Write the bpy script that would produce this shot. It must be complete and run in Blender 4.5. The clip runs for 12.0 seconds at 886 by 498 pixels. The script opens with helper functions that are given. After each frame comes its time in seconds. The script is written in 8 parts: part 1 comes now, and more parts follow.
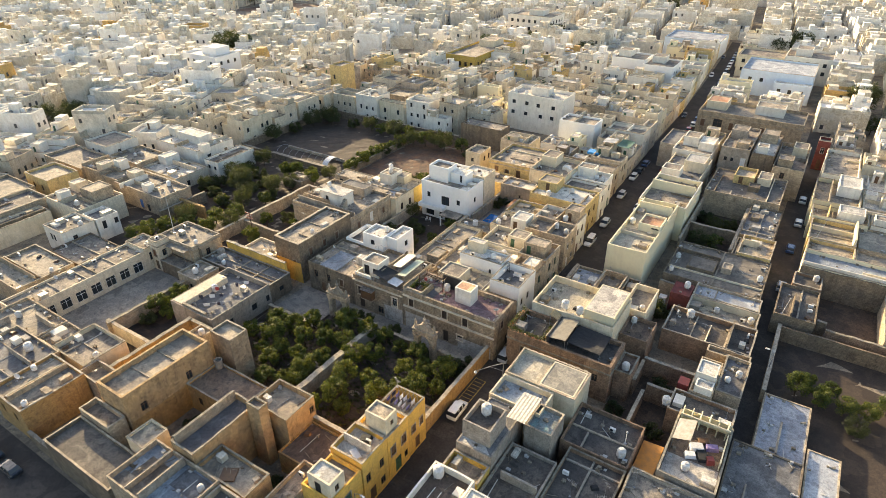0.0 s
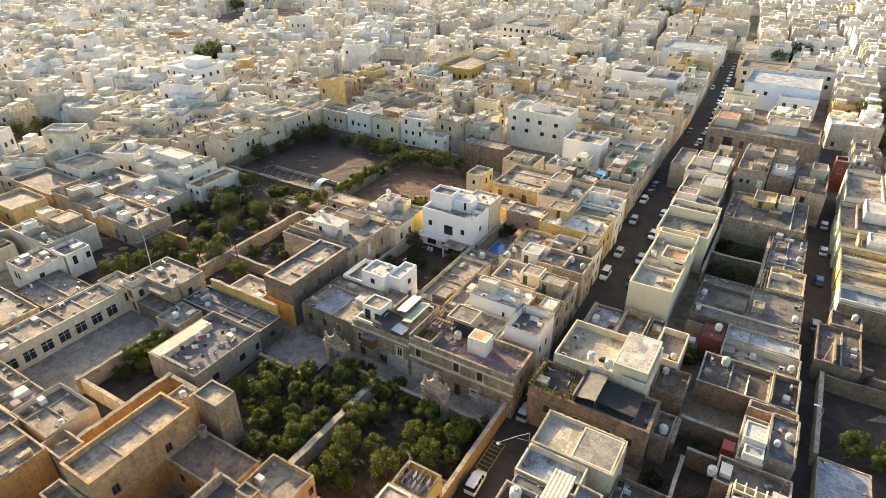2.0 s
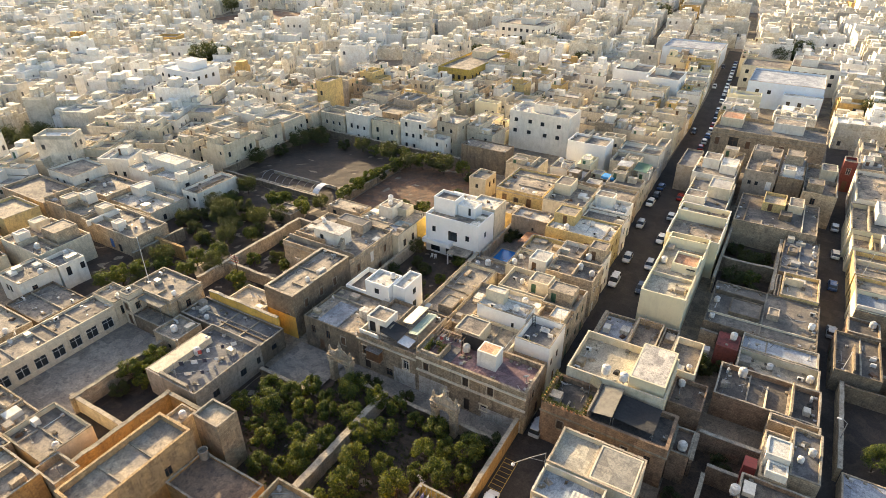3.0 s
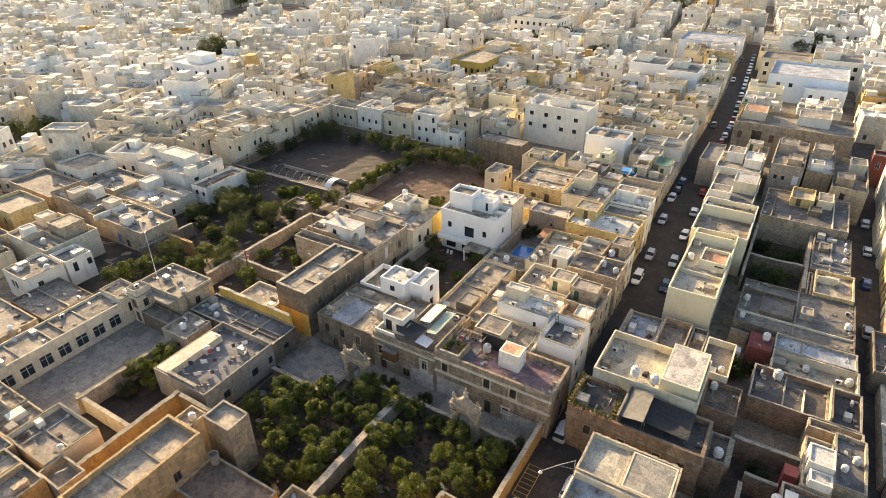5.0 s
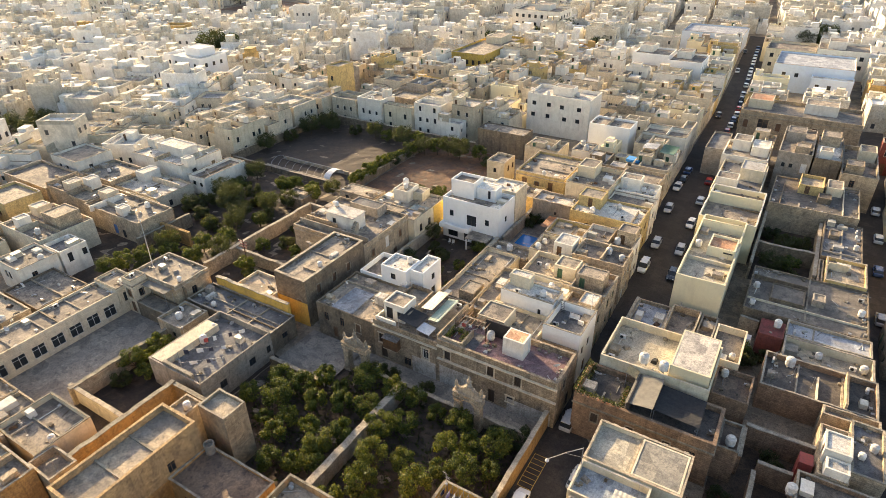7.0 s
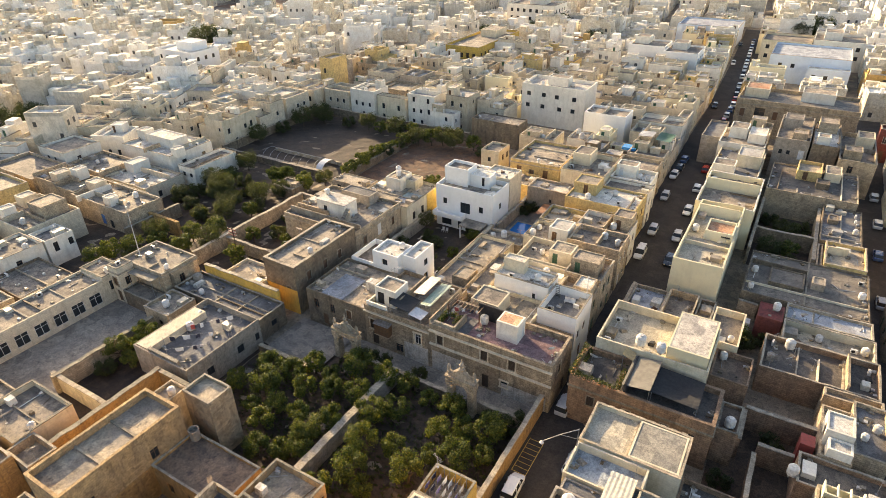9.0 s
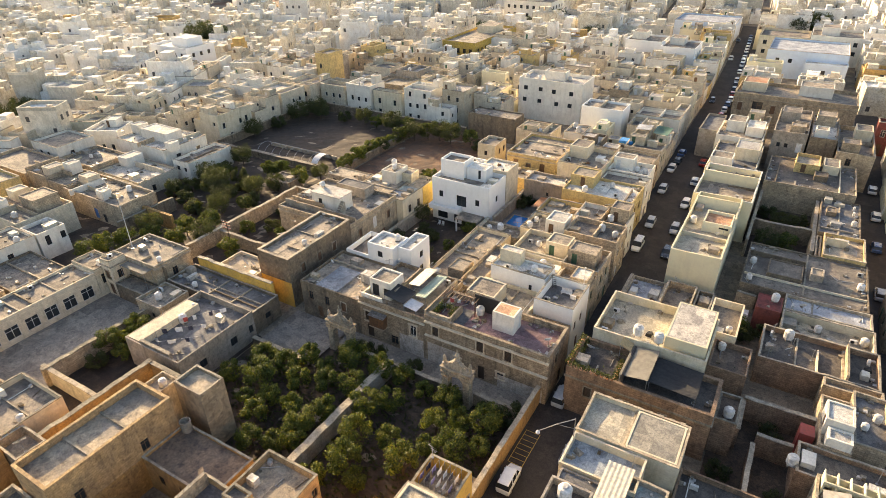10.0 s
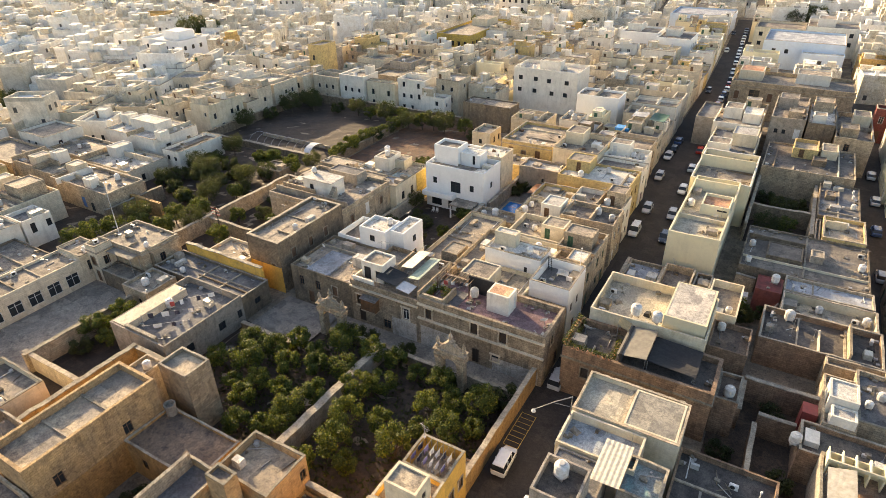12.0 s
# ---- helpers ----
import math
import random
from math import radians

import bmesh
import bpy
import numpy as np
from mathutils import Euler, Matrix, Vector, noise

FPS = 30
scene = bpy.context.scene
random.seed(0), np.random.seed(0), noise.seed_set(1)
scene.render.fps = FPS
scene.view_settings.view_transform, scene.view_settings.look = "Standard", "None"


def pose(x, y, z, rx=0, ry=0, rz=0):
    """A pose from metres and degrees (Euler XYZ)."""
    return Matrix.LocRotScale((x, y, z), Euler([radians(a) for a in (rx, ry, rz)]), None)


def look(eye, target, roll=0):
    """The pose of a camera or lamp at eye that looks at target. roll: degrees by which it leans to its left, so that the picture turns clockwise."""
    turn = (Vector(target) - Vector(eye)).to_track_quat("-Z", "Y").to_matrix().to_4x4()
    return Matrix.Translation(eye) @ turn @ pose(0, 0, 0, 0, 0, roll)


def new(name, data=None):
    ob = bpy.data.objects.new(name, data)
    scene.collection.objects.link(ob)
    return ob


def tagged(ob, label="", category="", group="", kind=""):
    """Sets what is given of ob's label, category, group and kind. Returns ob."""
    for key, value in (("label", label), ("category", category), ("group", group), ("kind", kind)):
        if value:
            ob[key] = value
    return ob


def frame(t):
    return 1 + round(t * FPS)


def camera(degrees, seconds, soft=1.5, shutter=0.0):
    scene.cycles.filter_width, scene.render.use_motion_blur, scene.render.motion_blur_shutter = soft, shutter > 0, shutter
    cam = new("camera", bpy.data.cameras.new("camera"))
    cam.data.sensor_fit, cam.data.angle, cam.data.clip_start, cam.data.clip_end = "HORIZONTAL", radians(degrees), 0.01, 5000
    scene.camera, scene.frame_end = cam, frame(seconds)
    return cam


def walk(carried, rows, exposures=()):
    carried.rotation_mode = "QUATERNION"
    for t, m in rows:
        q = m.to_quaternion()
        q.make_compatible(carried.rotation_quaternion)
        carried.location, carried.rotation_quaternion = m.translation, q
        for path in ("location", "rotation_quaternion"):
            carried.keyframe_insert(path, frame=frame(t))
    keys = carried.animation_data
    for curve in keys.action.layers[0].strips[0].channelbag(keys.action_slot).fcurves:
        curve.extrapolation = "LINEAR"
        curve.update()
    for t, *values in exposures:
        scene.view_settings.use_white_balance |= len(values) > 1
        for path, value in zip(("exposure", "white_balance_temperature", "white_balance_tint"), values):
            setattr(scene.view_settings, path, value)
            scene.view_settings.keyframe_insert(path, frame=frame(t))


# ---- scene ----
cam = camera(73.0, 12.0, 0.5)
PATH = [
    (0, (20.123, -16.707, 67.774), (19.192, -15.261, 66.753), -0.4),
    (0.5, (17.664, -14.619, 67.706), (16.741, -13.165, 66.688), -0.1),
    (1, (14.987, -12.424, 67.721), (14.074, -10.961, 66.708), 0.1),
    (1.5, (12.567, -10.38, 67.753), (11.662, -8.908, 66.746), 0.2),
    (2, (10.26, -8.636, 67.908), (9.368, -7.157, 66.9), -0.0),
    (2.5, (8.4, -7.373, 67.956), (7.517, -5.89, 66.946), -0.2),
    (4.5, (4.268, -4.784, 66.318), (3.382, -3.307, 65.302), -0.7),
    (5, (3.673, -4.537, 65.57), (2.774, -3.07, 64.551), -0.6),
    (5.5, (3.418, -4.286, 64.791), (2.515, -2.822, 63.77), -0.7),
    (6, (3.237, -4.111, 63.905), (2.332, -2.648, 62.885), -0.8),
    (6.5, (3.048, -3.926, 63.179), (2.144, -2.462, 62.16), -0.8),
    (7, (3.051, -3.72, 62.534), (2.148, -2.256, 61.513), -0.9),
    (9, (3.506, -3.078, 59.201), (2.609, -1.607, 58.184), -1.1),
    (9.5, (3.628, -2.964, 58.319), (2.733, -1.491, 57.304), -1.1),
    (10, (3.731, -2.795, 57.584), (2.84, -1.321, 56.567), -1.1),
    (10.5, (3.881, -2.7, 56.703), (2.991, -1.224, 55.689), -1.2),
    (11, (3.976, -2.553, 55.844), (3.087, -1.075, 54.832), -1.2),
    (11.5, (4.035, -2.421, 54.962), (3.148, -0.941, 53.95), -1.2),
    (12, (4.002, -2.379, 54.084), (3.119, -0.897, 53.072), -1.2),
]
walk(cam, [(t, look(eye, target, roll)) for t, eye, target, roll in PATH], exposures=[(0, 1.21, 6560, 11), (5, 1.19, 6740, 14), (12, 1.19, 6840, 15)])

# ---- world, sun, exposure ----
SUN_EL, SUN_AZ = 15.5, 63.0   # degrees above the horizon; degrees from +y towards -x
sun_dir = Vector((-math.sin(radians(SUN_AZ)) * math.cos(radians(SUN_EL)), math.cos(radians(SUN_AZ)) * math.cos(radians(SUN_EL)), math.sin(radians(SUN_EL))))
world = bpy.data.worlds.new("sky")
scene.world = world
world.use_nodes = True
_nt = world.node_tree
_bg = _nt.nodes["Background"]
_sky = _nt.nodes.new("ShaderNodeTexSky")
_sky.sky_type, _sky.sun_disc = "NISHITA", False
_sky.sun_elevation, _sky.sun_rotation = radians(SUN_EL), radians(-SUN_AZ)
_sky.air_density, _sky.dust_density, _sky.ozone_density = 1.0, 2.6, 1.0
_nt.links.new(_sky.outputs[0], _bg.inputs[0])
_bg.inputs[1].default_value = 0.15
_sun = new("sun", bpy.data.lights.new("sun", "SUN"))
_sun.data.energy, _sun.data.angle, _sun.data.color = 5.0, radians(0.6), (1.0, 0.78, 0.46)
_sun.matrix_world = look(sun_dir * 300, (0, 0, 0))


# ---- materials ----
MATS = {}


def ramp(nt, fac, stops):
    r = nt.nodes.new("ShaderNodeValToRGB")
    el = r.color_ramp.elements
    while len(el) < len(stops):
        el.new(0.5)
    for e, (p, c) in zip(el, stops):
        e.position, e.color = p, (*c, 1) if len(c) == 3 else c
    nt.links.new(fac, r.inputs[0])
    return r.outputs[0]


def mixc(nt, kind, fac, a, b):
    m = nt.nodes.new("ShaderNodeMix")
    m.data_type, m.blend_type = "RGBA", kind
    for sock, v in ((m.inputs[0], fac), (m.inputs[6], a), (m.inputs[7], b)):
        if isinstance(v, (int, float)):
            sock.default_value = v
        elif isinstance(v, tuple):
            sock.default_value = (*v, 1)
        else:
            nt.links.new(v, sock)
    return m.outputs[2]


def noise_tex(nt, vec, scale, detail=4, rough=0.6):
    n = nt.nodes.new("ShaderNodeTexNoise")
    n.inputs["Scale"].default_value, n.inputs["Detail"].default_value, n.inputs["Roughness"].default_value = scale, detail, rough
    nt.links.new(vec, n.inputs["Vector"])
    return n.outputs[0]


def material(name, rough=0.9, metal=0.0):
    m = bpy.data.materials.new(name)
    m.use_nodes = True
    nt = m.node_tree
    b = nt.nodes["Principled BSDF"]
    b.inputs["Roughness"].default_value, b.inputs["Metallic"].default_value = rough, metal
    MATS[name] = m
    return m, nt, b


def world_pos(nt):
    return nt.nodes.new("ShaderNodeNewGeometry").outputs["Position"]


def scaled(nt, vec, s):
    v = nt.nodes.new("ShaderNodeVectorMath")
    v.operation = "MULTIPLY"
    nt.links.new(vec, v.inputs[0])
    v.inputs[1].default_value = s
    return v.outputs[0]


def bump(nt, b, h, strength, dist=0.03):
    n = nt.nodes.new("ShaderNodeBump")
    n.inputs["Strength"].default_value, n.inputs["Distance"].default_value = strength, dist
    nt.links.new(h, n.inputs["Height"])
    nt.links.new(n.outputs[0], b.inputs["Normal"])


def random_socket(nt, island=False):
    if island:
        return nt.nodes.new("ShaderNodeNewGeometry").outputs["Random Per Island"]
    return nt.nodes.new("ShaderNodeObjectInfo").outputs["Random"]


def cells(nt, vec, scale, feature="F1", dist="EUCLIDEAN"):
    n = nt.nodes.new("ShaderNodeTexVoronoi")
    n.feature, n.distance = feature, dist
    n.inputs["Scale"].default_value = scale
    nt.links.new(vec, n.inputs["Vector"])
    return n


def wall_material(name, base, dirt, worn, courses=0.5, rough=0.92, island=False, dirt_amount=0.55, vary=0.16, mottle=1.4):
    """Masonry or render: stains at three scales, vertical runs of dirt, block courses with odd-coloured blocks."""
    m, nt, b = material(name, rough)
    pos = world_pos(nt)
    big = noise_tex(nt, pos, 0.45, 6, 0.7)
    c = mixc(nt, "MIX", ramp(nt, big, [(0.40, (0, 0, 0)), (0.58, (1, 1, 1))]), base, worn)
    streak = noise_tex(nt, scaled(nt, pos, (1.3, 1.3, 0.25)), 1.0, 5, 0.65)
    c = mixc(nt, "MIX", ramp(nt, streak, [(0.51, (0, 0, 0)), (0.72, (dirt_amount,) * 3)]), c, dirt)
    blot = noise_tex(nt, pos, 1.7, 5, 0.75)
    c = mixc(nt, "MULTIPLY", min(1.0, mottle * 0.38), c, ramp(nt, blot, [(0.36, (0.42, 0.39, 0.36)), (0.5, (0.95, 0.95, 0.95)), (0.68, (1.22, 1.2, 1.16))]))
    fine = noise_tex(nt, pos, 5.0, 5, 0.8)
    c = mixc(nt, "MULTIPLY", mottle * 0.45, c, ramp(nt, fine, [(0.34, (0.45, 0.43, 0.41)), (0.62, (1.22, 1.22, 1.22))]))
    rnd = ramp(nt, random_socket(nt, island), [(0.0, (1 - vary, 1 - vary, 1 - vary * 1.1)), (0.5, (1, 1, 1)), (1.0, (1 + vary * 0.5, 1 + vary * 0.35, 1 + vary * 0.1))])
    c = mixc(nt, "MULTIPLY", 1.0, c, rnd)
    hsum = fine
    if courses:
        sep = nt.nodes.new("ShaderNodeSeparateXYZ")
        nt.links.new(pos, sep.inputs[0])
        add = nt.nodes.new("ShaderNodeMath")
        nt.links.new(sep.outputs[0], add.inputs[0])
        nt.links.new(sep.outputs[1], add.inputs[1])
        com = nt.nodes.new("ShaderNodeCombineXYZ")
        nt.links.new(add.outputs[0], com.inputs[0])
        nt.links.new(sep.outputs[2], com.inputs[1])
        br = nt.nodes.new("ShaderNodeTexBrick")
        nt.links.new(com.outputs[0], br.inputs["Vector"])
        br.inputs["Scale"].default_value, br.inputs["Mortar Size"].default_value = 1.0, 0.022
        br.inputs["Brick Width"].default_value, br.inputs["Row Height"].default_value = 0.62, 0.29
        br.inputs["Color1"].default_value, br.inputs["Color2"].default_value = (1.14, 1.11, 1.06, 1), (0.74, 0.71, 0.67, 1)
        br.inputs["Mortar"].default_value = (0.50, 0.46, 0.40, 1)
        c = mixc(nt, "MULTIPLY", courses, c, br.outputs[0])
    nt.links.new(c, b.inputs["Base Color"])
    bump(nt, b, hsum, 0.6, 0.05)
    return m


def roof_material(name, base, patch, dark, rough=0.9, island=False):
    """Cement screed or membrane: squarish repairs, puddle stains, soot, fine cracks."""
    m, nt, b = material(name, rough)
    pos = world_pos(nt)
    c = mixc(nt, "MIX", ramp(nt, noise_tex(nt, pos, 0.33, 5, 0.65), [(0.44, (0, 0, 0)), (0.55, (1, 1, 1))]), base, patch)
    v = cells(nt, scaled(nt, pos, (0.42, 0.42, 0.05)), 1.0, "F1", "CHEBYCHEV")
    c = mixc(nt, "MULTIPLY", 0.8, c, ramp(nt, v.outputs["Color"], [(0.2, (0.68, 0.68, 0.69)), (0.5, (1, 1, 1)), (0.8, (1.25, 1.22, 1.16))]))
    c = mixc(nt, "MIX", ramp(nt, noise_tex(nt, pos, 0.85, 7, 0.75), [(0.49, (0, 0, 0)), (0.64, (0.9, 0.9, 0.9))]), c, dark)
    c = mixc(nt, "MULTIPLY", 0.85, c, ramp(nt, noise_tex(nt, pos, 3.2, 6, 0.8), [(0.34, (0.52, 0.52, 0.53)), (0.52, (1, 1, 1)), (0.7, (1.28, 1.26, 1.2))]))
    c = mixc(nt, "MULTIPLY", 0.58, c, ramp(nt, noise_tex(nt, pos, 9, 4, 0.75), [(0.34, (0.42, 0.42, 0.42)), (0.62, (1.28, 1.28, 1.28))]))
    c = mixc(nt, "MULTIPLY", 1.0, c, ramp(nt, random_socket(nt, island), [(0, (0.72, 0.72, 0.75)), (1, (1.2, 1.17, 1.12))]))
    nt.links.new(c, b.inputs["Base Color"])
    bump(nt, b, noise_tex(nt, pos, 5, 5, 0.75), 0.5, 0.04)
    return m


def plain_material(name, base, dark, rough=0.6, metal=0.0, scale=3.0, vary=0.15):
    m, nt, b = material(name, rough, metal)
    pos = world_pos(nt)
    c = mixc(nt, "MIX", ramp(nt, noise_tex(nt, pos, scale, 4, 0.65), [(0.4, (0, 0, 0)), (0.7, (1, 1, 1))]), base, dark)
    c = mixc(nt, "MULTIPLY", 1.0, c, ramp(nt, random_socket(nt), [(0, (1 - vary,) * 3), (1, (1 + vary * 0.5,) * 3)]))
    nt.links.new(c, b.inputs["Base Color"])
    bump(nt, b, noise_tex(nt, pos, 12, 3, 0.6), 0.15, 0.01)
    return m


STONE = ((0.57, 0.47, 0.335), (0.15, 0.125, 0.095), (0.42, 0.355, 0.265))
wall_material("stone", *STONE, courses=0.75, vary=0.22)
wall_material("white", (0.82, 0.785, 0.70), (0.42, 0.38, 0.32), (0.73, 0.69, 0.60), courses=0.0, dirt_amount=0.45, mottle=0.38)
wall_material("cream", (0.74, 0.665, 0.51), (0.30, 0.25, 0.17), (0.64, 0.56, 0.40), courses=0.15, dirt_amount=0.4, mottle=0.45)
wall_material("ochre", (0.74, 0.56, 0.24), (0.34, 0.25, 0.12), (0.64, 0.48, 0.22), courses=0.1, dirt_amount=0.5)
roof_material("screed", (0.25, 0.218, 0.182), (0.38, 0.325, 0.255), (0.095, 0.083, 0.072))
roof_material("dusty", (0.45, 0.38, 0.28), (0.32, 0.285, 0.235), (0.15, 0.132, 0.11))
# Lighter stone for trims, and for middle-distance walls with sunlight in the colour.
wall_material("pale_stone", (0.70, 0.63, 0.49), (0.32, 0.27, 0.20), (0.60, 0.535, 0.42), courses=0.4, vary=0.24, mottle=0.65)
# Far copies of walls and roofs: paler, cooler colours stand in for haze.
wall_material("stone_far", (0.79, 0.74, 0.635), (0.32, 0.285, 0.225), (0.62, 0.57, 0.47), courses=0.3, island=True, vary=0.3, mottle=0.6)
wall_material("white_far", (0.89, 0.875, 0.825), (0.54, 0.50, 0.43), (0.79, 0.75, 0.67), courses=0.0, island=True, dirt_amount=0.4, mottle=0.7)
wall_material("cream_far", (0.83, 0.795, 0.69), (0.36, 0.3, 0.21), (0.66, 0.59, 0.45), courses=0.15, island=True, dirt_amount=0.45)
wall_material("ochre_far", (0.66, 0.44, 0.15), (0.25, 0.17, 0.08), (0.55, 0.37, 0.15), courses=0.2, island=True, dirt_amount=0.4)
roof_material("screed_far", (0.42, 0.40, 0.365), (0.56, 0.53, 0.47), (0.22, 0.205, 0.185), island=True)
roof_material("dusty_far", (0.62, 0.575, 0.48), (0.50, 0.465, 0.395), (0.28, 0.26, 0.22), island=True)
wall_material("palazzo", (0.47, 0.375, 0.265), (0.10, 0.08, 0.06), (0.31, 0.25, 0.18), courses=0.7, dirt_amount=0.8, mottle=1.6)
wall_material("grey_plaster", (0.52, 0.48, 0.43), (0.22, 0.19, 0.16), (0.43, 0.40, 0.36), courses=0.0, dirt_amount=0.8)
wall_material("old", (0.30, 0.24, 0.165), (0.085, 0.07, 0.055), (0.215, 0.175, 0.13), courses=0.7, dirt_amount=0.75)
wall_material("amber", (0.56, 0.35, 0.13), (0.18, 0.12, 0.06), (0.44, 0.28, 0.12), courses=0.5, dirt_amount=0.5)
wall_material("warm_stone", (0.58, 0.40, 0.20), (0.17, 0.12, 0.075), (0.44, 0.31, 0.17), courses=0.6, vary=0.15)
wall_material("rust_stone", (0.40, 0.27, 0.175), (0.12, 0.085, 0.065), (0.29, 0.195, 0.13), courses=0.7, dirt_amount=0.65)
# Ochre paint pushed towards orange; the street row's sun glow is in it.
wall_material("sunny_ochre", (0.80, 0.50, 0.10), (0.34, 0.21, 0.07), (0.68, 0.42, 0.10), courses=0.2, dirt_amount=0.4, mottle=0.7)
roof_material("rust_roof", (0.17, 0.13, 0.10), (0.22, 0.16, 0.115), (0.09, 0.07, 0.06))
roof_material("pale_tan", (0.46, 0.42, 0.33), (0.40, 0.375, 0.31), (0.26, 0.24, 0.20))
roof_material("dark_screed", (0.124, 0.110, 0.096), (0.18, 0.156, 0.128), (0.062, 0.056, 0.05))
wall_material("coping", (0.47, 0.415, 0.325), (0.17, 0.145, 0.11), (0.34, 0.295, 0.23), courses=0.0, vary=0.35, dirt_amount=0.75)
wall_material("grey_render", (0.44, 0.39, 0.325), (0.17, 0.145, 0.115), (0.35, 0.31, 0.255), courses=0.15)
roof_material("blue_grey", (0.205, 0.205, 0.208), (0.15, 0.15, 0.155), (0.095, 0.092, 0.09))
roof_material("whitewash", (0.70, 0.68, 0.62), (0.60, 0.57, 0.50), (0.40, 0.37, 0.31))
roof_material("purple_screed", (0.235, 0.135, 0.145), (0.31, 0.205, 0.205), (0.12, 0.075, 0.08))
roof_material("old_cement", (0.165, 0.148, 0.127), (0.215, 0.19, 0.16), (0.085, 0.077, 0.068))
roof_material("terracotta", (0.55, 0.26, 0.13), (0.62, 0.38, 0.24), (0.32, 0.17, 0.10))
# Brown soil, its base lowered further for plots lying in shade.
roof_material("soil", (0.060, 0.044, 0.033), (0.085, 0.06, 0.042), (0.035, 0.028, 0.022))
roof_material("pale_screed", (0.47, 0.44, 0.40), (0.60, 0.56, 0.49), (0.24, 0.225, 0.205))
# Darker copy of the soil: shade from neighbouring houses is in the colour.
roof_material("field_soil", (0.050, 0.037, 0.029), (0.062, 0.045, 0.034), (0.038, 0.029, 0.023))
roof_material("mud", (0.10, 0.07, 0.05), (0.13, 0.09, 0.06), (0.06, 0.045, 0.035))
roof_material("red_soil", (0.19, 0.10, 0.055), (0.14, 0.085, 0.055), (0.09, 0.06, 0.04))
roof_material("dust_ground", (0.24, 0.20, 0.15), (0.30, 0.25, 0.185), (0.13, 0.11, 0.085))
roof_material("asphalt", (0.060, 0.052, 0.047), (0.075, 0.065, 0.058), (0.042, 0.037, 0.034))
roof_material("court_paving", (0.26, 0.23, 0.20), (0.31, 0.275, 0.235), (0.17, 0.15, 0.13))
plain_material("frame_white", (0.75, 0.74, 0.70), (0.55, 0.53, 0.48), 0.5)
plain_material("wood", (0.16, 0.085, 0.04), (0.09, 0.05, 0.03), 0.6)
plain_material("dark_wood", (0.045, 0.028, 0.018), (0.03, 0.02, 0.014), 0.6)
plain_material("green_paint", (0.05, 0.13, 0.07), (0.035, 0.08, 0.05), 0.5)
plain_material("blue_paint", (0.05, 0.16, 0.42), (0.04, 0.1, 0.28), 0.5)
plain_material("plastic_white", (0.72, 0.70, 0.66), (0.50, 0.47, 0.42), 0.5, vary=0.3)
plain_material("metal_grey", (0.42, 0.42, 0.43), (0.22, 0.2, 0.18), 0.45, 0.7)
plain_material("black_tarp", (0.018, 0.018, 0.02), (0.035, 0.034, 0.034), 0.75)
plain_material("rubber", (0.02, 0.02, 0.02), (0.03, 0.03, 0.03), 0.8)
plain_material("bark", (0.10, 0.075, 0.05), (0.06, 0.045, 0.03), 0.9)
plain_material("canvas_tan", (0.50, 0.36, 0.18), (0.35, 0.24, 0.12), 0.85)
plain_material("red_paint", (0.30, 0.055, 0.045), (0.2, 0.05, 0.04), 0.6)
plain_material("cloth_white", (0.8, 0.79, 0.77), (0.6, 0.6, 0.6), 0.9)
plain_material("cloth_red", (0.5, 0.09, 0.07), (0.35, 0.06, 0.05), 0.9)
plain_material("cloth_dark", (0.05, 0.05, 0.08), (0.03, 0.03, 0.04), 0.9)
plain_material("cloth_violet", (0.17, 0.13, 0.33), (0.3, 0.26, 0.4), 0.9)
plain_material("corrugated", (0.62, 0.58, 0.48), (0.45, 0.38, 0.27), 0.5, 0.2)
plain_material("pool_tile", (0.05, 0.28, 0.62), (0.04, 0.22, 0.52), 0.2)


roof_material("pale_blue", (0.46, 0.49, 0.53), (0.38, 0.41, 0.45), (0.27, 0.27, 0.28))
roof_material("faded_blue", (0.30, 0.345, 0.39), (0.38, 0.42, 0.46), (0.19, 0.205, 0.225))
roof_material("turquoise", (0.25, 0.42, 0.42), (0.35, 0.38, 0.36), (0.16, 0.2, 0.2))
roof_material("red_roof", (0.22, 0.05, 0.045), (0.16, 0.045, 0.04), (0.10, 0.035, 0.03))
wall_material("red_wall", (0.26, 0.07, 0.05), (0.10, 0.04, 0.03), (0.2, 0.06, 0.05), courses=0.0)
wall_material("white_clean", (0.84, 0.83, 0.80), (0.62, 0.60, 0.56), (0.80, 0.79, 0.76), courses=0.0, dirt_amount=0.18, vary=0.02, mottle=0.22)
wall_material("blue_white", (0.70, 0.78, 0.86), (0.52, 0.56, 0.6), (0.66, 0.73, 0.80), courses=0.0, dirt_amount=0.2, vary=0.02, mottle=0.25)
wall_material("cream_pale", (0.79, 0.72, 0.50), (0.46, 0.40, 0.28), (0.76, 0.69, 0.48), courses=0.0, dirt_amount=0.2, mottle=0.22)
wall_material("yellow_paint", (0.72, 0.50, 0.10), (0.36, 0.26, 0.10), (0.62, 0.44, 0.12), courses=0.0, dirt_amount=0.3)
plain_material("green_sheet", (0.30, 0.40, 0.28), (0.5, 0.52, 0.42), 0.5)
plain_material("orange_sheet", (0.60, 0.27, 0.05), (0.42, 0.2, 0.06), 0.7, scale=1.2)
plain_material("corrugated_grey", (0.36, 0.34, 0.30), (0.24, 0.22, 0.18), 0.6, 0.1, scale=1.5)
plain_material("old_sheet", (0.23, 0.21, 0.17), (0.15, 0.135, 0.11), 0.85, 0.0, scale=1.2)
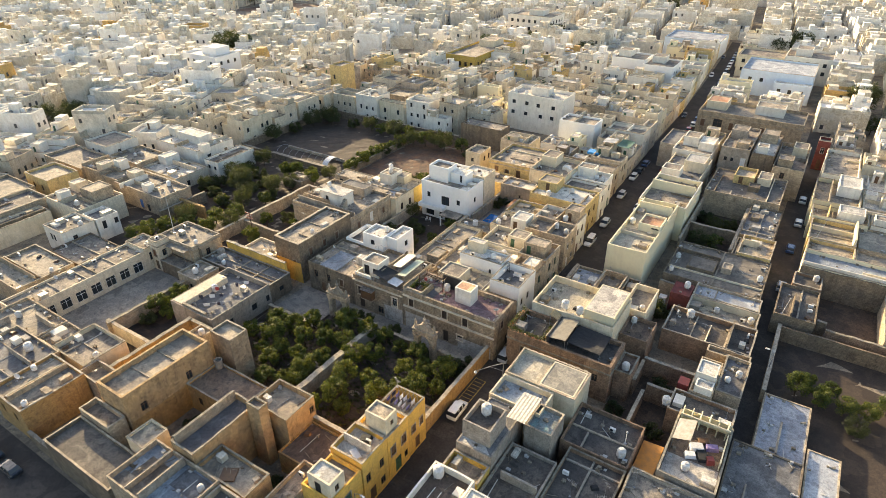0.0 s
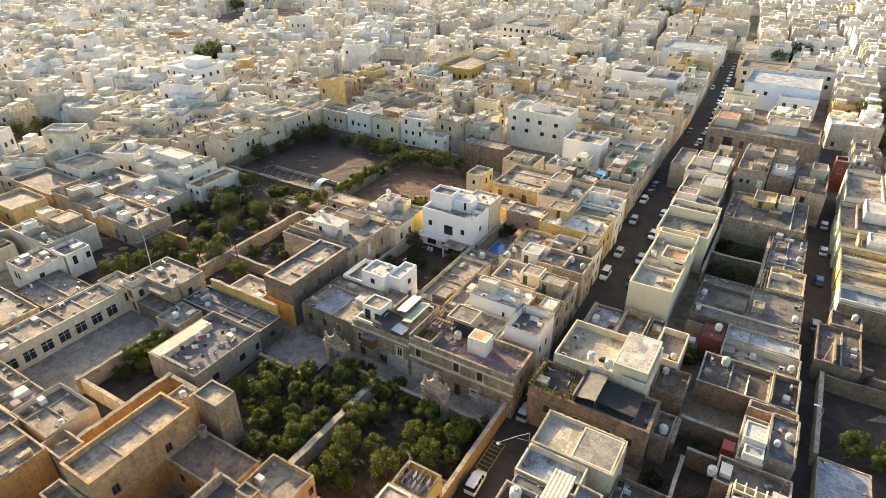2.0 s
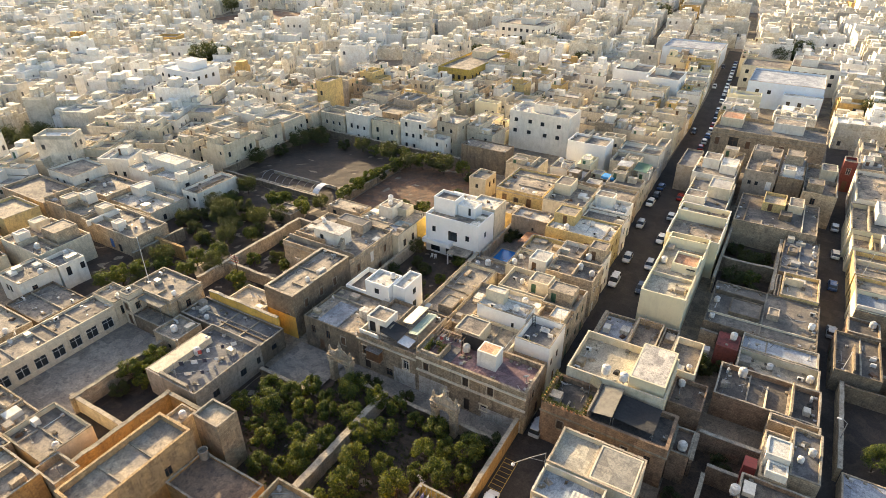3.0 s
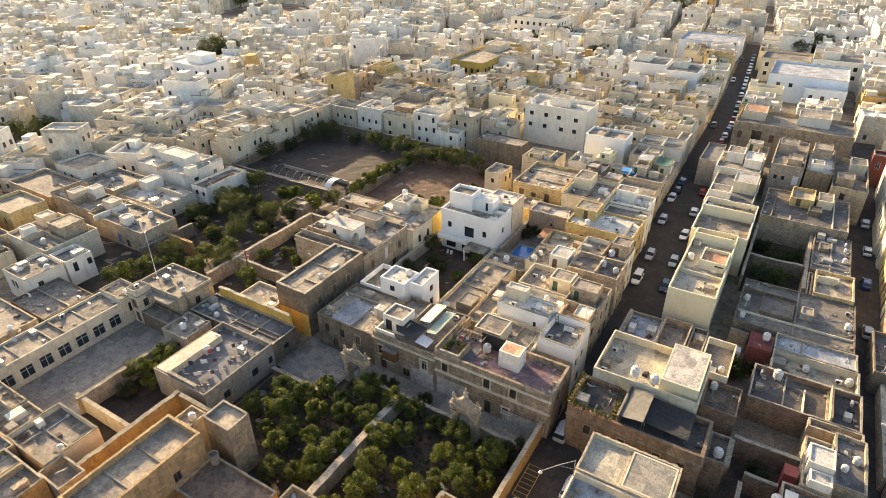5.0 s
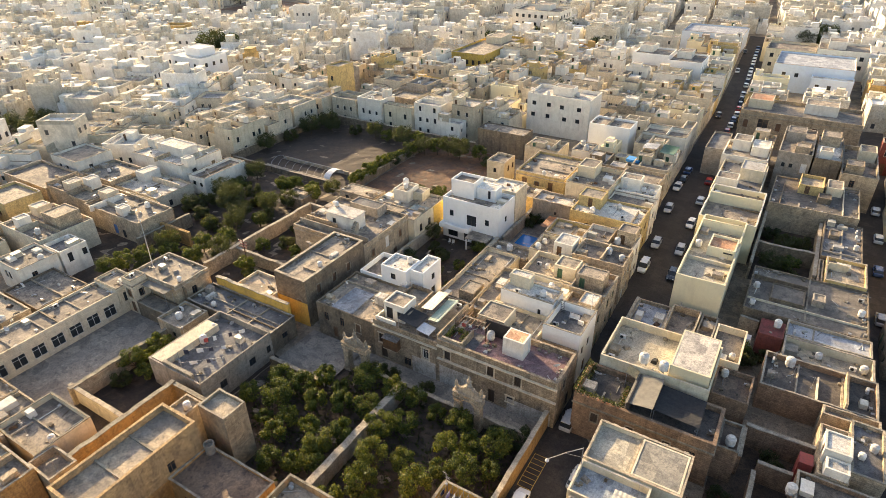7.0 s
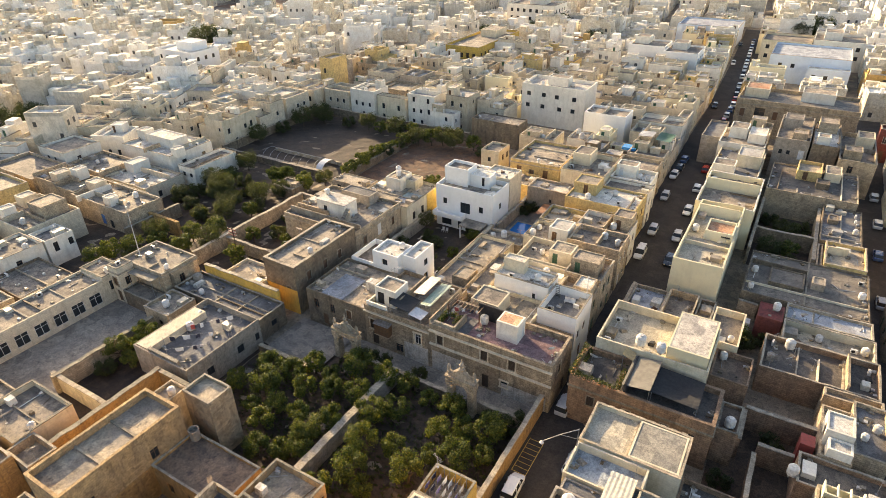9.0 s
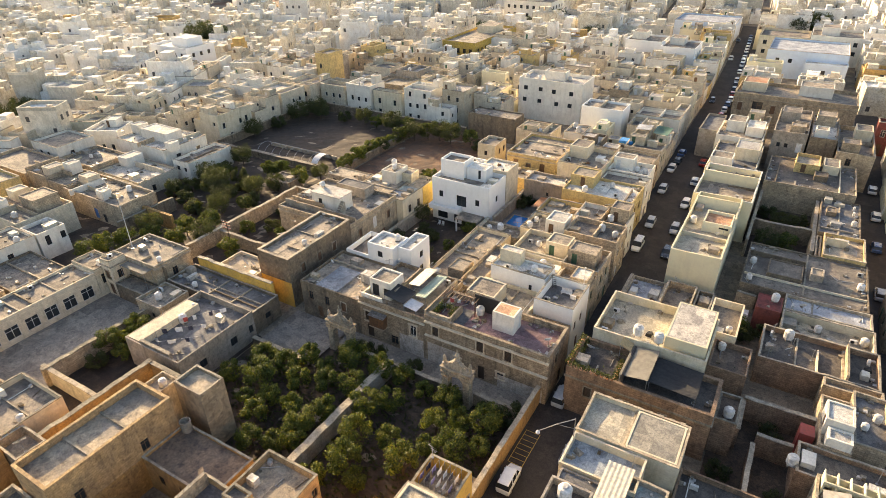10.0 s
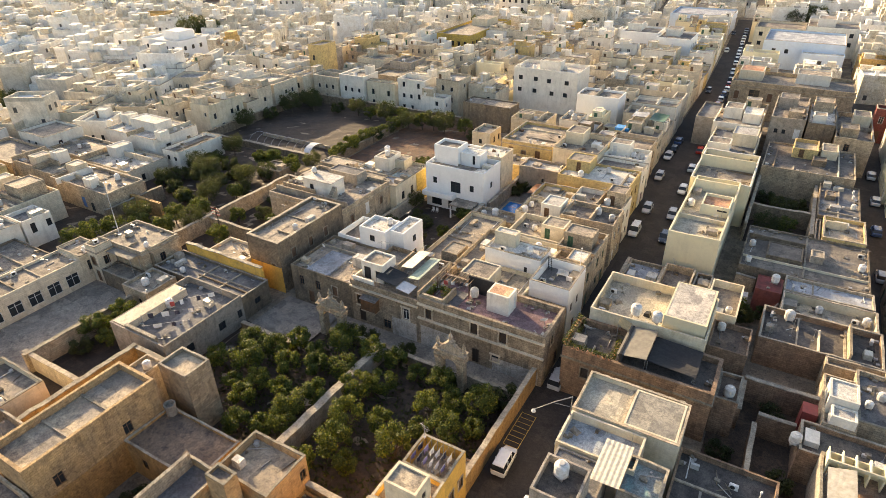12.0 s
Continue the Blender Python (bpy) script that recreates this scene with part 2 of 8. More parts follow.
plain_material("pool_water", (0.02, 0.20, 0.55), (0.02, 0.16, 0.48), 0.06)


def car_paint(name, c):
    m, nt, b = material(name, 0.25)
    b.inputs["Base Color"].default_value = (*c, 1)
    b.inputs["Coat Weight"].default_value = 0.6
    n = ramp(nt, noise_tex(nt, world_pos(nt), 2.0), [(0.3, (0.2, 0.2, 0.2)), (0.8, (0.4, 0.4, 0.4))])
    nt.links.new(n, b.inputs["Roughness"])


for _n, _c in (("paint_white", (0.75, 0.75, 0.73)), ("paint_silver", (0.45, 0.46, 0.47)), ("paint_dark", (0.03, 0.035, 0.045)), ("paint_red", (0.35, 0.03, 0.02)), ("paint_blue", (0.06, 0.11, 0.25))):
    car_paint(_n, _c)


def glass_material(name, c, rough):
    m, nt, b = material(name, rough)
    pos = world_pos(nt)
    nt.links.new(mixc(nt, "MIX", noise_tex(nt, pos, 0.6, 2), c, tuple(v * 2.2 for v in c)), b.inputs["Base Color"])
    b.inputs["Specular IOR Level"].default_value = 0.6


glass_material("glass_dark", (0.018, 0.02, 0.022), 0.12)
glass_material("glass_far", (0.03, 0.03, 0.03), 0.3)


def leaf_material(name, a, bcol, c):
    m, nt, b = material(name, 0.6)
    r = nt.nodes.new("ShaderNodeNewGeometry").outputs["Random Per Island"]
    col = ramp(nt, r, [(0.0, a), (0.55, bcol), (1.0, c)])
    col = mixc(nt, "MULTIPLY", 1.0, col, ramp(nt, random_socket(nt), [(0, (0.75, 0.8, 0.75)), (1, (1.2, 1.12, 0.95))]))
    nt.links.new(col, b.inputs["Base Color"])
    b.inputs["Specular IOR Level"].default_value = 0.35
    tr = nt.nodes.new("ShaderNodeBsdfTranslucent")
    nt.links.new(mixc(nt, "MULTIPLY", 1.0, col, (1.3, 1.25, 0.5)), tr.inputs[0])
    mx = nt.nodes.new("ShaderNodeMixShader")
    mx.inputs[0].default_value = 0.35
    nt.links.new(b.outputs[0], mx.inputs[1])
    nt.links.new(tr.outputs[0], mx.inputs[2])
    nt.links.new(mx.outputs[0], nt.nodes["Material Output"].inputs[0])


leaf_material("leaf", (0.034, 0.056, 0.014), (0.082, 0.112, 0.022), (0.20, 0.205, 0.04))
leaf_material("leaf_dull", (0.035, 0.046, 0.02), (0.055, 0.07, 0.026), (0.09, 0.10, 0.038))


def MAT(n):
    return MATS[n]


# ---- mesh helpers ----
RNG = random.Random(7)
FACES = ((0, 3, 2, 1), (4, 5, 6, 7), (0, 1, 5, 4), (1, 2, 6, 5), (2, 3, 7, 6), (3, 0, 4, 7))


class Soup:
    """Collects boxes and faces, with a material slot each, for one mesh."""

    def __init__(self):
        self.v, self.f, self.m = [], [], []

    def quad(self, a, b, c, d, mi=0):
        n = len(self.v)
        self.v += [a, b, c, d]
        self.f.append((n, n + 1, n + 2, n + 3))
        self.m.append(mi)

    def poly(self, pts, mi=0):
        n = len(self.v)
        self.v += list(pts)
        self.f.append(tuple(range(n, n + len(pts))))
        self.m.append(mi)

    def box(self, x0, x1, y0, y1, z0, z1, mi=0, jit=0.0, top=None):
        n = len(self.v)
        j = lambda: RNG.uniform(-jit, jit) if jit else 0.0
        self.v += [(x0, y0, z0), (x1, y0, z0), (x1, y1, z0), (x0, y1, z0)]
        t = top if top is not None else 0.0
        self.v += [(x0 + t + j(), y0 + t + j(), z1 + j()), (x1 - t + j(), y0 + t + j(), z1 + j()), (x1 - t + j(), y1 - t + j(), z1 + j()), (x0 + t + j(), y1 - t + j(), z1 + j())]
        for q in FACES:
            self.f.append(tuple(n + i for i in q))
            self.m.append(mi)

    def tube(self, p, q, r0, r1=None, n=8, mi=0, caps=True):
        r1 = r0 if r1 is None else r1
        p, q = Vector(p), Vector(q)
        d = (q - p).normalized()
        a = d.orthogonal().normalized()
        b = d.cross(a)
        s = len(self.v)
        for c, r in ((p, r0), (q, r1)):
            for i in range(n):
                t = 2 * math.pi * i / n
                self.v.append(tuple(c + a * (r * math.cos(t)) + b * (r * math.sin(t))))
        for i in range(n):
            k = (i + 1) % n
            self.f.append((s + i, s + k, s + n + k, s + n + i))
            self.m.append(mi)
        if caps:
            self.f.append(tuple(s + n + i for i in range(n)))
            self.m.append(mi)
            self.f.append(tuple(s + n - 1 - i for i in range(n)))
            self.m.append(mi)

    def lathe(self, cx, cy, prof, n=12, mi=0):
        """prof: (radius, z) from the base up."""
        s = len(self.v)
        for r, z in prof:
            for i in range(n):
                t = 2 * math.pi * i / n
                self.v.append((cx + r * math.cos(t), cy + r * math.sin(t), z))
        for k in range(len(prof) - 1):
            for i in range(n):
                j = (i + 1) % n
                self.f.append((s + k * n + i, s + k * n + j, s + (k + 1) * n + j, s + (k + 1) * n + i))
                self.m.append(mi)
        self.f.append(tuple(s + (len(prof) - 1) * n + i for i in range(n)))
        self.m.append(mi)

    def weld(self):
        """Joins corners that lie on one another, so that a wall is one piece."""
        seen, idx, v = {}, [], []
        for p in self.v:
            k = (round(p[0], 3), round(p[1], 3), round(p[2], 3))
            if k not in seen:
                seen[k] = len(v)
                v.append(p)
            idx.append(seen[k])
        keep = []
        for f, m in zip(self.f, self.m):
            g = tuple(idx[i] for i in f)
            if len(set(g)) == len(g):
                keep.append((g, m))
        self.v, self.f, self.m = v, [k[0] for k in keep], [k[1] for k in keep]

    def mesh(self, name, mats):
        if name in ("wall", "coping", "roof_room", "window", "pane", "door", "masonry", "stair", "cornice", "rim", "terrace"):
            self.weld()
        me = bpy.data.meshes.new(name)
        me.from_pydata(self.v, [], self.f)
        for m in mats:
            me.materials.append(MAT(m))
        if len(mats) > 1:
            me.polygons.foreach_set("material_index", self.m)
        me.update()
        return me


def part(name, soup, mats, parent, label="", at=None):
    """Links a soup, or a ready mesh, as one mesh object under a thing or a part."""
    me = soup if isinstance(soup, bpy.types.Mesh) else soup.mesh(name, [mats] if isinstance(mats, str) else mats)
    ob = new(name, me)
    ob.parent = parent
    if at is not None:
        ob.matrix_basis = at
    return tagged(ob, label)


def thing(name, m, label, category, group="", kind=""):
    ob = new(name)
    ob.empty_display_size = 0.3
    ob.matrix_basis = m
    return tagged(ob, label, category, group, kind)


def single(name, soup, mats, label, category, group="", kind="", at=None):
    ob = new(name, soup.mesh(name, [mats] if isinstance(mats, str) else mats))
    if at is not None:
        ob.matrix_basis = at
    return tagged(ob, label, category, group, kind)


def panel(s, axis, a0, a1, c0, c1, z0, z1, holes=()):
    """A wall from a0 to a1 along an axis, c0 to c1 thick, with openings (a, z, width, height) through it."""
    al = sorted({a0, a1, *[max(a0, min(a1, v)) for h in holes for v in (h[0], h[0] + h[2])]})
    zl = sorted({z0, z1, *[max(z0, min(z1, v)) for h in holes for v in (h[1], h[1] + h[3])]})
    na, nz = len(al) - 1, len(zl) - 1
    solid = [[not any(h[0] < (al[i] + al[i + 1]) / 2 < h[0] + h[2] and h[1] < (zl[k] + zl[k + 1]) / 2 < h[1] + h[3] for h in holes) for k in range(nz)] for i in range(na)]
    P = (lambda a, c, z: (a, c, z)) if axis == "x" else (lambda a, c, z: (-c, a, z))
    if axis == "y":
        c0, c1 = -c1, -c0
    for i in range(na):
        for k in range(nz):
            if not solid[i][k]:
                continue
            p, q, u, v = al[i], al[i + 1], zl[k], zl[k + 1]
            s.quad(P(p, c0, u), P(q, c0, u), P(q, c0, v), P(p, c0, v))
            s.quad(P(q, c1, u), P(p, c1, u), P(p, c1, v), P(q, c1, v))
            if i == 0 or not solid[i - 1][k]:
                s.quad(P(p, c1, u), P(p, c0, u), P(p, c0, v), P(p, c1, v))
            if i == na - 1 or not solid[i + 1][k]:
                s.quad(P(q, c0, u), P(q, c1, u), P(q, c1, v), P(q, c0, v))
            if k == 0 or not solid[i][k - 1]:
                s.quad(P(p, c1, u), P(q, c1, u), P(q, c0, u), P(p, c0, u))
            if k == nz - 1 or not solid[i][k + 1]:
                s.quad(P(p, c0, v), P(q, c0, v), P(q, c1, v), P(p, c1, v))


_cache = {}


def opening_meshes(w, h, kind, col):
    """Frame and filling of a window or door; local x across, y inwards, z up, origin at the lower left of the hole."""
    key = (round(w, 1), round(h, 1), kind, col)
    if key in _cache:
        return _cache[key]
    f, g = Soup(), Soup()
    e = 0.07
    if kind == "w":
        zm = h * 0.68 if h > 1.3 else h - e
        hs = [(e, e, w / 2 - e - 0.03, zm - e), (w / 2 + 0.03, e, w / 2 - e - 0.03, zm - e)]
        if h > 1.3:
            hs += [(e, zm + 0.05, w / 2 - e - 0.03, h - e - zm - 0.05), (w / 2 + 0.03, zm + 0.05, w / 2 - e - 0.03, h - e - zm - 0.05)]
        panel(f, "x", 0, w, 0.1, 0.17, 0, h, hs)
        g.box(e, w - e, 0.125, 0.145, e, h - e)
        res = (f.mesh("window", [col]), g.mesh("pane", ["glass_dark"]), "window", "pane")
    elif kind == "f":      # plain far window, frame and glass in one
        panel(f, "x", 0, w, 0.1, 0.17, 0, h, [(e, e, w - 2 * e, h - 2 * e)])
        f.box(e, w - e, 0.125, 0.145, e, h - e, 1)
        res = (f.mesh("window", [col, "glass_dark"]), None, "window", "")
    elif kind == "s":      # shuttered window with surround
        panel(f, "x", -0.14, w + 0.14, -0.06, 0.12, -0.12, h + 0.16, [(0, 0, w, h)])
        n = int(h / 0.1)
        v = len(g.v)
        for k in range(n + 1):
            d = 0.08 + 0.035 * (k % 2)
            g.v += [(0.01, d, h * k / n), (w - 0.01, d, h * k / n), (w - 0.01, 0.15, h * k / n), (0.01, 0.15, h * k / n)]
        for k in range(n):
            for q in range(4):
                g.f.append((v + 4 * k + q, v + 4 * k + (q + 1) % 4, v + 4 * k + 4 + (q + 1) % 4, v + 4 * k + 4 + q)); g.m.append(0)
        res = (f.mesh("window", ["coping"]), g.mesh("shutter", [col]), "window", "shutter")
    else:
        panel(f, "x", 0, w, 0.08, 0.2, 0, h, [(e, -0.1, w - 2 * e, h - e + 0.1)])
        panel(g, "x", e, w - e, 0.11, 0.16, 0.02, h - e, [(w / 2 - 0.012, 0.02, 0.024, h)])
        res = (f.mesh("door", [col]), g.mesh("leaf", [col]), "door", "leaf")
    _cache[key] = res
    return res


ROOFTOPS, TAKEN = [], []


def fit_openings(parent, face, x0, x1, y0, y1, opens):
    """Fills the holes in a face. opens: (along, sill, width, height, kind, colour) along x or y from the low end."""
    for a, z, w, h, kind, col in opens:
        if kind == "o":
            continue
        f, g, fn, gn = opening_meshes(w, h, kind, col)
        m = {"S": pose(x0 + a, y0, z), "N": pose(x0 + a + w, y1, z, 0, 0, 180), "E": pose(x1, y0 + a, z, 0, 0, 90), "W": pose(x0, y0 + a + w, z, 0, 0, 270)}[face]
        fo = part(fn, f, None, parent, at=m)
        if g:
            part(gn, g, None, fo)


def shell(s, x0, x1, y0, y1, z0, z1, t, opens):
    H = lambda k, o: [(o + q[0], q[1], q[2], q[3]) for q in opens.get(k, ())]
    panel(s, "x", x0, x1, y0, y0 + t, z0, z1, H("S", x0))
    panel(s, "x", x0, x1, y1 - t, y1, z0, z1, H("N", x0))
    HY = lambda k: [(y0 + q[0], q[1], q[2], q[3]) for q in opens.get(k, ())]
    panel(s, "y", y0 + t, y1 - t, x0, x0 + t, z0, z1, HY("W"))
    panel(s, "y", y0 + t, y1 - t, x1 - t, x1, z0, z1, HY("E"))


def house(x0, x1, y0, y1, h, wall="stone", roof="screed", par=0.8, t=0.22, base=0.0, rot=0.0, opens={}, label="", name="house", cope=True, cope_mat="coping", kerbs=(), group="houses of the town", band=0.0):
    """A flat-roofed house: walls with their openings, roof slab, parapet coping and kerbs across the roof."""
    opens = {f: [q for q in o if q[0] > 0.05 and q[0] + q[2] < ((x1 - x0) if f in "SN" else (y1 - y0)) - 0.15] for f, o in opens.items()}
    cx, cy = (x0 + x1) / 2, (y0 + y1) / 2
    e = thing(name, pose(cx, cy, base, 0, 0, rot), label or "flat-roofed limestone house with a low parapet", "house", group)
    a, b = (x1 - x0) / 2, (y1 - y0) / 2
    s = Soup()
    shell(s, -a, a, -b, b, 0, h - base, t, opens)
    w = part("wall", s, wall, e)
    zr = h - base - par
    r = Soup()
    r.box(-a + t, a - t, -b + t, b - t, zr - 0.25, zr)
    part("roof", r, roof, e)
    if cope and int(abs(x0 * 7.3 + y0 * 13.7)) % 3:
        c = Soup()
        o, z = 0.02, h - base
        A, B, C, D = a + o, b + o, a - t - o, b - t - o
        out = []
        for (p, q), (u, v) in zip((((-A, -B), (A, -B)), ((A, -B), (A, B)), ((A, B), (-A, B)), ((-A, B), (-A, -B))), (((-C, -D), (C, -D)), ((C, -D), (C, D)), ((C, D), (-C, D)), ((-C, D), (-C, -D)))):
            n = max(1, int(math.hypot(q[0] - p[0], q[1] - p[1]) / 1.3))
            for i in range(n):
                f = i / n
                out.append((p[0] + (q[0] - p[0]) * f, p[1] + (q[1] - p[1]) * f, u[0] + (v[0] - u[0]) * f, u[1] + (v[1] - u[1]) * f))
        for px, py, qx, qy in out:
            j, dz = RNG.uniform(-0.04, 0.04), RNG.uniform(-0.06, 0.07)
            c.v += [(px + j, py + j, z), (px + j, py + j, z + 0.1 + dz), (qx + j, qy + j, z + 0.1 + dz), (qx + j, qy + j, z)]
        m = len(out)
        for i in range(m):
            p, q = 4 * i, 4 * ((i + 1) % m)
            for k in range(4):
                c.f.append((p + k, q + k, q + (k + 1) % 4, p + (k + 1) % 4)); c.m.append(0)
        part("coping", c, cope_mat, e)
    for ax, p in kerbs:
        k = Soup()
        if ax == "x":
            k.box(p - cx - 0.12, p - cx + 0.12, -b + t, b - t, zr, zr + 0.22, jit=0.03)
        else:
            k.box(-a + t, a - t, p - cy - 0.12, p - cy + 0.12, zr, zr + 0.22, jit=0.03)
        part("roof_kerb", k, "coping", e)
    if abs(rot) < 0.01:
        ROOFTOPS.append((x0 + t, x1 - t, y0 + t, y1 - t, h - par, e))
    if band:
        k = Soup()
        k.box(-a - 0.14, a + 0.14, -b - 0.14, -b - 0.003, band, band + 0.22, jit=0.02)
        k.box(a + 0.003, a + 0.14, -b - 0.003, b, band, band + 0.22, jit=0.02)
        part("cornice", k, "coping", e)
    for f, o in opens.items():
        fit_openings(e, f, -a, a, -b, b, o)
    return e


def room(e, x0, x1, y0, y1, z0, z1, wall="stone", roof="dusty", opens={}, par=0.15, name="roof_room", over=0.0):
    """A room on the roof of house e, in world metres; its own slab with a low rim."""
    o = e.matrix_basis.translation
    TAKEN.append((x0, x1, y0, y1))
    x0, x1, y0, y1, z0, z1 = x0 - o.x, x1 - o.x, y0 - o.y, y1 - o.y, z0 - o.z, z1 - o.z
    s = Soup()
    op = {k: [(q[0], q[1] + z0, *q[2:]) for q in v] for k, v in opens.items()}
    shell(s, x0, x1, y0, y1, z0, z1, 0.22, op)
    w = part(name, s, wall, e)
    r = Soup()
    if over:
        r.box(x0 - over, x1 + over, y0 - over, y1 + over, z1 + 0.003, z1 + 0.16)
    else:
        r.box(x0 + 0.22, x1 - 0.22, y0 + 0.22, y1 - 0.22, z1 - par - 0.2, z1 - par)
    part("room_roof", r, roof, w)
    for f, q in op.items():
        fit_openings(w, f, x0, x1, y0, y1, q)
    return w


def partition(e, x0, x1, y0, y1, z0, z1, mat="stone"):
    o = e.matrix_basis.translation
    TAKEN.append((x0, x1, y0, y1))
    s = Soup()
    s.box(x0 - o.x, x1 - o.x, y0 - o.y, y1 - o.y, z0 - o.z, z1 - o.z, jit=0.04)
    return part("parapet_wall", s, mat, e)


def garden_wall(x0, x1, y0, y1, h, mat="old", base=0.0, label="old rubble limestone garden wall", cap=True):
    """A free wall along x or y with an uneven top."""
    s, c = Soup(), Soup()
    along = x1 - x0 > y1 - y0
    L, t = (x1 - x0, y1 - y0) if along else (y1 - y0, x1 - x0)
    n = max(2, int(L / 1.3))
    P = (lambda a, k, z: (x0 + a, y0 + k, z)) if along else (lambda a, k, z: (x0 + t - k, y0 + a, z))
    tops = [h + RNG.uniform(-0.13, 0.08) for _ in range(n + 1)]

    def ribbon(q, k0, k1, z0, zs):
        v = len(q.v)
        for i in range(n + 1):
            a = L * i / n
            w = RNG.uniform(-0.03, 0.03)
            q.v += [P(a, k0 + w, z0[i]), P(a, k0 + w, zs[i]), P(a, k1 + w, zs[i]), P(a, k1 + w, z0[i])]
        for i in range(n):
            p, r = v + 4 * i, v + 4 * (i + 1)
            for k in range(4):
                q.f.append((p + k, r + k, r + (k + 1) % 4, p + (k + 1) % 4)); q.m.append(0)
        q.f.append((v, v + 1, v + 2, v + 3)); q.m.append(0)
        w = v + 4 * n
        q.f.append((w + 3, w + 2, w + 1, w)); q.m.append(0)
    ribbon(s, 0, t, [base] * (n + 1), tops)
    e = thing("garden_wall", pose(0, 0, 0), label, "wall", "garden walls", "structure")
    part("masonry", s, mat, e)
    if cap:
        ribbon(c, -0.06, t + 0.06, tops, [z + 0.13 for z in tops])
        part("coping", c, "coping", e)
    return e

# ---- ground, roads, fields ----
def sheet(name, x0, x1, y0, y1, z, mat, label, category="ground", nx=1, ny=1, rough=0.0):
    s = Soup()
    for i in range(nx):
        for k in range(ny):
            p, q, u, v = x0 + (x1 - x0) * i / nx, x0 + (x1 - x0) * (i + 1) / nx, y0 + (y1 - y0) * k / ny, y0 + (y1 - y0) * (k + 1) / ny
            f = lambda a, b: z + rough * noise.noise(Vector((a * 0.45, b * 0.45, 3.1))) if rough else z
            s.quad((p, u, f(p, u)), (q, u, f(q, u)), (q, v, f(q, v)), (p, v, f(p, v)))
    return single(name, s, mat, label, category, kind="structure")


sheet("ground", -2600, 2600, -900, 4200, 0.0, "dust_ground", "dry dusty ground under the town")
def strip(name, pts, z, mat, label, category):
    """A road along (left x, right x, y) stations."""
    s = Soup()
    for (a, b, y), (c, d, v) in zip(pts, pts[1:]):
        s.quad((a, y, z), (b, y, z), (d, v, z), (c, v, z))
    return single(name, s, mat, label, category, kind="structure")


strip("road", [(-15.6, -6.5, -20), (-15.6, -6.5, 50), (-15.6, -11.0, 54), (-15.8, -11.0, 84), (-16.5, -7.5, 88), (-19.6, -7.5, 120), (-20.2, -9, 150), (-20.2, -12, 168), (-20.5, -11.5, 200), (-23, -14, 260), (-26.2, -17.2, 320), (-27.4, -18.2, 338)], 0.03, "asphalt", "narrow asphalt street between the houses", "road")
sheet("road", 19.8, 25.6, 53, 300, 0.03, "asphalt", "narrow asphalt lane between the houses", "road")
sheet("road", -140, -19.6, -9, 1.0, 0.03, "asphalt", "asphalt side street by the houses", "road")
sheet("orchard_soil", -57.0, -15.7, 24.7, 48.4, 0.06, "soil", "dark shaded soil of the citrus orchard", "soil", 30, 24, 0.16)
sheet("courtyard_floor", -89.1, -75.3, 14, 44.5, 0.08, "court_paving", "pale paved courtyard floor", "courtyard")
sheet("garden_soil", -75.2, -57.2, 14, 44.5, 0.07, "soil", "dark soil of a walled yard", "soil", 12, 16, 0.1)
sheet("courtyard_floor", -57.0, -46.6, 43.0, 52.2, 0.34, "court_paving", "paved forecourt beside the orchard", "courtyard")
sheet("courtyard_floor", -46.5, -15.7, 48.5, 52.9, 0.07, "court_paving", "paved passage in front of the palazzo", "courtyard")
# Field takes the darker soil colour in place of a cast shadow.
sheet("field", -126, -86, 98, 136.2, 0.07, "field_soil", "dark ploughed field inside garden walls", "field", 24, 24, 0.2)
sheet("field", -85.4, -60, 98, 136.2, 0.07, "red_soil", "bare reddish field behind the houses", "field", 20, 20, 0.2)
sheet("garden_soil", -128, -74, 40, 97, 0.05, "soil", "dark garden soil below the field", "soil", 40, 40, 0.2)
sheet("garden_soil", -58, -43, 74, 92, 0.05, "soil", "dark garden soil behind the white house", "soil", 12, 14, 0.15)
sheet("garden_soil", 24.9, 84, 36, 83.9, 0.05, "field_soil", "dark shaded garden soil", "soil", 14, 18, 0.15)

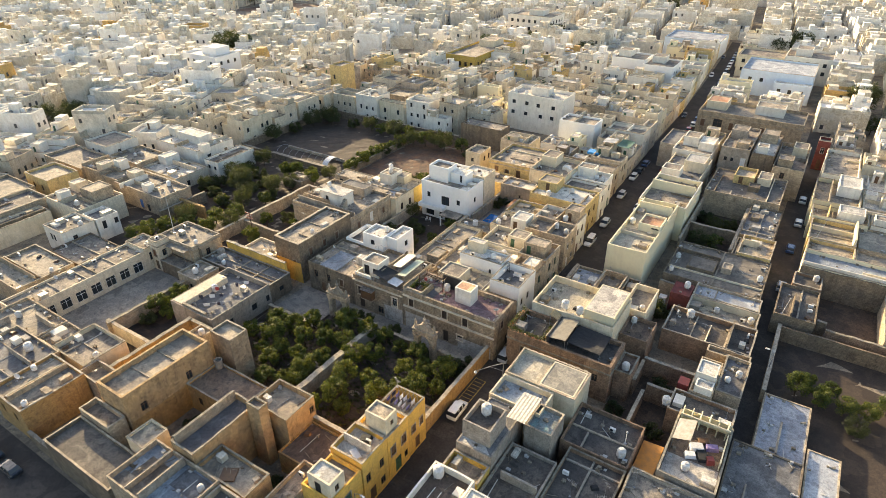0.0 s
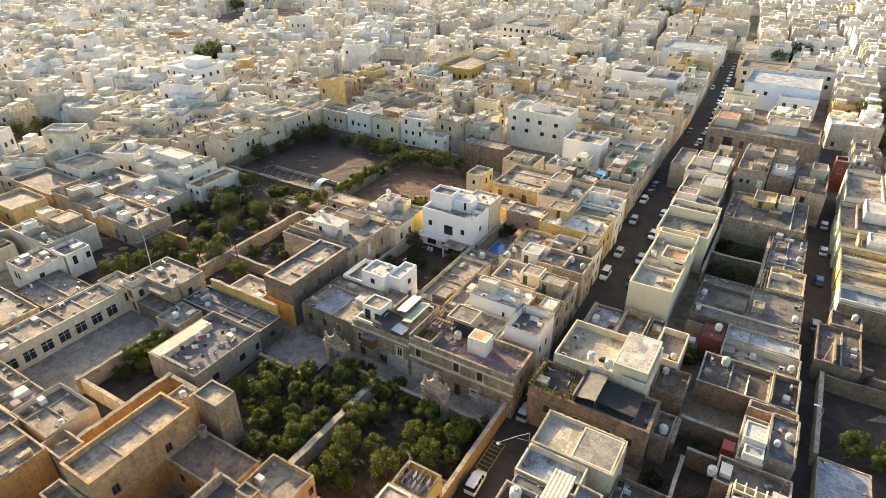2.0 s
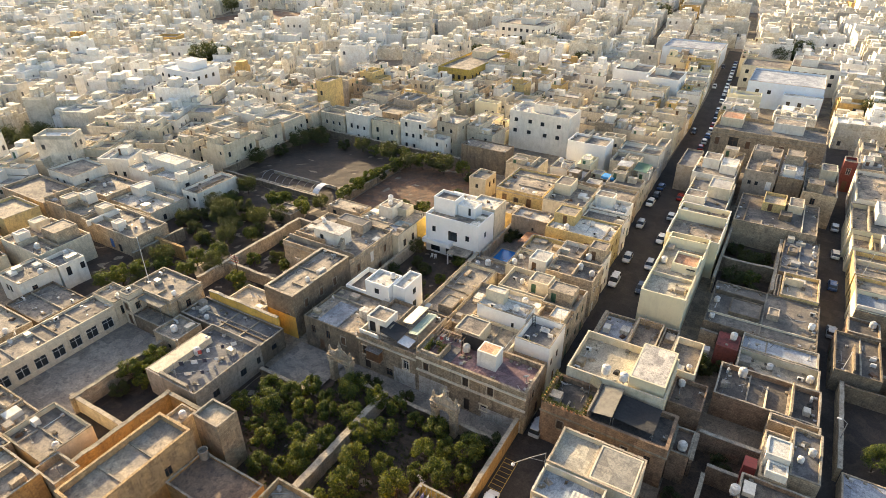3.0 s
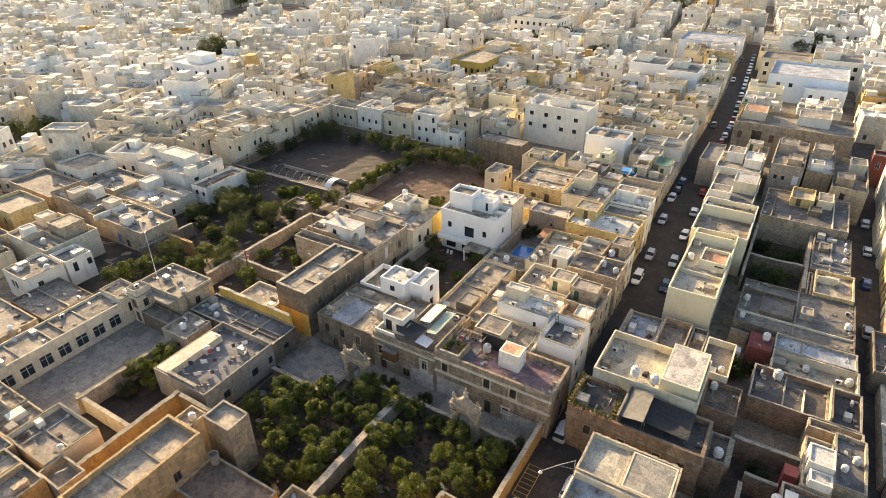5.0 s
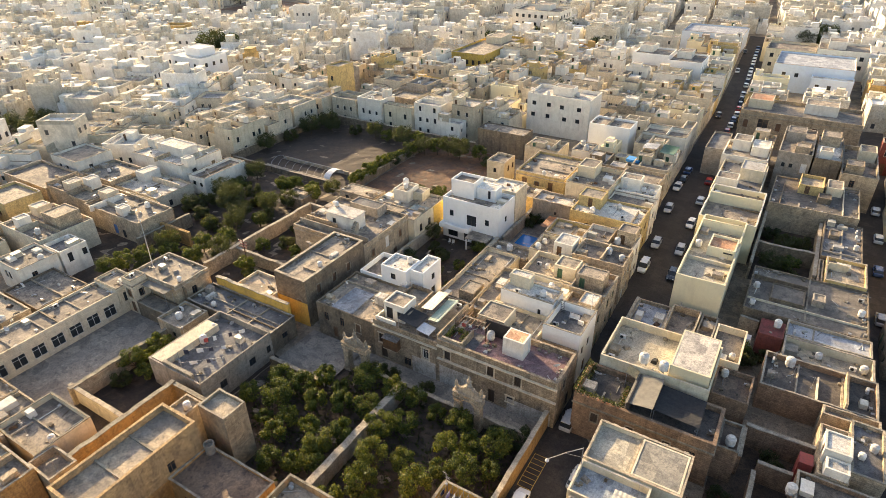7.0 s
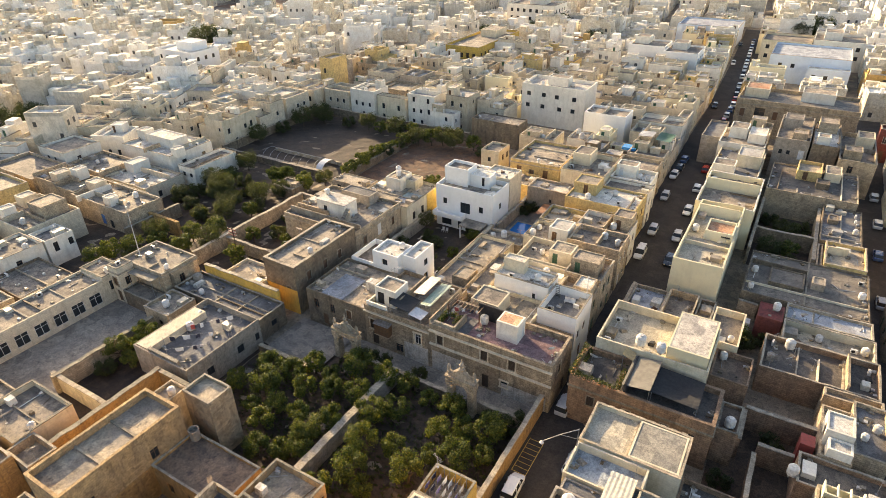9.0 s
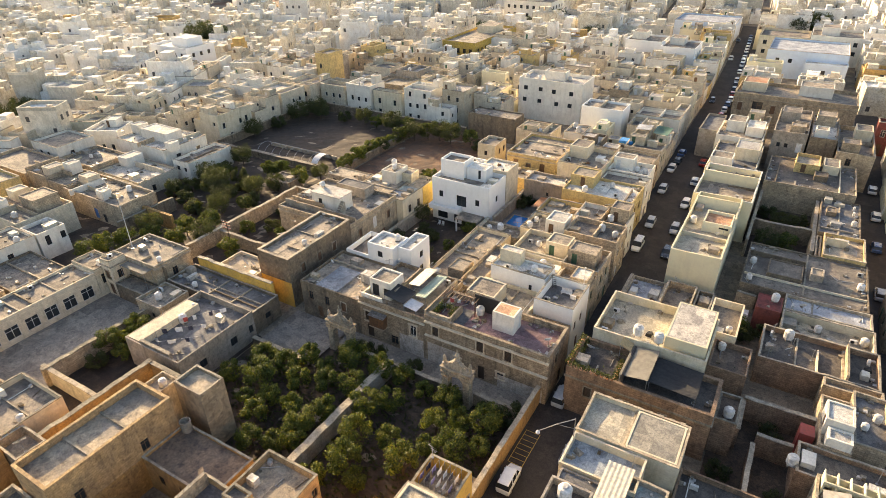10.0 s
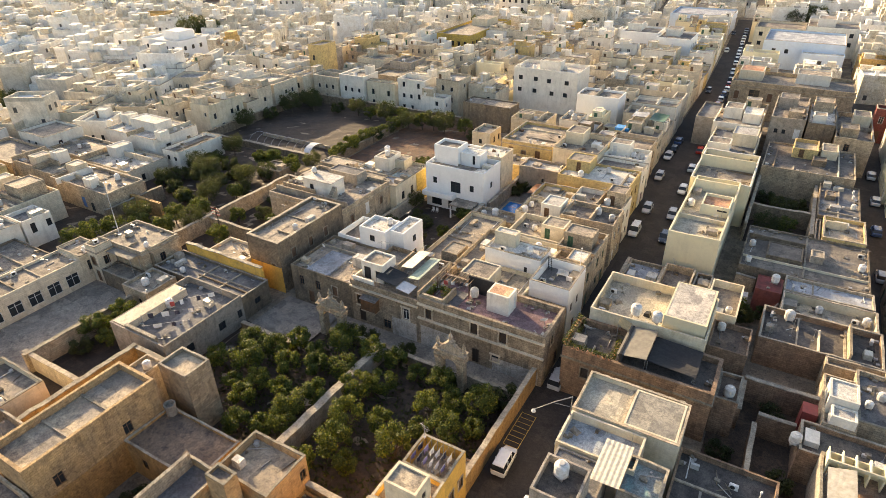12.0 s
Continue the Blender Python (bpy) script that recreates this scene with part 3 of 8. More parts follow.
# ---- trees ----
def leaf_cloud(name, clumps, per, r, h0, h1, leaf, mat, seed, flat=0.8):
    """A crown of small folded leaves in uneven clumps."""
    rg = np.random.default_rng(seed)
    V, F = [], []
    for c in range(clumps):
        a, u = rg.uniform(0, 2 * math.pi), rg.uniform(-0.75, 1.0)
        rad = r * (0.25 + 0.62 * math.sqrt(max(0.05, 1 - 0.75 * u * u)) * rg.uniform(0.55, 1.1))
        cc = np.array([rad * math.cos(a), rad * math.sin(a), (h0 + h1) / 2 + u * (h1 - h0) / 2 * 0.85])
        cr = r * rg.uniform(0.24, 0.42)
        n = int(per * rg.uniform(0.6, 1.3))
        d = rg.normal(size=(n, 3))
        d /= np.linalg.norm(d, axis=1)[:, None]
        d[:, 2] *= flat
        p = cc + d * cr * rg.uniform(0.55, 1.08, size=(n, 1))
        for k in range(n):
            nn = d[k] + rg.normal(size=3) * 0.55 + np.array([0, 0, 0.35])
            nn /= np.linalg.norm(nn)
            t = np.cross(nn, rg.normal(size=3)); t /= np.linalg.norm(t)
            w = np.cross(nn, t)
            L = leaf * rg.uniform(0.6, 1.3)
            b = len(V)
            V += [tuple(p[k] - t * L), tuple(p[k] + w * L * 0.55 + nn * L * 0.18), tuple(p[k] + t * L), tuple(p[k] - w * L * 0.55 + nn * L * 0.18)]
            F.append((b, b + 1, b + 2, b + 3))
    me = bpy.data.meshes.new(name)
    me.from_pydata(V, [], F)
    me.materials.append(MAT(mat))
    return me


def limbs(r, h0, h1, seed, tr=0.11):
    rg = random.Random(seed)
    s = Soup()
    top = (rg.uniform(-0.15, 0.15), rg.uniform(-0.15, 0.15), h0 + 0.25)
    s.tube((0, 0, 0), top, tr * 1.3, tr, 8)
    for k in range(6):
        a = 2 * math.pi * k / 6 + rg.uniform(-0.4, 0.4)
        mid = (top[0] + 0.45 * r * math.cos(a), top[1] + 0.45 * r * math.sin(a), h0 + 0.4 * (h1 - h0) * rg.uniform(0.6, 1.2))
        s.tube(top, mid, tr * 0.7, tr * 0.4, 6)
        s.tube(mid, (mid[0] * 1.7, mid[1] * 1.7, mid[2] + rg.uniform(0.2, 0.7)), tr * 0.4, tr * 0.12, 5)
    return s.mesh("trunk", ["bark"])


CROWNS = []
for _k, (_r, _h0, _h1, _cl, _mt) in enumerate(((1.7, 0.7, 3.7, 30, "leaf"), (1.45, 0.7, 3.2, 26, "leaf"), (2.0, 0.8, 4.3, 38, "leaf"), (1.4, 0.4, 2.3, 22, "leaf_dull"), (2.6, 1.1, 5.0, 42, "leaf_dull"))):
    CROWNS.append((limbs(_r, _h0, _h1, _k), leaf_cloud("crown", _cl, 120, _r, _h0, _h1, 0.125, _mt, 40 + _k)))


def tree(x, y, k, s=1.0, z=0.05, label="bushy dark-green citrus tree in the orchard", name="citrus_tree", group="citrus trees of the orchard"):
    e = thing(name, Matrix.Translation((x, y, z)) @ pose(0, 0, 0, 0, 0, RNG.uniform(0, 360)) @ Matrix.Diagonal((s, s, s * RNG.uniform(0.9, 1.1), 1)), label, "tree", group)
    part("trunk", CROWNS[k][0], None, e)
    part("crown", CROWNS[k][1], None, e)
    return e


def shrub(x, y, k=3, s=1.0, z=0.05, label="dusty green shrub by the garden wall"):
    return tree(x, y, k, s, z, label, "shrub", "garden shrubs and trees")


# ---- random houses ----
WALLS = ("stone", "stone", "stone", "cream", "cream", "white", "grey_render", "stone", "old")
ROOFS = ("screed", "screed", "dusty", "screed", "whitewash", "dusty")
LABELS = {"stone": "weathered limestone flat-roofed house with parapets", "old": "old darkened limestone house with flat roof", "cream": "cream-painted flat-roofed house with parapets", "white": "white-painted flat-roofed house with parapets", "grey_render": "grey rendered flat-roofed house with parapets", "ochre": "ochre-yellow flat-roofed house with parapets", "amber": "amber limestone house with flat roof"}


def win_row(length, z, n, w=1.0, h=1.5, kind="w", col="wood"):
    g = (length - n * w) / (n + 1)
    return [(g + i * (w + g), z, w, h, kind, col) for i in range(n)] if g > 0.3 else []


def facade(length, h, rg, door=True, far=False):
    """Door and windows below, windows above."""
    col = rg.choice(("wood", "green_paint", "frame_white", "wood", "frame_white"))
    o = []
    n = max(1, int(length / 2.9))
    row = win_row(length, 1.1, n, 1.0, 1.5, "w", col)
    if row and door:
        k = rg.randrange(len(row))
        row[k] = (row[k][0], 0.0, 1.2, 2.4, "d", col)
    o += row
    if h > 6.2:
        o += win_row(length, 4.3, n, 1.0, 1.7, rg.choice(("w", "s")), col)
    if h > 9.6:
        o += win_row(length, 7.6, n, 1.0, 1.4, "w", col)
    if far:
        o = [(*q[:4], "f", q[5]) for q in o]
    return [q for q in o if q[1] + q[3] < h - 0.9]


def tank(x, y, z, s=1.0, mat="plastic_white"):
    TAKEN.append((x - 0.5, x + 0.5, y - 0.5, y + 0.5))
    e = thing("water_tank", pose(x, y, z, 0, 0, RNG.uniform(0, 90)), "white plastic water tank standing on a roof", "water tank", "rooftop water tanks")
    st = Soup()
    for a in (-0.38, 0.23):
        st.box(a * s, (a + 0.15) * s, -0.45 * s, 0.45 * s, 0, 0.22)
    part("stand", st, "grey_render", e)
    b = Soup()
    b.lathe(0, 0, [(0.50 * s, 0.22), (0.54 * s, 0.4), (0.54 * s, 0.62), (0.51 * s, 0.66), (0.54 * s, 0.7), (0.54 * s, 1.0 * s + 0.1), (0.44 * s, 1.15 * s + 0.1), (0.24 * s, 1.22 * s + 0.1)], 14)
    part("barrel", b, mat, e)
    l = Soup()
    l.lathe(0, 0, [(0.27 * s, 1.22 * s + 0.1), (0.27 * s, 1.28 * s + 0.1), (0.2 * s, 1.32 * s + 0.1)], 12)
    part("lid", l, mat, e)
    return e


def antenna(x, y, z, h=2.6):
    s = Soup()
    s.tube((0, 0, 0), (0, 0, h), 0.03, 0.02, 6)
    s.tube((-0.7, 0, h - 0.2), (0.7, 0, h - 0.2), 0.018, 0.018, 5)
    for k in range(7):
        q = -0.6 + 0.2 * k
        s.tube((q, -0.28 + 0.02 * k, h - 0.2), (q, 0.28 - 0.02 * k, h - 0.2), 0.012, 0.012, 4)
    s.box(-0.12, 0.12, -0.12, 0.12, 0, 0.06)
    return single("roof_antenna", s, "metal_grey", "grey metal television aerial on a roof", "antenna", "roof aerials", at=pose(x, y, z, 0, 0, RNG.uniform(0, 180)))


def dish(x, y, z, az=200, r=0.45):
    e = thing("satellite_dish", pose(x, y, z, 0, 0, az), "white satellite dish on a short roof mast", "satellite dish", "rooftop dishes")
    s = Soup()
    s.tube((0, 0, 0), (0, 0, 0.75), 0.03, 0.03, 6)
    s.box(-0.15, 0.15, -0.15, 0.15, 0, 0.05)
    s.tube((0, 0, 0.7), (0, -0.16, 0.8), 0.025, 0.025, 6)
    part("mast", s, "metal_grey", e)
    b = Soup()
    pr = [(0.02, 0.0), (r * 0.4, 0.03), (r * 0.75, 0.1), (r, 0.2)]
    b.lathe(0, 0, pr, 16)
    b.f.pop(); b.m.pop()
    part("reflector", b, "plastic_white", e, at=pose(0, -0.16, 0.8, 55, 0, 0))
    return e


def low_wall(e, wall, x0, x1, y0, y1, z0, z1):
    """A wall across the roof of house e, in its own metres."""
    s = Soup()
    s.box(x0, x1, y0, y1, z0, z1, jit=0.05)
    part("parapet_wall", s, wall, e)


def compound(cx, cy, w, d, h, rg, rot=0.0, wall=None, roof=None, faces="SE", label=""):
    """A stepped flat-roofed house: one or two masses, parapets, roof rooms and roof walls, small recessed windows."""
    wall = wall or rg.choice(("pale_stone", "pale_stone", "white", "cream", "stone", "white", "cream_pale", "pale_stone", "grey_render"))
    roof = roof or rg.choice(("pale_screed", "screed", "whitewash", "dusty", "pale_screed"))
    e = thing("house", pose(cx, cy, 0, 0, 0, rot), label or LABELS.get(wall, "pale limestone flat-roofed house with roof rooms"), "house", "houses of the town")
    near = cy < 168 and cx > -160
    a, b = w / 2, d / 2
    masses = [(-a, a, -b, b, h)]
    k = rg.random()
    low = max(3.3, h - rg.uniform(1.6, 3.6))
    if k < 0.38 and d > 6:
        m = rg.uniform(-0.25, 0.25) * d
        masses = [(-a, a, -b, m, low), (-a, a, m, b, h)] if rg.random() < 0.65 else [(-a, a, -b, m, h), (-a, a, m, b, low)]
    elif k < 0.76 and w > 6:
        m = rg.uniform(-0.25, 0.25) * w
        masses = [(-a, m, -b, b, h), (m, a, -b, b, low)] if rg.random() < 0.65 else [(-a, m, -b, b, low), (m, a, -b, b, h)]
    s, r, c = Soup(), Soup(), Soup()
    t = 0.28
    col = rg.choice((2, 1, 1))
    for x0, x1, y0, y1, z in masses:
        par = rg.uniform(0.5, 1.1)
        op = {}
        for f in "SEWN":
            L = (x1 - x0) if f in "SN" else (y1 - y0)
            if L < 2.6:
                continue
            q = []
            if f in faces:
                n = max(1, int(L / 2.7))
                for zz in (1.0, 4.2, 7.3):
                    if zz + 1.5 < z - par:
                        q += [(u[0] + rg.uniform(-0.2, 0.2), zz, 0.95, rg.choice((1.3, 1.6)), "w", "wood") for u in win_row(L, zz, n, 0.95, 1.4) if rg.random() < 0.8]
            elif rg.random() < 0.5 and z - par > 3:
                q = [(rg.uniform(0.6, L - 1.6), z - par - 2.0, 0.85, 1.1, "w", "wood")]
            if q:
                op[f] = q
        shell(s, x0, x1, y0, y1, 0, z, t, op)
        for f, q in op.items():
            if near:
                fit_openings(e, f, x0, x1, y0, y1, [(*o[:4], "f", ("wood", "frame_white", "green_paint")[col]) for o in q])
                continue
            for u, zz, ww, hh, _, _ in q:
                pane = Soup()
                if f in "SN":
                    yy = y0 + 0.17 if f == "S" else y1 - 0.2
                    pane.box(x0 + u, x0 + u + ww, yy, yy + 0.03, zz, zz + hh, 0)
                    pane.box(x0 + u + ww / 2 - 0.04, x0 + u + ww / 2 + 0.04, yy - 0.02, yy + 0.05, zz, zz + hh, 1)
                else:
                    xx = x0 + 0.17 if f == "W" else x1 - 0.2
                    pane.box(xx, xx + 0.03, y0 + u, y0 + u + ww, zz, zz + hh, 0)
                    pane.box(xx - 0.02, xx + 0.05, y0 + u + ww / 2 - 0.04, y0 + u + ww / 2 + 0.04, zz, zz + hh, 1)
                part("window", pane, ["glass_far", ("wood", "frame_white", "green_paint")[col]], e)
        r.box(x0 + t, x1 - t, y0 + t, y1 - t, z - par - 0.2, z - par)
        for p in ((x0 - 0.03, x1 + 0.03, y0 - 0.03, y0 + t + 0.03), (x0 - 0.03, x1 + 0.03, y1 - t - 0.03, y1 + 0.03), (x0 - 0.03, x0 + t + 0.03, y0 + t + 0.03, y1 - t - 0.03), (x1 - t - 0.03, x1 + 0.03, y0 + t + 0.03, y1 - t - 0.03)):
            c.box(*p, z - 0.01, z + rg.uniform(0.05, 0.14), jit=0.02)
        rw = rg.choice((wall, wall, "white", "pale_stone"))
        for n in range(rg.choice((0, 1, 1, 2)) if (x1 - x0) > 3.4 and (y1 - y0) > 3.4 else 0):
            p, q = rg.uniform(1.8, min(3.8, x1 - x0 - 1)), rg.uniform(1.8, min(3.8, y1 - y0 - 1))
            rx, ry = rg.choice((x0 + t, x1 - t - p, rg.uniform(x0 + t, x1 - t - p))), rg.choice((y0 + t, y1 - t - q))
            if n:
                hut = Soup()
                hut.box(rx, rx + p * 0.7, ry, ry + q * 0.6, z - par - 0.01, z - par + rg.uniform(1.2, 1.9), jit=0.02)
                part("roof_room", hut, wall, e)
                continue
            g = Soup()
            zt = z - par + rg.uniform(2.1, 2.7)
            shell(g, rx, rx + p, ry, ry + q, z - par, zt, 0.2, {"S": [(0.5, z - par, 0.8, 1.9, "o", "")]})
            g.box(rx + 0.2, rx + p - 0.2, ry + 0.2, ry + q - 0.2, zt - 0.35, zt - 0.12, 1)
            g.box(rx + 0.5, rx + 1.3, ry + 0.12, ry + 0.18, z - par, z - par + 1.9, 2)
            part("roof_room", g, [rw, roof, rg.choice(("wood", "frame_white", "green_paint"))], e)
        if rg.random() < 0.6 and x1 - x0 > 5:
            xx = rg.uniform(x0 + 1.5, x1 - 1.5)
            low_wall(e, wall, xx, xx + 0.22, y0 + t, y1 - t, z - par, z + rg.uniform(-0.3, 0.7))
        if rg.random() < 0.4 and y1 - y0 > 5:
            yy = rg.uniform(y0 + 1.5, y1 - 1.5)
            low_wall(e, wall, x0 + t, x1 - t, yy, yy + 0.22, z - par, z - par + rg.uniform(0.3, 1.1))
        if rg.random() < 0.45:
            mx, my = rg.uniform(x0 + 0.9, x1 - 0.9), rg.uniform(y0 + 0.9, y1 - 0.9)
            k = Soup()
            k.box(-0.4, 0.4, -0.4, 0.4, 0, 0.25)
            k.lathe(0, 0, [(0.46, 0.25), (0.5, 0.4), (0.5, 1.15), (0.4, 1.3), (0.2, 1.36)], 10)
            single("water_tank", k, "plastic_white", "white plastic water tank standing on a roof", "water tank", "rooftop water tanks", at=pose(cx, cy, z - par, 0, 0, rot) @ pose(mx, my, 0))
    part("wall", s, wall, e)
    part("roof", r, roof, e)
    part("coping", c, rg.choice(("coping", wall, "coping")), e)
    return e


def random_house(x0, x1, y0, y1, h, rg, faces="", wall=None, roof=None, rich=True, rot=0.0):
    if y0 > 128 or x0 < -100 or y1 < -1:
        # Beyond here stone becomes its paler copy, sunlit look included in the colour.
        wall = {"stone": "pale_stone"}.get(wall, wall)
        w, d = x1 - x0, y1 - y0
        nx, ny = max(1, round(w / 7.5)), max(1, round(d / 7.5))
        for i in range(nx):
            for k in range(ny):
                compound(x0 + w * (i + 0.5) / nx, y0 + d * (k + 0.5) / ny, w / nx - 0.06, d / ny - 0.06, max(3.4, h + (rg.uniform(-1.6, 1.0) if nx * ny > 1 else 0)), rg, rot, wall if rg.random() < 0.75 else None, None, faces)
        return
    wall = wall or rg.choice(WALLS)
    roof = roof or rg.choice(ROOFS)
    op = {}
    for f in "SENW":
        L = (x1 - x0) if f in "SN" else (y1 - y0)
        if f in faces:
            op[f] = facade(L, h, rg, far=y0 > 165)
        elif rg.random() < 0.45 and L > 4 and f in "SE" and h > 5:
            op[f] = [(rg.uniform(0.8, L - 2), h - par_of(h) - 2.3, 0.9, 1.1, "f" if y0 > 130 else "w", rg.choice(("wood", "frame_white")))]
    par = rg.uniform(0.6, 1.2)
    kerbs = []
    if rich and rg.random() < 0.5:
        kerbs = [("y" if y1 - y0 > x1 - x0 else "x", rg.uniform(y0 + 2, y1 - 2) if y1 - y0 > x1 - x0 else rg.uniform(x0 + 2, x1 - 2))]
    e = house(x0, x1, y0, y1, h, wall, roof, par, opens=op, label=LABELS[wall], kerbs=kerbs, rot=rot, cope_mat=rg.choice(("coping", wall, "coping")))
    zr = h - par
    if rot:
        return e
    if rich and x1 - x0 > 5 and y1 - y0 > 5:
        k = rg.random()
        if k < 0.7:
            w, d = rg.uniform(2.4, min(4.5, x1 - x0 - 1)), rg.uniform(2.4, min(4.2, y1 - y0 - 1))
            px = rg.choice((x0 + 0.32, x1 - w - 0.32)); py = rg.choice((y0 + 0.35, y1 - d - 0.35, (y0 + y1 - d) / 2))
            rw = rg.choice((wall, wall, "white", "stone", "cream"))
            room(e, px, px + w, py, py + d, zr, zr + rg.uniform(2.3, 2.8), rw, rg.choice(ROOFS), {"S": [(0.6, 0.0, 0.9, 1.95, "d", rg.choice(("wood", "frame_white", "green_paint")))]} if py > y0 + 1 else {})
        if rg.random() < 0.5 and x1 - x0 > 7:
            xx = rg.uniform(x0 + 2.5, x1 - 2.5)
            partition(e, xx, xx + 0.25, y0 + 0.3, y1 - 0.3, zr, h + rg.uniform(-0.2, 0.6), rg.choice((wall, "stone")))
        if rg.random() < 0.55:
            tank(rg.uniform(x0 + 1.2, x1 - 1.2), rg.uniform(y0 + 1, y1 - 1), zr, rg.uniform(0.8, 1.1))
        if rg.random() < 0.25:
            antenna(rg.uniform(x0 + 1, x1 - 1), rg.uniform(y0 + 1, y1 - 1), zr, rg.uniform(2, 3.4))
    return e


def par_of(h):
    return 0.9


def block(x0, x1, y0, y1, hr, seed, faces="EW", two=None, walls=None, lot=(5.2, 8.5), rich=True):
    """A row, or two rows back to back, of terraced houses filling a rectangle."""
    rg = random.Random(seed)
    cols = [(x0, x1, faces)]
    if (x1 - x0 > 17) if two is None else two:
        m = x0 + (x1 - x0) * rg.uniform(0.45, 0.55)
        cols = [(x0, m - 1.4, faces.replace("E", "")), (m + 1.4, x1, faces.replace("W", ""))]
    for a, b, f in cols:
        y = y0
        while y < y1 - 2.5:
            d = min(rg.uniform(*lot), y1 - y)
            if y1 - y - d < 3.2:
                d = y1 - y
            cut = rg.uniform(0, 0.25) * (b - a) if rg.random() < 0.35 else 0.0
            p, q = a, b
            h = rg.uniform(*hr)
            w = rg.choice(walls) if walls else None
            if cut > 2.6:       # a lower back part
                if "E" in f:
                    p = a + cut
                    random_house(a, p - 0.02, y + 0.02, y + d, max(3.6, h - rg.uniform(2.5, 4)), rg, "", w, None, False)
                else:
                    q = b - cut
                    random_house(q + 0.02, b, y + 0.02, y + d, max(3.6, h - rg.uniform(2.5, 4)), rg, "", w, None, False)
            random_house(p, q, y + 0.02, y + d - 0.02, h, rg, f, w, None, rich)
            y += d


# ---- far town ----
def far_district(name, x0, x1, y0, y1, angle, seed, hr=(4.5, 9.5), skip=None, lot=(4.6, 8.5), deep=(9, 14), road=46, fill=0.93, windows=True):
    """Terraced blocks too far off to tell apart, in one mesh: walls with parapets, roofs, roof rooms, windows."""
    rg = random.Random(seed)
    s = Soup()
    ca, sa = math.cos(radians(angle)), math.sin(radians(angle))
    cx, cy = (x0 + x1) / 2, (y0 + y1) / 2
    R = math.hypot(x1 - x0, y1 - y0) / 2
    turn = [1.0, 0.0, 0.0, 0.0]   # a small turn of its own for each house

    def T(u, v, z):
        du, dv = u - turn[2], v - turn[3]
        u, v = turn[2] + du * turn[0] - dv * turn[1], turn[3] + du * turn[1] + dv * turn[0]
        return (cx + u * ca - v * sa, cy + u * sa + v * ca, z)

    def bx(u0, u1, v0, v1, z0, z1, mi):
        n = len(s.v)
        s.v.extend([T(u0, v0, z0), T(u1, v0, z0), T(u1, v1, z0), T(u0, v1, z0), T(u0, v0, z1), T(u1, v0, z1), T(u1, v1, z1), T(u0, v1, z1)])
        for q in FACES[1:]:
            s.f.append(tuple(n + i for i in q)); s.m.append(mi)
    u = -R
    while u < R:
        bw = rg.uniform(*deep)
        v = -R + rg.uniform(0, 20)
        run = 0
        while v < R:
            d = rg.uniform(*lot)
            run += d
            a = radians(rg.gauss(0, 3.0))
            turn[:] = [math.cos(a), math.sin(a), u + bw / 2, v + d / 2]
            X, Y, _ = T(u + bw / 2, v + d / 2, 0)
            if x0 <= X <= x1 and y0 <= Y <= y1 and rg.random() < fill and not (skip and skip(X, Y)):
                for (p, q) in (((u, u + bw * 0.62), (u + bw * 0.64, u + bw)) if rg.random() < 0.4 else ((u, u + bw),)):
                    h = rg.uniform(*hr) * (1.35 if rg.random() < 0.12 else 0.7 if rg.random() < 0.25 else 1)
                    # White and cream favoured, to lighten the distance as haze would.
                    w = rg.choices((0, 1, 2, 3), (3.2, 5.6, 4.4, 0.3))[0]
                    g, pr, t = d - rg.uniform(0, 0.6), rg.uniform(0.5, 1.1), 0.35
                    bx(p, q, v, v + g, 0, h - pr, w)
                    n = len(s.v)
                    # roof sheet just above the body, parapet strips round it
                    rm = rg.choice((4, 4, 5, 1))
                    s.v.extend([T(p + t, v + t, h - pr + 0.01), T(q - t, v + t, h - pr + 0.01), T(q - t, v + g - t, h - pr + 0.01), T(p + t, v + g - t, h - pr + 0.01)])
                    s.f.append((n, n + 1, n + 2, n + 3)); s.m.append(rm)
                    for b in ((p, q, v, v + t), (p, q, v + g - t, v + g), (p, p + t, v + t, v + g - t), (q - t, q, v + t, v + g - t)):
                        bx(*b, h - pr, h, w)
                    for _ in range(rg.choice((1, 2, 2, 4))):      # stair heads, hatches, low walls
                        a, b = rg.uniform(0.5, 1.6), rg.uniform(0.4, 3.2)
                        ru, rv = rg.uniform(p + t, max(p + t, q - t - a)), rg.uniform(v + t, max(v + t, v + g - t - b))
                        bx(ru, ru + a, rv, rv + b, h - pr, h - pr + rg.uniform(0.4, 1.5), rg.choice((w, 0, 1, 2, 4)))
                    for _ in range(rg.choice((0, 1, 1, 2))):
                        a, b = rg.uniform(1.6, 4.0), rg.uniform(1.6, 4.0)
                        ru, rv = rg.uniform(p + t, max(p + t, q - t - a)), rg.uniform(v + t, max(v + t, v + g - t - b))
                        bx(ru, ru + a, rv, rv + b, h - pr, h - pr + rg.uniform(2.2, 3.1), rg.choice((w, w, 1, 2)))
                    if rg.random() < 0.5:
                        ru, rv = rg.uniform(p + 1, q - 2), rg.uniform(v + 1, v + g - 2)
                        bx(ru, ru + 0.9, rv, rv + 0.9, h - pr, h - pr + 1.3, 1)
                    if windows:
                        for z in (1.2, 4.6, 7.8):
                            if z + 1.6 > h - 0.6:
                                break
                            k = v + 1.2
                            while k < v + g - 1.8:
                                if rg.random() < 0.5:
                                    bx(q - 0.02, q + 0.03, k, k + 0.95, z, z + 1.45, 6)
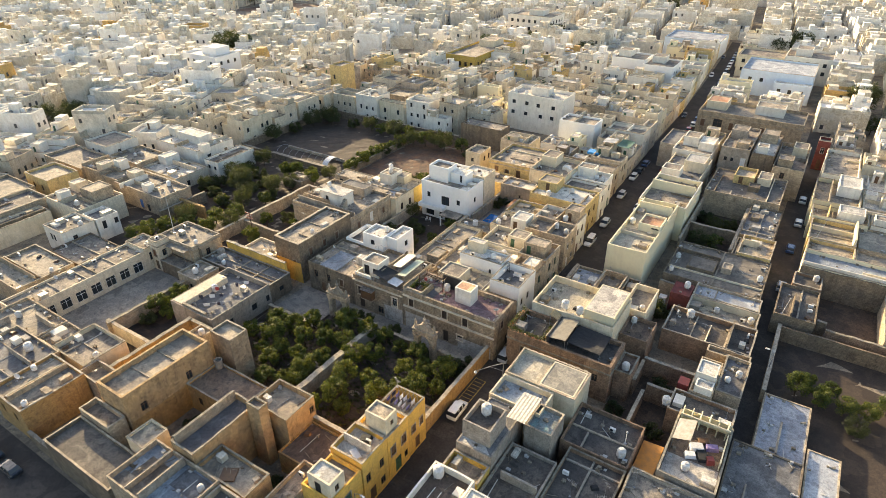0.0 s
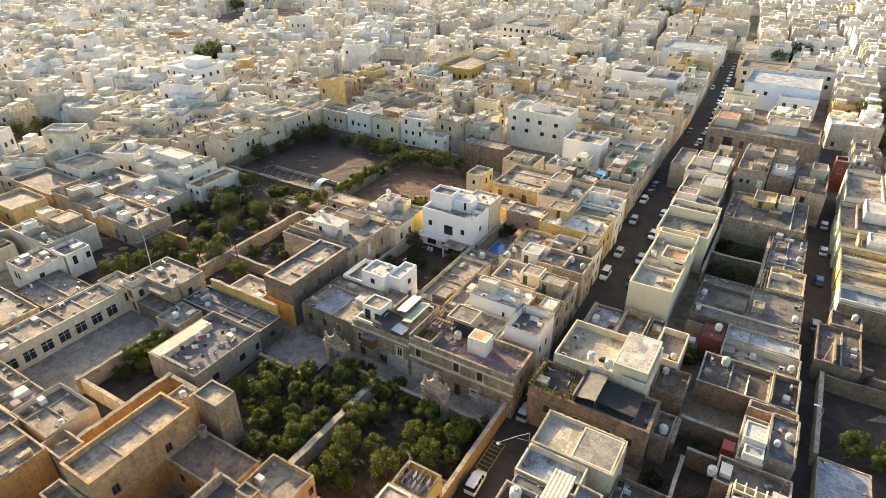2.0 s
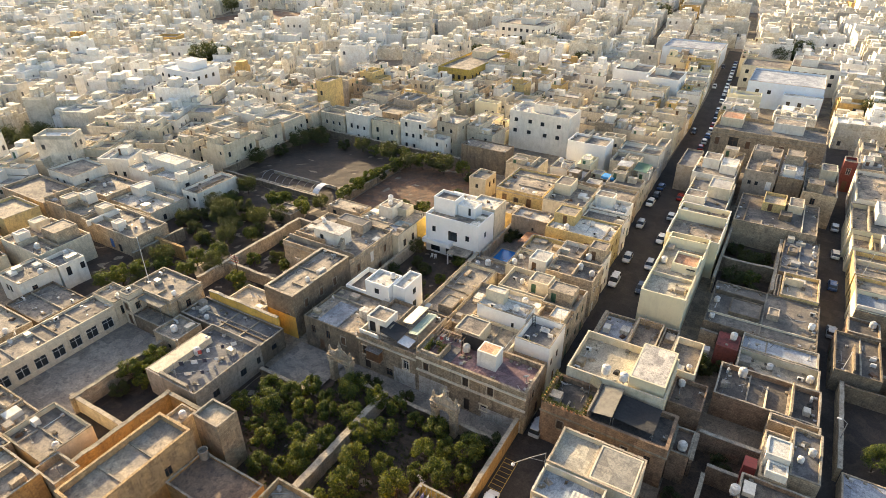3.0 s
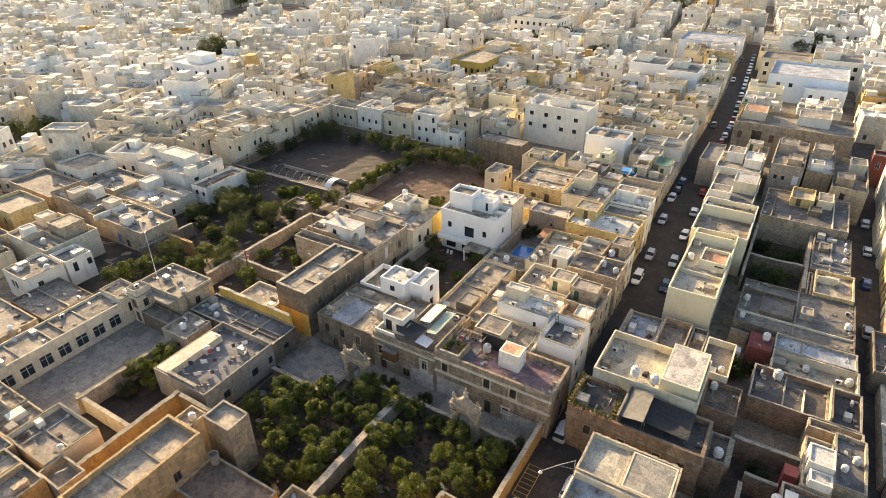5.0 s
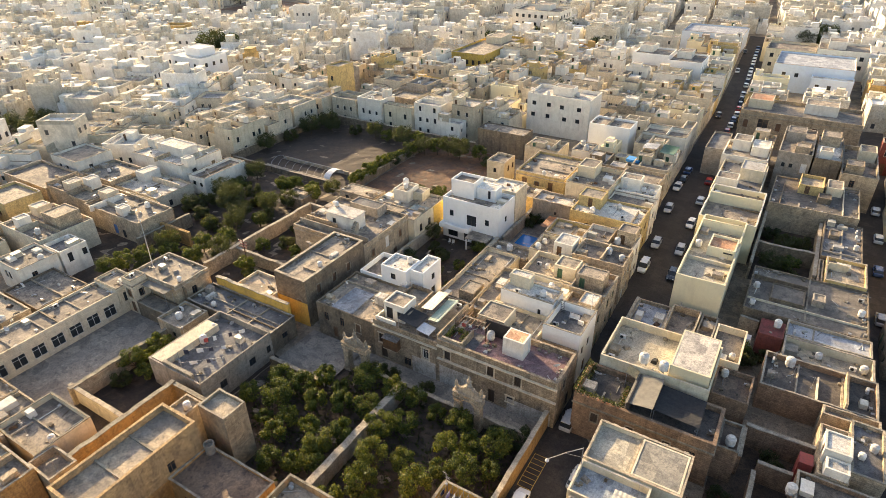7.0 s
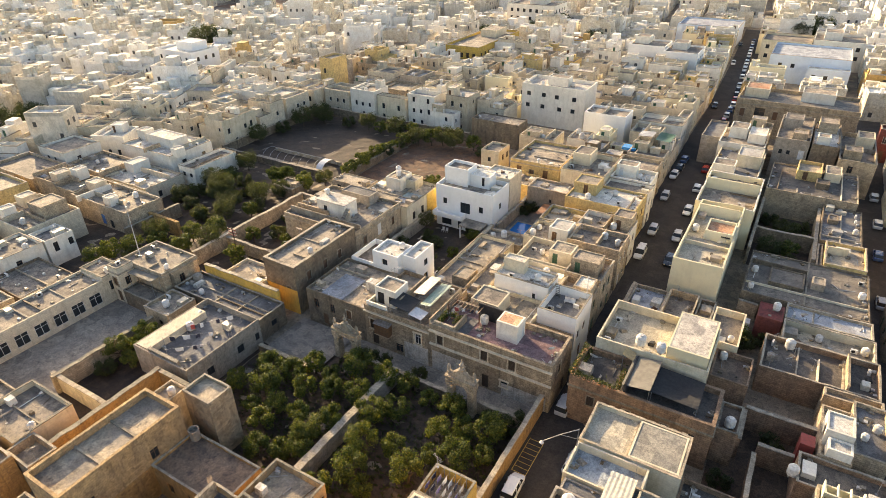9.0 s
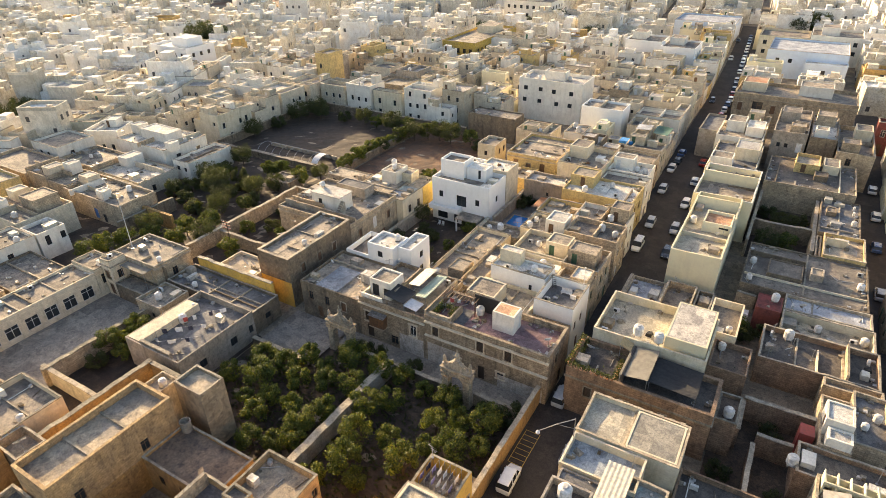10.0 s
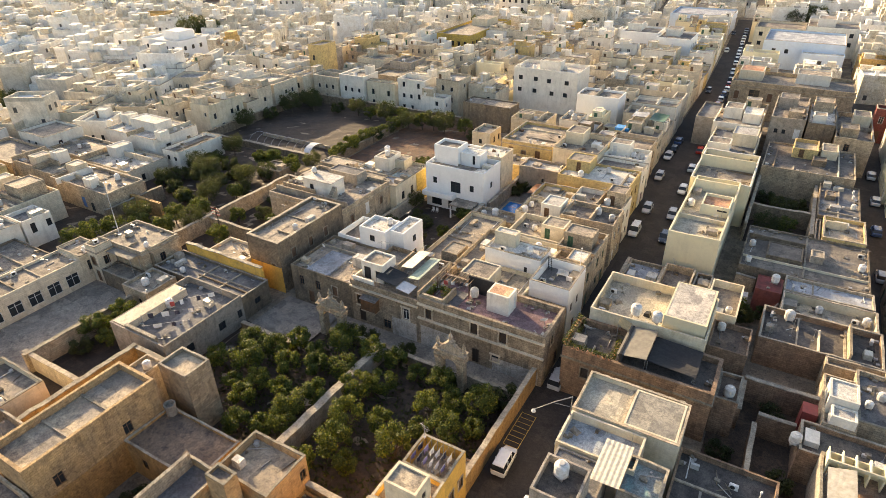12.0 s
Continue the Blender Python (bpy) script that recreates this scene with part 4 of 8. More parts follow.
                                if rg.random() < 0.3:
                                    bx(p - 0.03, p + 0.02, k, k + 0.95, z, z + 1.45, 6)
                                k += 2.6
                            if rg.random() < 0.5:
                                k = p + 1.5
                                while k < q - 2:
                                    if rg.random() < 0.4:
                                        bx(k, k + 0.95, v - 0.03, v + 0.02, z, z + 1.4, 6)
                                    k += 3.2
            if run > road:
                v += rg.uniform(4.5, 7); run = 0
            v += d + (rg.uniform(1, 5) if rg.random() < 0.12 else 0)
        u += bw + rg.choice((0.05, 0.05, 5.5, 3.0))
    # The far materials carry the haze in their pale colours.
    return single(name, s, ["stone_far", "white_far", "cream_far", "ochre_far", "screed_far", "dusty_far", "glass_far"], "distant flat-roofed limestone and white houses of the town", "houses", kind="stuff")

# ---- small things for streets and roofs ----
def loft(s, rings, mi=0):
    """Closed skin over rings of equal length."""
    v, n = len(s.v), len(rings[0])
    for r in rings:
        s.v += r
    for k in range(len(rings) - 1):
        for i in range(n):
            j = (i + 1) % n
            s.f.append((v + k * n + i, v + k * n + j, v + (k + 1) * n + j, v + (k + 1) * n + i)); s.m.append(mi)
    s.f.append(tuple(v + n - 1 - i for i in range(n))); s.m.append(mi)
    w = v + (len(rings) - 1) * n
    s.f.append(tuple(w + i for i in range(n))); s.m.append(mi)


def section(y, hw, z0, z1, inset):
    return [(-hw + 0.08, y, z0), (hw - 0.08, y, z0), (hw, y, z0 + 0.14), (hw, y, z1 - 0.12), (hw - inset, y, z1), (-hw + inset, y, z1), (-hw, y, z1 - 0.12), (-hw, y, z0 + 0.14)]


_car_cache = {}


def car(x, y, rot, paint="paint_white", van=False, label=""):
    """A parked car: body, glazing, roof, four wheels, lamps; nose towards +y before turning."""
    e = thing("van" if van else "car", pose(x, y, 0.03, 0, 0, rot), label or ("small white van parked in the street" if van else "parked hatchback car beside the kerb"), "van" if van else "car", "parked cars")
    key = (paint, van)
    if key not in _car_cache:
        L, W, H = (4.1, 0.82, 1.85) if van else (3.9, 0.81, 1.46)
        belt = 1.02 if van else 0.9
        b = Soup()
        ys = ((-L / 2, 0.72, 0.35, belt - 0.1), (-L / 2 + 0.12, W, 0.24, belt), (-0.6, W, 0.2, belt), (0.7, W, 0.2, belt), (L / 2 - 0.5, W - 0.02, 0.22, belt - 0.12), (L / 2 - 0.1, W - 0.1, 0.26, belt - 0.24), (L / 2, 0.6, 0.34, belt - 0.36))
        loft(b, [section(yy, hw, z0, z1, 0.09) for yy, hw, z0, z1 in ys])
        g, r = Soup(), Soup()
        back, front = (-L / 2 + 0.06, 1.15) if van else (-L / 2 + 0.2, 0.95)
        ring = lambda y0, y1, hw, z: [(-hw, y0, z), (hw, y0, z), (hw, y1, z), (-hw, y1, z)]
        loft(g, [ring(back, front, W - 0.06, belt - 0.03), ring(back + (0.08 if van else 0.3), front - 0.55, W - 0.18, H - 0.09)])
        loft(r, [ring(back + (0.05 if van else 0.28), front - 0.5, W - 0.16, H - 0.088), ring(back + (0.1 if van else 0.36), front - 0.6, W - 0.24, H)])
        for yy in ((-0.9, 0.15) if van else (-0.55, 0.2)):
            for sx in (-1, 1):
                r.box(*sorted((sx * (W - 0.05), sx * (W - 0.15))), yy, yy + 0.09, belt - 0.02, H - 0.05)
        t, q = Soup(), Soup()
        t.tube((-0.1, 0, 0), (0.1, 0, 0), 0.31, 0.31, 14)
        q.tube((-0.115, 0, 0), (0.115, 0, 0), 0.19, 0.19, 10)
        hl = Soup()
        hl.box(-0.16, 0.16, -0.05, 0.06, -0.07, 0.07, top=0.02)
        _car_cache[key] = [m.mesh(n, [mt]) for m, n, mt in ((b, "body", paint), (g, "window", "glass_dark"), (r, "car_roof", paint), (t, "wheel", "rubber"), (q, "rim", "metal_grey"), (hl, "headlight", "plastic_white"))] + [L]
    b, g, r, t, q, hl, L = _car_cache[key]
    part("body", b, None, e); part("window", g, None, e); part("car_roof", r, None, e)
    for sx in (-0.72, 0.72):
        for yy in (-L / 2 + 0.75, L / 2 - 0.75):
            w = part("wheel", t, None, e, at=pose(sx, yy, 0.31))
            part("rim", q, None, w)
        part("headlight", hl, None, e, at=pose(sx * 0.72, L / 2 - 0.05, 0.6))
    return e


def street_lamp(x, y, z0, z1, az, reach=1.6):
    e = thing("street_lamp", pose(x, y, z0, 0, 0, az), "tall white-grey street lamp with a curved arm", "street lamp", "street lamps")
    s = Soup()
    h = z1 - z0
    s.tube((0, 0, 0), (0, 0, h), 0.08, 0.05, 8)
    part("pole", s, "metal_grey", e)
    a = Soup()
    a.tube((0, 0, h - 0.05), (0.6 * reach, 0, h + 0.35), 0.04, 0.035, 6)
    a.tube((0.6 * reach, 0, h + 0.35), (reach, 0, h + 0.38), 0.035, 0.03, 6)
    part("arm", a, "metal_grey", e)
    l = Soup()
    l.box(reach - 0.1, reach + 0.55, -0.13, 0.13, h + 0.3, h + 0.44, top=0.04)
    part("lantern", l, "plastic_white", e)
    return e


def clothes_line(x0, y0, x1, y1, z, cloths, h=1.6):
    """Two posts, a line and washing; cloths: (share along, width, drop, material)."""
    e = thing("clothes_line", pose(x0, y0, z), "washing line with laundry drying on a roof", "clothes line", "washing lines")
    d = Vector((x1 - x0, y1 - y0, 0))
    for k, p in enumerate((Vector((0, 0, 0)), d)):
        s = Soup()
        s.tube(p, p + Vector((0, 0, h + 0.1)), 0.035, 0.03, 6)
        part("post", s, "metal_grey", e)
    s = Soup()
    s.tube((0, 0, h), tuple(d + Vector((0, 0, h))), 0.012, 0.012, 4)
    part("line", s, "plastic_white", e)
    u = d.normalized()
    nrm = Vector((-u.y, u.x, 0))
    for a, w, drop, m in cloths:
        c = Soup()
        p = d * a + Vector((0, 0, h))
        n = 4
        f = lambda i, z: p + u * (w * i / n) + nrm * (0.07 * math.sin(i * 2.1 + a * 9) * (h - z) / drop + 0.03) + Vector((0, 0, z - h))
        for i in range(n):
            c.quad(tuple(f(i, h - drop)), tuple(f(i + 1, h - drop)), tuple(f(i + 1, h)), tuple(f(i, h)))
        part("cloth", c, m, e, "hanging washing")
    return e


def canopy(x0, x1, y0, y1, z0, z1, slope, mat, label, name="awning", ribs=False, sag=0.0):
    """Four posts and a sheet, sloped along x; ribs for corrugated sheet."""
    TAKEN.append((x0, x1, y0, y1))
    e = thing(name, pose(x0, y0, z0), label, "awning", "roof shades")
    a, b, h = x1 - x0, y1 - y0, z1 - z0
    for px, py in ((0.1, 0.1), (a - 0.1, 0.1), (0.1, b - 0.1), (a - 0.1, b - 0.1)):
        s = Soup()
        s.tube((px, py, 0), (px, py, h + slope * px / a - 0.03), 0.04, 0.04, 6)
        part("post", s, "metal_grey", e)
    s = Soup()
    nx, ny = (max(4, int(a / 0.22)), 4) if ribs else (8, 6)
    f = lambda i, k: (a * i / nx, b * k / ny, h + slope * i / nx + (0.03 * (i % 2) if ribs else 0.03 * noise.noise(Vector((x0 + i, y0 + k * 1.3, 2)))) - sag * math.sin(math.pi * i / nx) * math.sin(math.pi * k / ny))
    for i in range(nx):
        for k in range(ny):
            s.quad(f(i, k), f(i + 1, k), f(i + 1, k + 1), f(i, k + 1))
            p = [(q[0], q[1], q[2] - 0.025) for q in (f(i, k), f(i, k + 1), f(i + 1, k + 1), f(i + 1, k))]
            s.quad(*p)
    part("sheet", s, mat, e)
    return e


def pergola(x0, x1, y0, y1, z0, z1, n, mat="wood", along="y", label="bare wooden pergola beams over a roof yard"):
    e = thing("pergola", pose(x0, y0, z0), label, "pergola", "pergolas")
    a, b, h = x1 - x0, y1 - y0, z1 - z0
    for px, py in ((0.08, 0.08), (a - 0.08, 0.08), (0.08, b - 0.08), (a - 0.08, b - 0.08)):
        s = Soup()
        s.box(px - 0.05, px + 0.05, py - 0.05, py + 0.05, 0, h - 0.1)
        part("post", s, mat, e)
    for k in range(n):
        s = Soup()
        if along == "y":
            c = a * (k + 0.5) / n
            s.box(c - 0.05, c + 0.05, -0.15, b + 0.15, h - 0.1 + RNG.uniform(0, 0.05), h + 0.02, jit=0.02)
        else:
            c = b * (k + 0.5) / n
            s.box(-0.15, a + 0.15, c - 0.05, c + 0.05, h - 0.1 + RNG.uniform(0, 0.05), h + 0.02, jit=0.02)
        part("beam", s, mat, e)
    return e


def ac_unit(x, y, z, rot=0):
    e = thing("air_conditioner", pose(x, y, z, 0, 0, rot), "white air-conditioning unit on brackets", "air conditioner", "air conditioners")
    s = Soup()
    s.box(-0.42, 0.42, -0.16, 0.16, 0.08, 0.68, top=0.015)
    part("case", s, "plastic_white", e)
    g = Soup()
    g.tube((-0.1, -0.165, 0.38), (-0.1, -0.175, 0.38), 0.24, 0.24, 14)
    part("grille", g, "rubber", e)
    for k in (-0.3, 0.26):
        f = Soup()
        f.box(k, k + 0.06, -0.2, 0.2, 0, 0.08)
        part("foot", f, "metal_grey", e)
    return e


def box_thing(name, x0, x1, y0, y1, z0, z1, mat, label, category, top=0.03, rot=0):
    s = Soup()
    s.box(-(x1 - x0) / 2, (x1 - x0) / 2, -(y1 - y0) / 2, (y1 - y0) / 2, 0, z1 - z0, jit=0.02, top=top)
    return single(name, s, mat, label, category, at=pose((x0 + x1) / 2, (y0 + y1) / 2, z0, 0, 0, rot))


def plants(x0, x1, y0, y1, z, n, mat, seed, label="pots of straggling green plants along a roof edge", size=0.5):
    """A trough of foliage."""
    rg = np.random.default_rng(seed)
    e = thing("plant_row", pose(x0, y0, z), label, "plants", "roof plants")
    a, b = x1 - x0, y1 - y0
    m = max(1, int(max(a, b) / 0.6))
    for k in range(m):
        cx, cy = (a * (k + 0.5) / m, b / 2) if a > b else (a / 2, b * (k + 0.5) / m)
        s = Soup()
        s.lathe(cx, cy, [(0.15, 0), (0.2, 0.28), (0.22, 0.3)], 8)
        part("pot", s, "terracotta", e)
    V, F = [], []
    for k in range(n):
        p = np.array([rg.uniform(0, a), rg.uniform(0, b), 0.3 + abs(rg.normal()) * size])
        t = rg.normal(size=3); t /= np.linalg.norm(t)
        w = np.cross(t, rg.normal(size=3)); w /= np.linalg.norm(w)
        L = 0.14 * rg.uniform(0.6, 1.4)
        c = len(V)
        V += [tuple(p - t * L), tuple(p + w * L * 0.5), tuple(p + t * L), tuple(p - w * L * 0.5)]
        F.append((c, c + 1, c + 2, c + 3))
    me = bpy.data.meshes.new("foliage")
    me.from_pydata(V, [], F)
    me.materials.append(MAT(mat))
    part("foliage", me, None, e)
    return e


def mast(x, y, z0, z1, label, r=0.06, lean=(0, 0)):
    e = thing("mast", pose(x, y, z0), label, "mast", "masts")
    s = Soup()
    s.tube((0, 0, 0), (lean[0], lean[1], z1 - z0), r, r * 0.6, 8)
    part("pole", s, "plastic_white", e)
    b = Soup()
    b.box(-0.2, 0.2, -0.2, 0.2, 0, 0.12)
    part("base", b, "metal_grey", e)
    k = Soup()
    k.lathe(lean[0], lean[1], [(0.05, z1 - z0), (0.14, z1 - z0 + 0.1), (0.1, z1 - z0 + 0.24)], 10)
    part("finial", k, "plastic_white", e)
    return e


W = lambda u, z, w=1.0, h=1.5, kind="w", col="wood": (u, z, w, h, kind, col)

# ---- the palazzo facing the orchard ----
PF = 52.6
house(-55.9, -44.4, PF, 63, 6.3, "old", "screed", 0.45, label="old limestone wing with a low grey roof", opens={"S": [W(1.4, 3.2, 0.9, 1.6), W(4.6, 3.2, 0.9, 1.6), W(7.9, 3.2, 0.9, 1.6, "s"), W(3.0, 0.4, 1.0, 2.1, "d"), W(6.6, 0.6, 0.9, 1.1)], "W": [W(2, 3.0), W(6, 3.0)]})
palm = house(-44.38, -32.92, PF, 63.5, 7.2, "palazzo", "dusty", 0.7, label="middle range of a limestone palazzo with shaded roof yards", opens={"S": [W(1.0, 3.3, 0.9, 1.7, "s", "dark_wood"), W(8.9, 3.4, 1.0, 1.9, "w", "frame_white"), W(5.4, 0.6, 1.3, 1.5, "w", "wood"), W(1.2, 0.4, 1.1, 2.2, "d", "dark_wood"), W(8.6, 0.7, 0.9, 1.1)]})
room(palm, -43.67, -39.97, 54.6, 58, 6.5, 9.5, "white", "screed", {"S": [W(0.4, 0.1, 1.2, 2.1, "d", "rubber"), W(2.4, 0.7, 1.1, 1.2, "w", "rubber")]}, 0.25)
partition(palm, -44.12, -40.5, PF + 0.31, PF + 0.6, 6.5, 7.75, "white")
partition(palm, -44.12, -43.85, PF + 0.62, 60, 6.5, 7.6, "cream")
partition(palm, -39.61, -39.39, 55, 62, 6.5, 8.3, "stone")
palr = house(-32.9, -14.7, PF, 59.6, 8.0, "palazzo", "purple_screed", 0.95, label="limestone corner palazzo with a purple roof terrace", t=0.4, opens={"S": [W(1.2, 4.9, 0.9, 1.6, "s", "dark_wood"), W(8.1, 5.0, 0.95, 1.75, "s", "dark_wood"), W(12.2, 5.0, 0.95, 1.9, "s", "dark_wood"), W(8.3, 0.2, 1.0, 2.3, "d", "dark_wood"), W(11.2, 1.6, 0.95, 1.0, "w", "rubber"), W(4.6, 1.2, 0.95, 1.3, "s", "dark_wood")], "E": [W(2.4, 5.0, 0.9, 1.6, "s", "dark_wood"), W(6.2, 5.0, 0.9, 1.6, "s", "dark_wood"), W(4.2, 0.2, 1.1, 2.4, "d", "dark_wood")]})
room(palr, -23.97, -20.84, 55.43, 57.96, 7.05, 10.0, "white", "terracotta", {"E": [W(1.6, 0.1, 0.9, 1.9, "d", "frame_white")]}, 0.02)
partition(palr, -32.44, -29.42, PF + 0.41, PF + 0.7, 7.05, 8.35, "coping")
partition(palr, -29.42, -29.13, PF + 0.41, 56.62, 7.05, 8.3, "stone")
partition(palr, -28.15, -24.21, 58.26, 58.45, 7.05, 9.6, "black_tarp")
s = Soup(); s.box(-30.15, -27.65, PF + 0.72, 57.6, 7.06, 7.12)
single("terrace_floor", s, "blue_grey", "blue-grey tiled terrace floor on the palazzo", "floor", kind="structure")
for x0, x1, z1, m in ((-32.6, -27.4, 3.4, "grey_plaster"), (-21.6, -15.2, 2.2, "grey_plaster"), (-37.4, -33.3, 3.1, "grey_plaster")):
    h_ = palr if x1 > -33 else palm
    s = Soup(); s.box(x0, x1, PF - 0.04, PF - 0.003, 0.05, z1, jit=0.02); part("plaster", s, m, h_, "patch of pale old plaster", at=Matrix.Translation(-h_.matrix_basis.translation))
tank(-26.76, 57.37, 7.05, 1.1)
plants(-32.32, -31.74, PF + 0.8, 56.17, 7.12, 260, "leaf", 5)
plants(-30.12, -29.54, PF + 1.5, 56.32, 7.12, 260, "leaf_dull", 6)
plants(-31.62, -30.23, 55.88, 56.25, 7.12, 120, "leaf", 8)
pergola(-32.2, -27.1, 56.47, 59.15, 7.06, 9.2, 9, "wood", "y", "wooden pergola hung with cloths above a roof yard")
clothes_line(-31.74, 56.77, -27.57, 57.81, 7.06, [(0.1, 0.6, 0.7, "cloth_red"), (0.35, 0.5, 0.6, "cloth_white"), (0.6, 0.7, 0.6, "cloth_dark"), (0.82, 0.4, 0.5, "cloth_white")])
canopy(-40.23, -36.79, 53.2, 56.6, 6.5, 8.5, -0.5, "black_tarp", "dark tarpaulin shade stretched over a roof yard", sag=0.35)
canopy(-38.38, -36.43, 56.9, 62, 6.5, 8.7, 0.3, "corrugated", "pale corrugated sheet awning on thin posts", ribs=True)
canopy(-36.26, -34.49, 55.4, 61.6, 6.5, 8.3, 0.2, "green_sheet", "green-tinted corrugated sheet awning", ribs=True)
canopy(-36.79, -34.67, 53.1, 55.2, 6.5, 7.8, -0.3, "cloth_white", "white plastic sheet thrown over a frame", sag=0.25)
box_thing("water_cistern", -47.47, -45.8, 57.2, 58.6, 5.85, 7.5, "whitewash", "small white square cistern on a roof", "cistern", 0.0)
partition(palm, -33.21, -32.95, 53, 62, 6.5, 8.4, "stone")
s = Soup(); s.box(-53.0, -49.0, PF + 0.32, 59.0, 5.86, 6.2, jit=0.02)
single("roof_slab", s, "faded_blue", "raised blue-grey roof slab on the old wing", "roof slab")
dish(-46.04, 55, 5.85); antenna(-41.73, 57.2, 9.3); antenna(-37.85, 62.4, 6.5, 3)
ac_unit(-35.02, 62.6, 6.5)
# moulded courses and window surrounds of the palazzo
for h_, x0, x1, zz in ((palr, -32.9, -14.6, (4.6, 6.9)), (palm, -44.4, -32.95, (6.2,))):
    for z in zz:
        for name_, d, z0, z1 in (("cornice", 0.34, z, z + 0.18), ("moulding", 0.2, z - 0.14, z - 0.004)):
            s = Soup(); s.box(x0, x1, PF - d, PF - 0.004, z0, z1, jit=0.03); part(name_, s, "pale_stone", h_, "worn limestone string course", at=Matrix.Translation(-h_.matrix_basis.translation))
for h_, x, z, w, h in ((palr, -31.7, 4.9, 0.9, 1.6), (palr, -24.8, 5.0, 0.95, 1.75), (palr, -20.7, 5.0, 0.95, 1.9), (palr, -28.3, 1.2, 0.95, 1.3), (palr, -21.7, 1.6, 0.95, 1.0), (palm, -43.38, 3.3, 0.9, 1.7), (palm, -35.48, 3.4, 1.0, 1.9)):
    m = Matrix.Translation(-h_.matrix_basis.translation)
    for a0, a1, b0, b1, d in ((x - 0.2, x - 0.02, z, z + h, 0.06), (x + w + 0.02, x + w + 0.2, z, z + h, 0.06), (x - 0.3, x + w + 0.3, z + h + 0.02, z + h + 0.24, 0.14), (x - 0.28, x + w + 0.28, z - 0.18, z - 0.02, 0.16)):
        s = Soup(); s.box(a0, a1, PF - d, PF - 0.004, b0, b1, jit=0.01); part("window_surround", s, "pale_stone", h_, "", at=m)
# closed wooden balcony
e = thing("balcony", pose(-42.08, PF, 3.2), "closed dark wooden balcony with a slatted roof on stone brackets", "balcony")
s = Soup(); s.box(0, 2.6, -1.0, -0.003, 0, 0.15); part("floor_slab", s, "coping", e)
for k in range(5):
    s = Soup(); s.box(0.04 + k * 0.51, 0.5 + k * 0.51, -0.97, -0.9, 0.16, 2.0); part("panel", s, "wood", e)
for k in (0.02, 2.5):
    s = Soup(); s.box(k, k + 0.08, -0.89, -0.01, 0.16, 2.0); part("side_panel", s, "wood", e)
for k in range(7):
    s = Soup(); s.box(-0.1, 2.7, -1.12 + k * 0.16, -0.99 + k * 0.16, 2.02 + 0.03 * k, 2.07 + 0.03 * k); part("roof_slat", s, "metal_grey", e)
for k in (0.3, 2.1):
    s = Soup(); s.box(k, k + 0.2, -0.7, -0.01, -0.35, -0.003, jit=0.03); part("bracket", s, "coping", e)


def portal(x0, x1, y, z, label):
    """A baroque garden gate: two piers, an arch, an entablature with scrolls and a finial."""
    e = thing("garden_portal", pose((x0 + x1) / 2, y, 0), label, "gate", "garden portals")
    a = (x1 - x0) / 2
    for sx in (-1, 1):
        s = Soup()
        p, q = sorted((sx * a, sx * (a - 1.05)))
        s.box(p, q, -0.6, 0.6, 0, 0.5, jit=0.02)
        s.box(p + 0.08, q - 0.08, -0.5, 0.5, 0.5, z * 0.66, jit=0.02)
        s.box(p + 0.25, q - 0.25, -0.58, -0.5, 0.7, z * 0.62, jit=0.01)
        s.box(p - 0.05, q + 0.05, -0.62, 0.62, z * 0.66, z * 0.71, jit=0.02)
        part("pier", s, "stone", e)
    r = a - 1.05
    zc = z * 0.66 - r * 0.35
    s = Soup()
    n = 10
    for i in range(n):
        t0, t1 = math.pi * i / n, math.pi * (i + 1) / n
        P = lambda t, rr, y: (rr * math.cos(t), y, zc - 0.3 + rr * math.sin(t))
        Q = lambda t, y: (max(-r - 0.06, min(r + 0.06, (r + 0.4) * math.cos(t) * 1.2)), y, z * 0.73)
        for yy, fl in ((-0.42, 0), (0.42, 1)):
            pts = [P(t0, r, yy), P(t1, r, yy), Q(t1, yy), Q(t0, yy)]
            s.quad(*(pts[::-1] if not fl else pts))
        s.quad(P(t0, r, -0.42), P(t0, r, 0.42), P(t1, r, 0.42), P(t1, r, -0.42))
    part("arch", s, "stone", e)
    s = Soup()
    s.box(-a - 0.1, a + 0.1, -0.62, 0.62, z * 0.73, z * 0.78, jit=0.02)
    s.box(-a, a, -0.5, 0.5, z * 0.78, z * 0.86, jit=0.03)
    s.box(-a - 0.15, a + 0.15, -0.7, 0.7, z * 0.86, z * 0.89, jit=0.03)
    part("entablature", s, "stone", e)
    for sx in (-1, 1):
        s = Soup()
        n = 9
        for i in range(n):
            t = i / n
            x = sx * (a - 0.1 - t * (a - 0.75))
            h = z * 0.89 + 0.15 + 0.95 * t * t + (0.25 if i == 0 else 0)
            s.box(min(x, x - sx * 0.24), max(x, x - sx * 0.24), -0.32, 0.32, z * 0.89, h, jit=0.04)
        part("scroll", s, "coping", e)
        s = Soup()
        s.lathe(sx * (a - 0.2), 0, [(0.25, z * 0.89), (0.3, z * 0.93), (0.16, z * 0.96), (0.26, z * 1.02), (0.2, z * 1.07), (0.06, z * 1.12)], 10)
        part("urn", s, "coping", e)
    s = Soup()
    s.box(-0.6, 0.6, -0.4, 0.4, z * 0.89, z * 1.06, jit=0.05, top=0.12)
    s.lathe(0, 0, [(0.36, z * 1.06), (0.42, z * 1.1), (0.2, z * 1.14), (0.3, z * 1.2), (0.1, z * 1.26), (0.05, z * 1.34)], 10)
    part("finial", s, "coping", e)
    return e


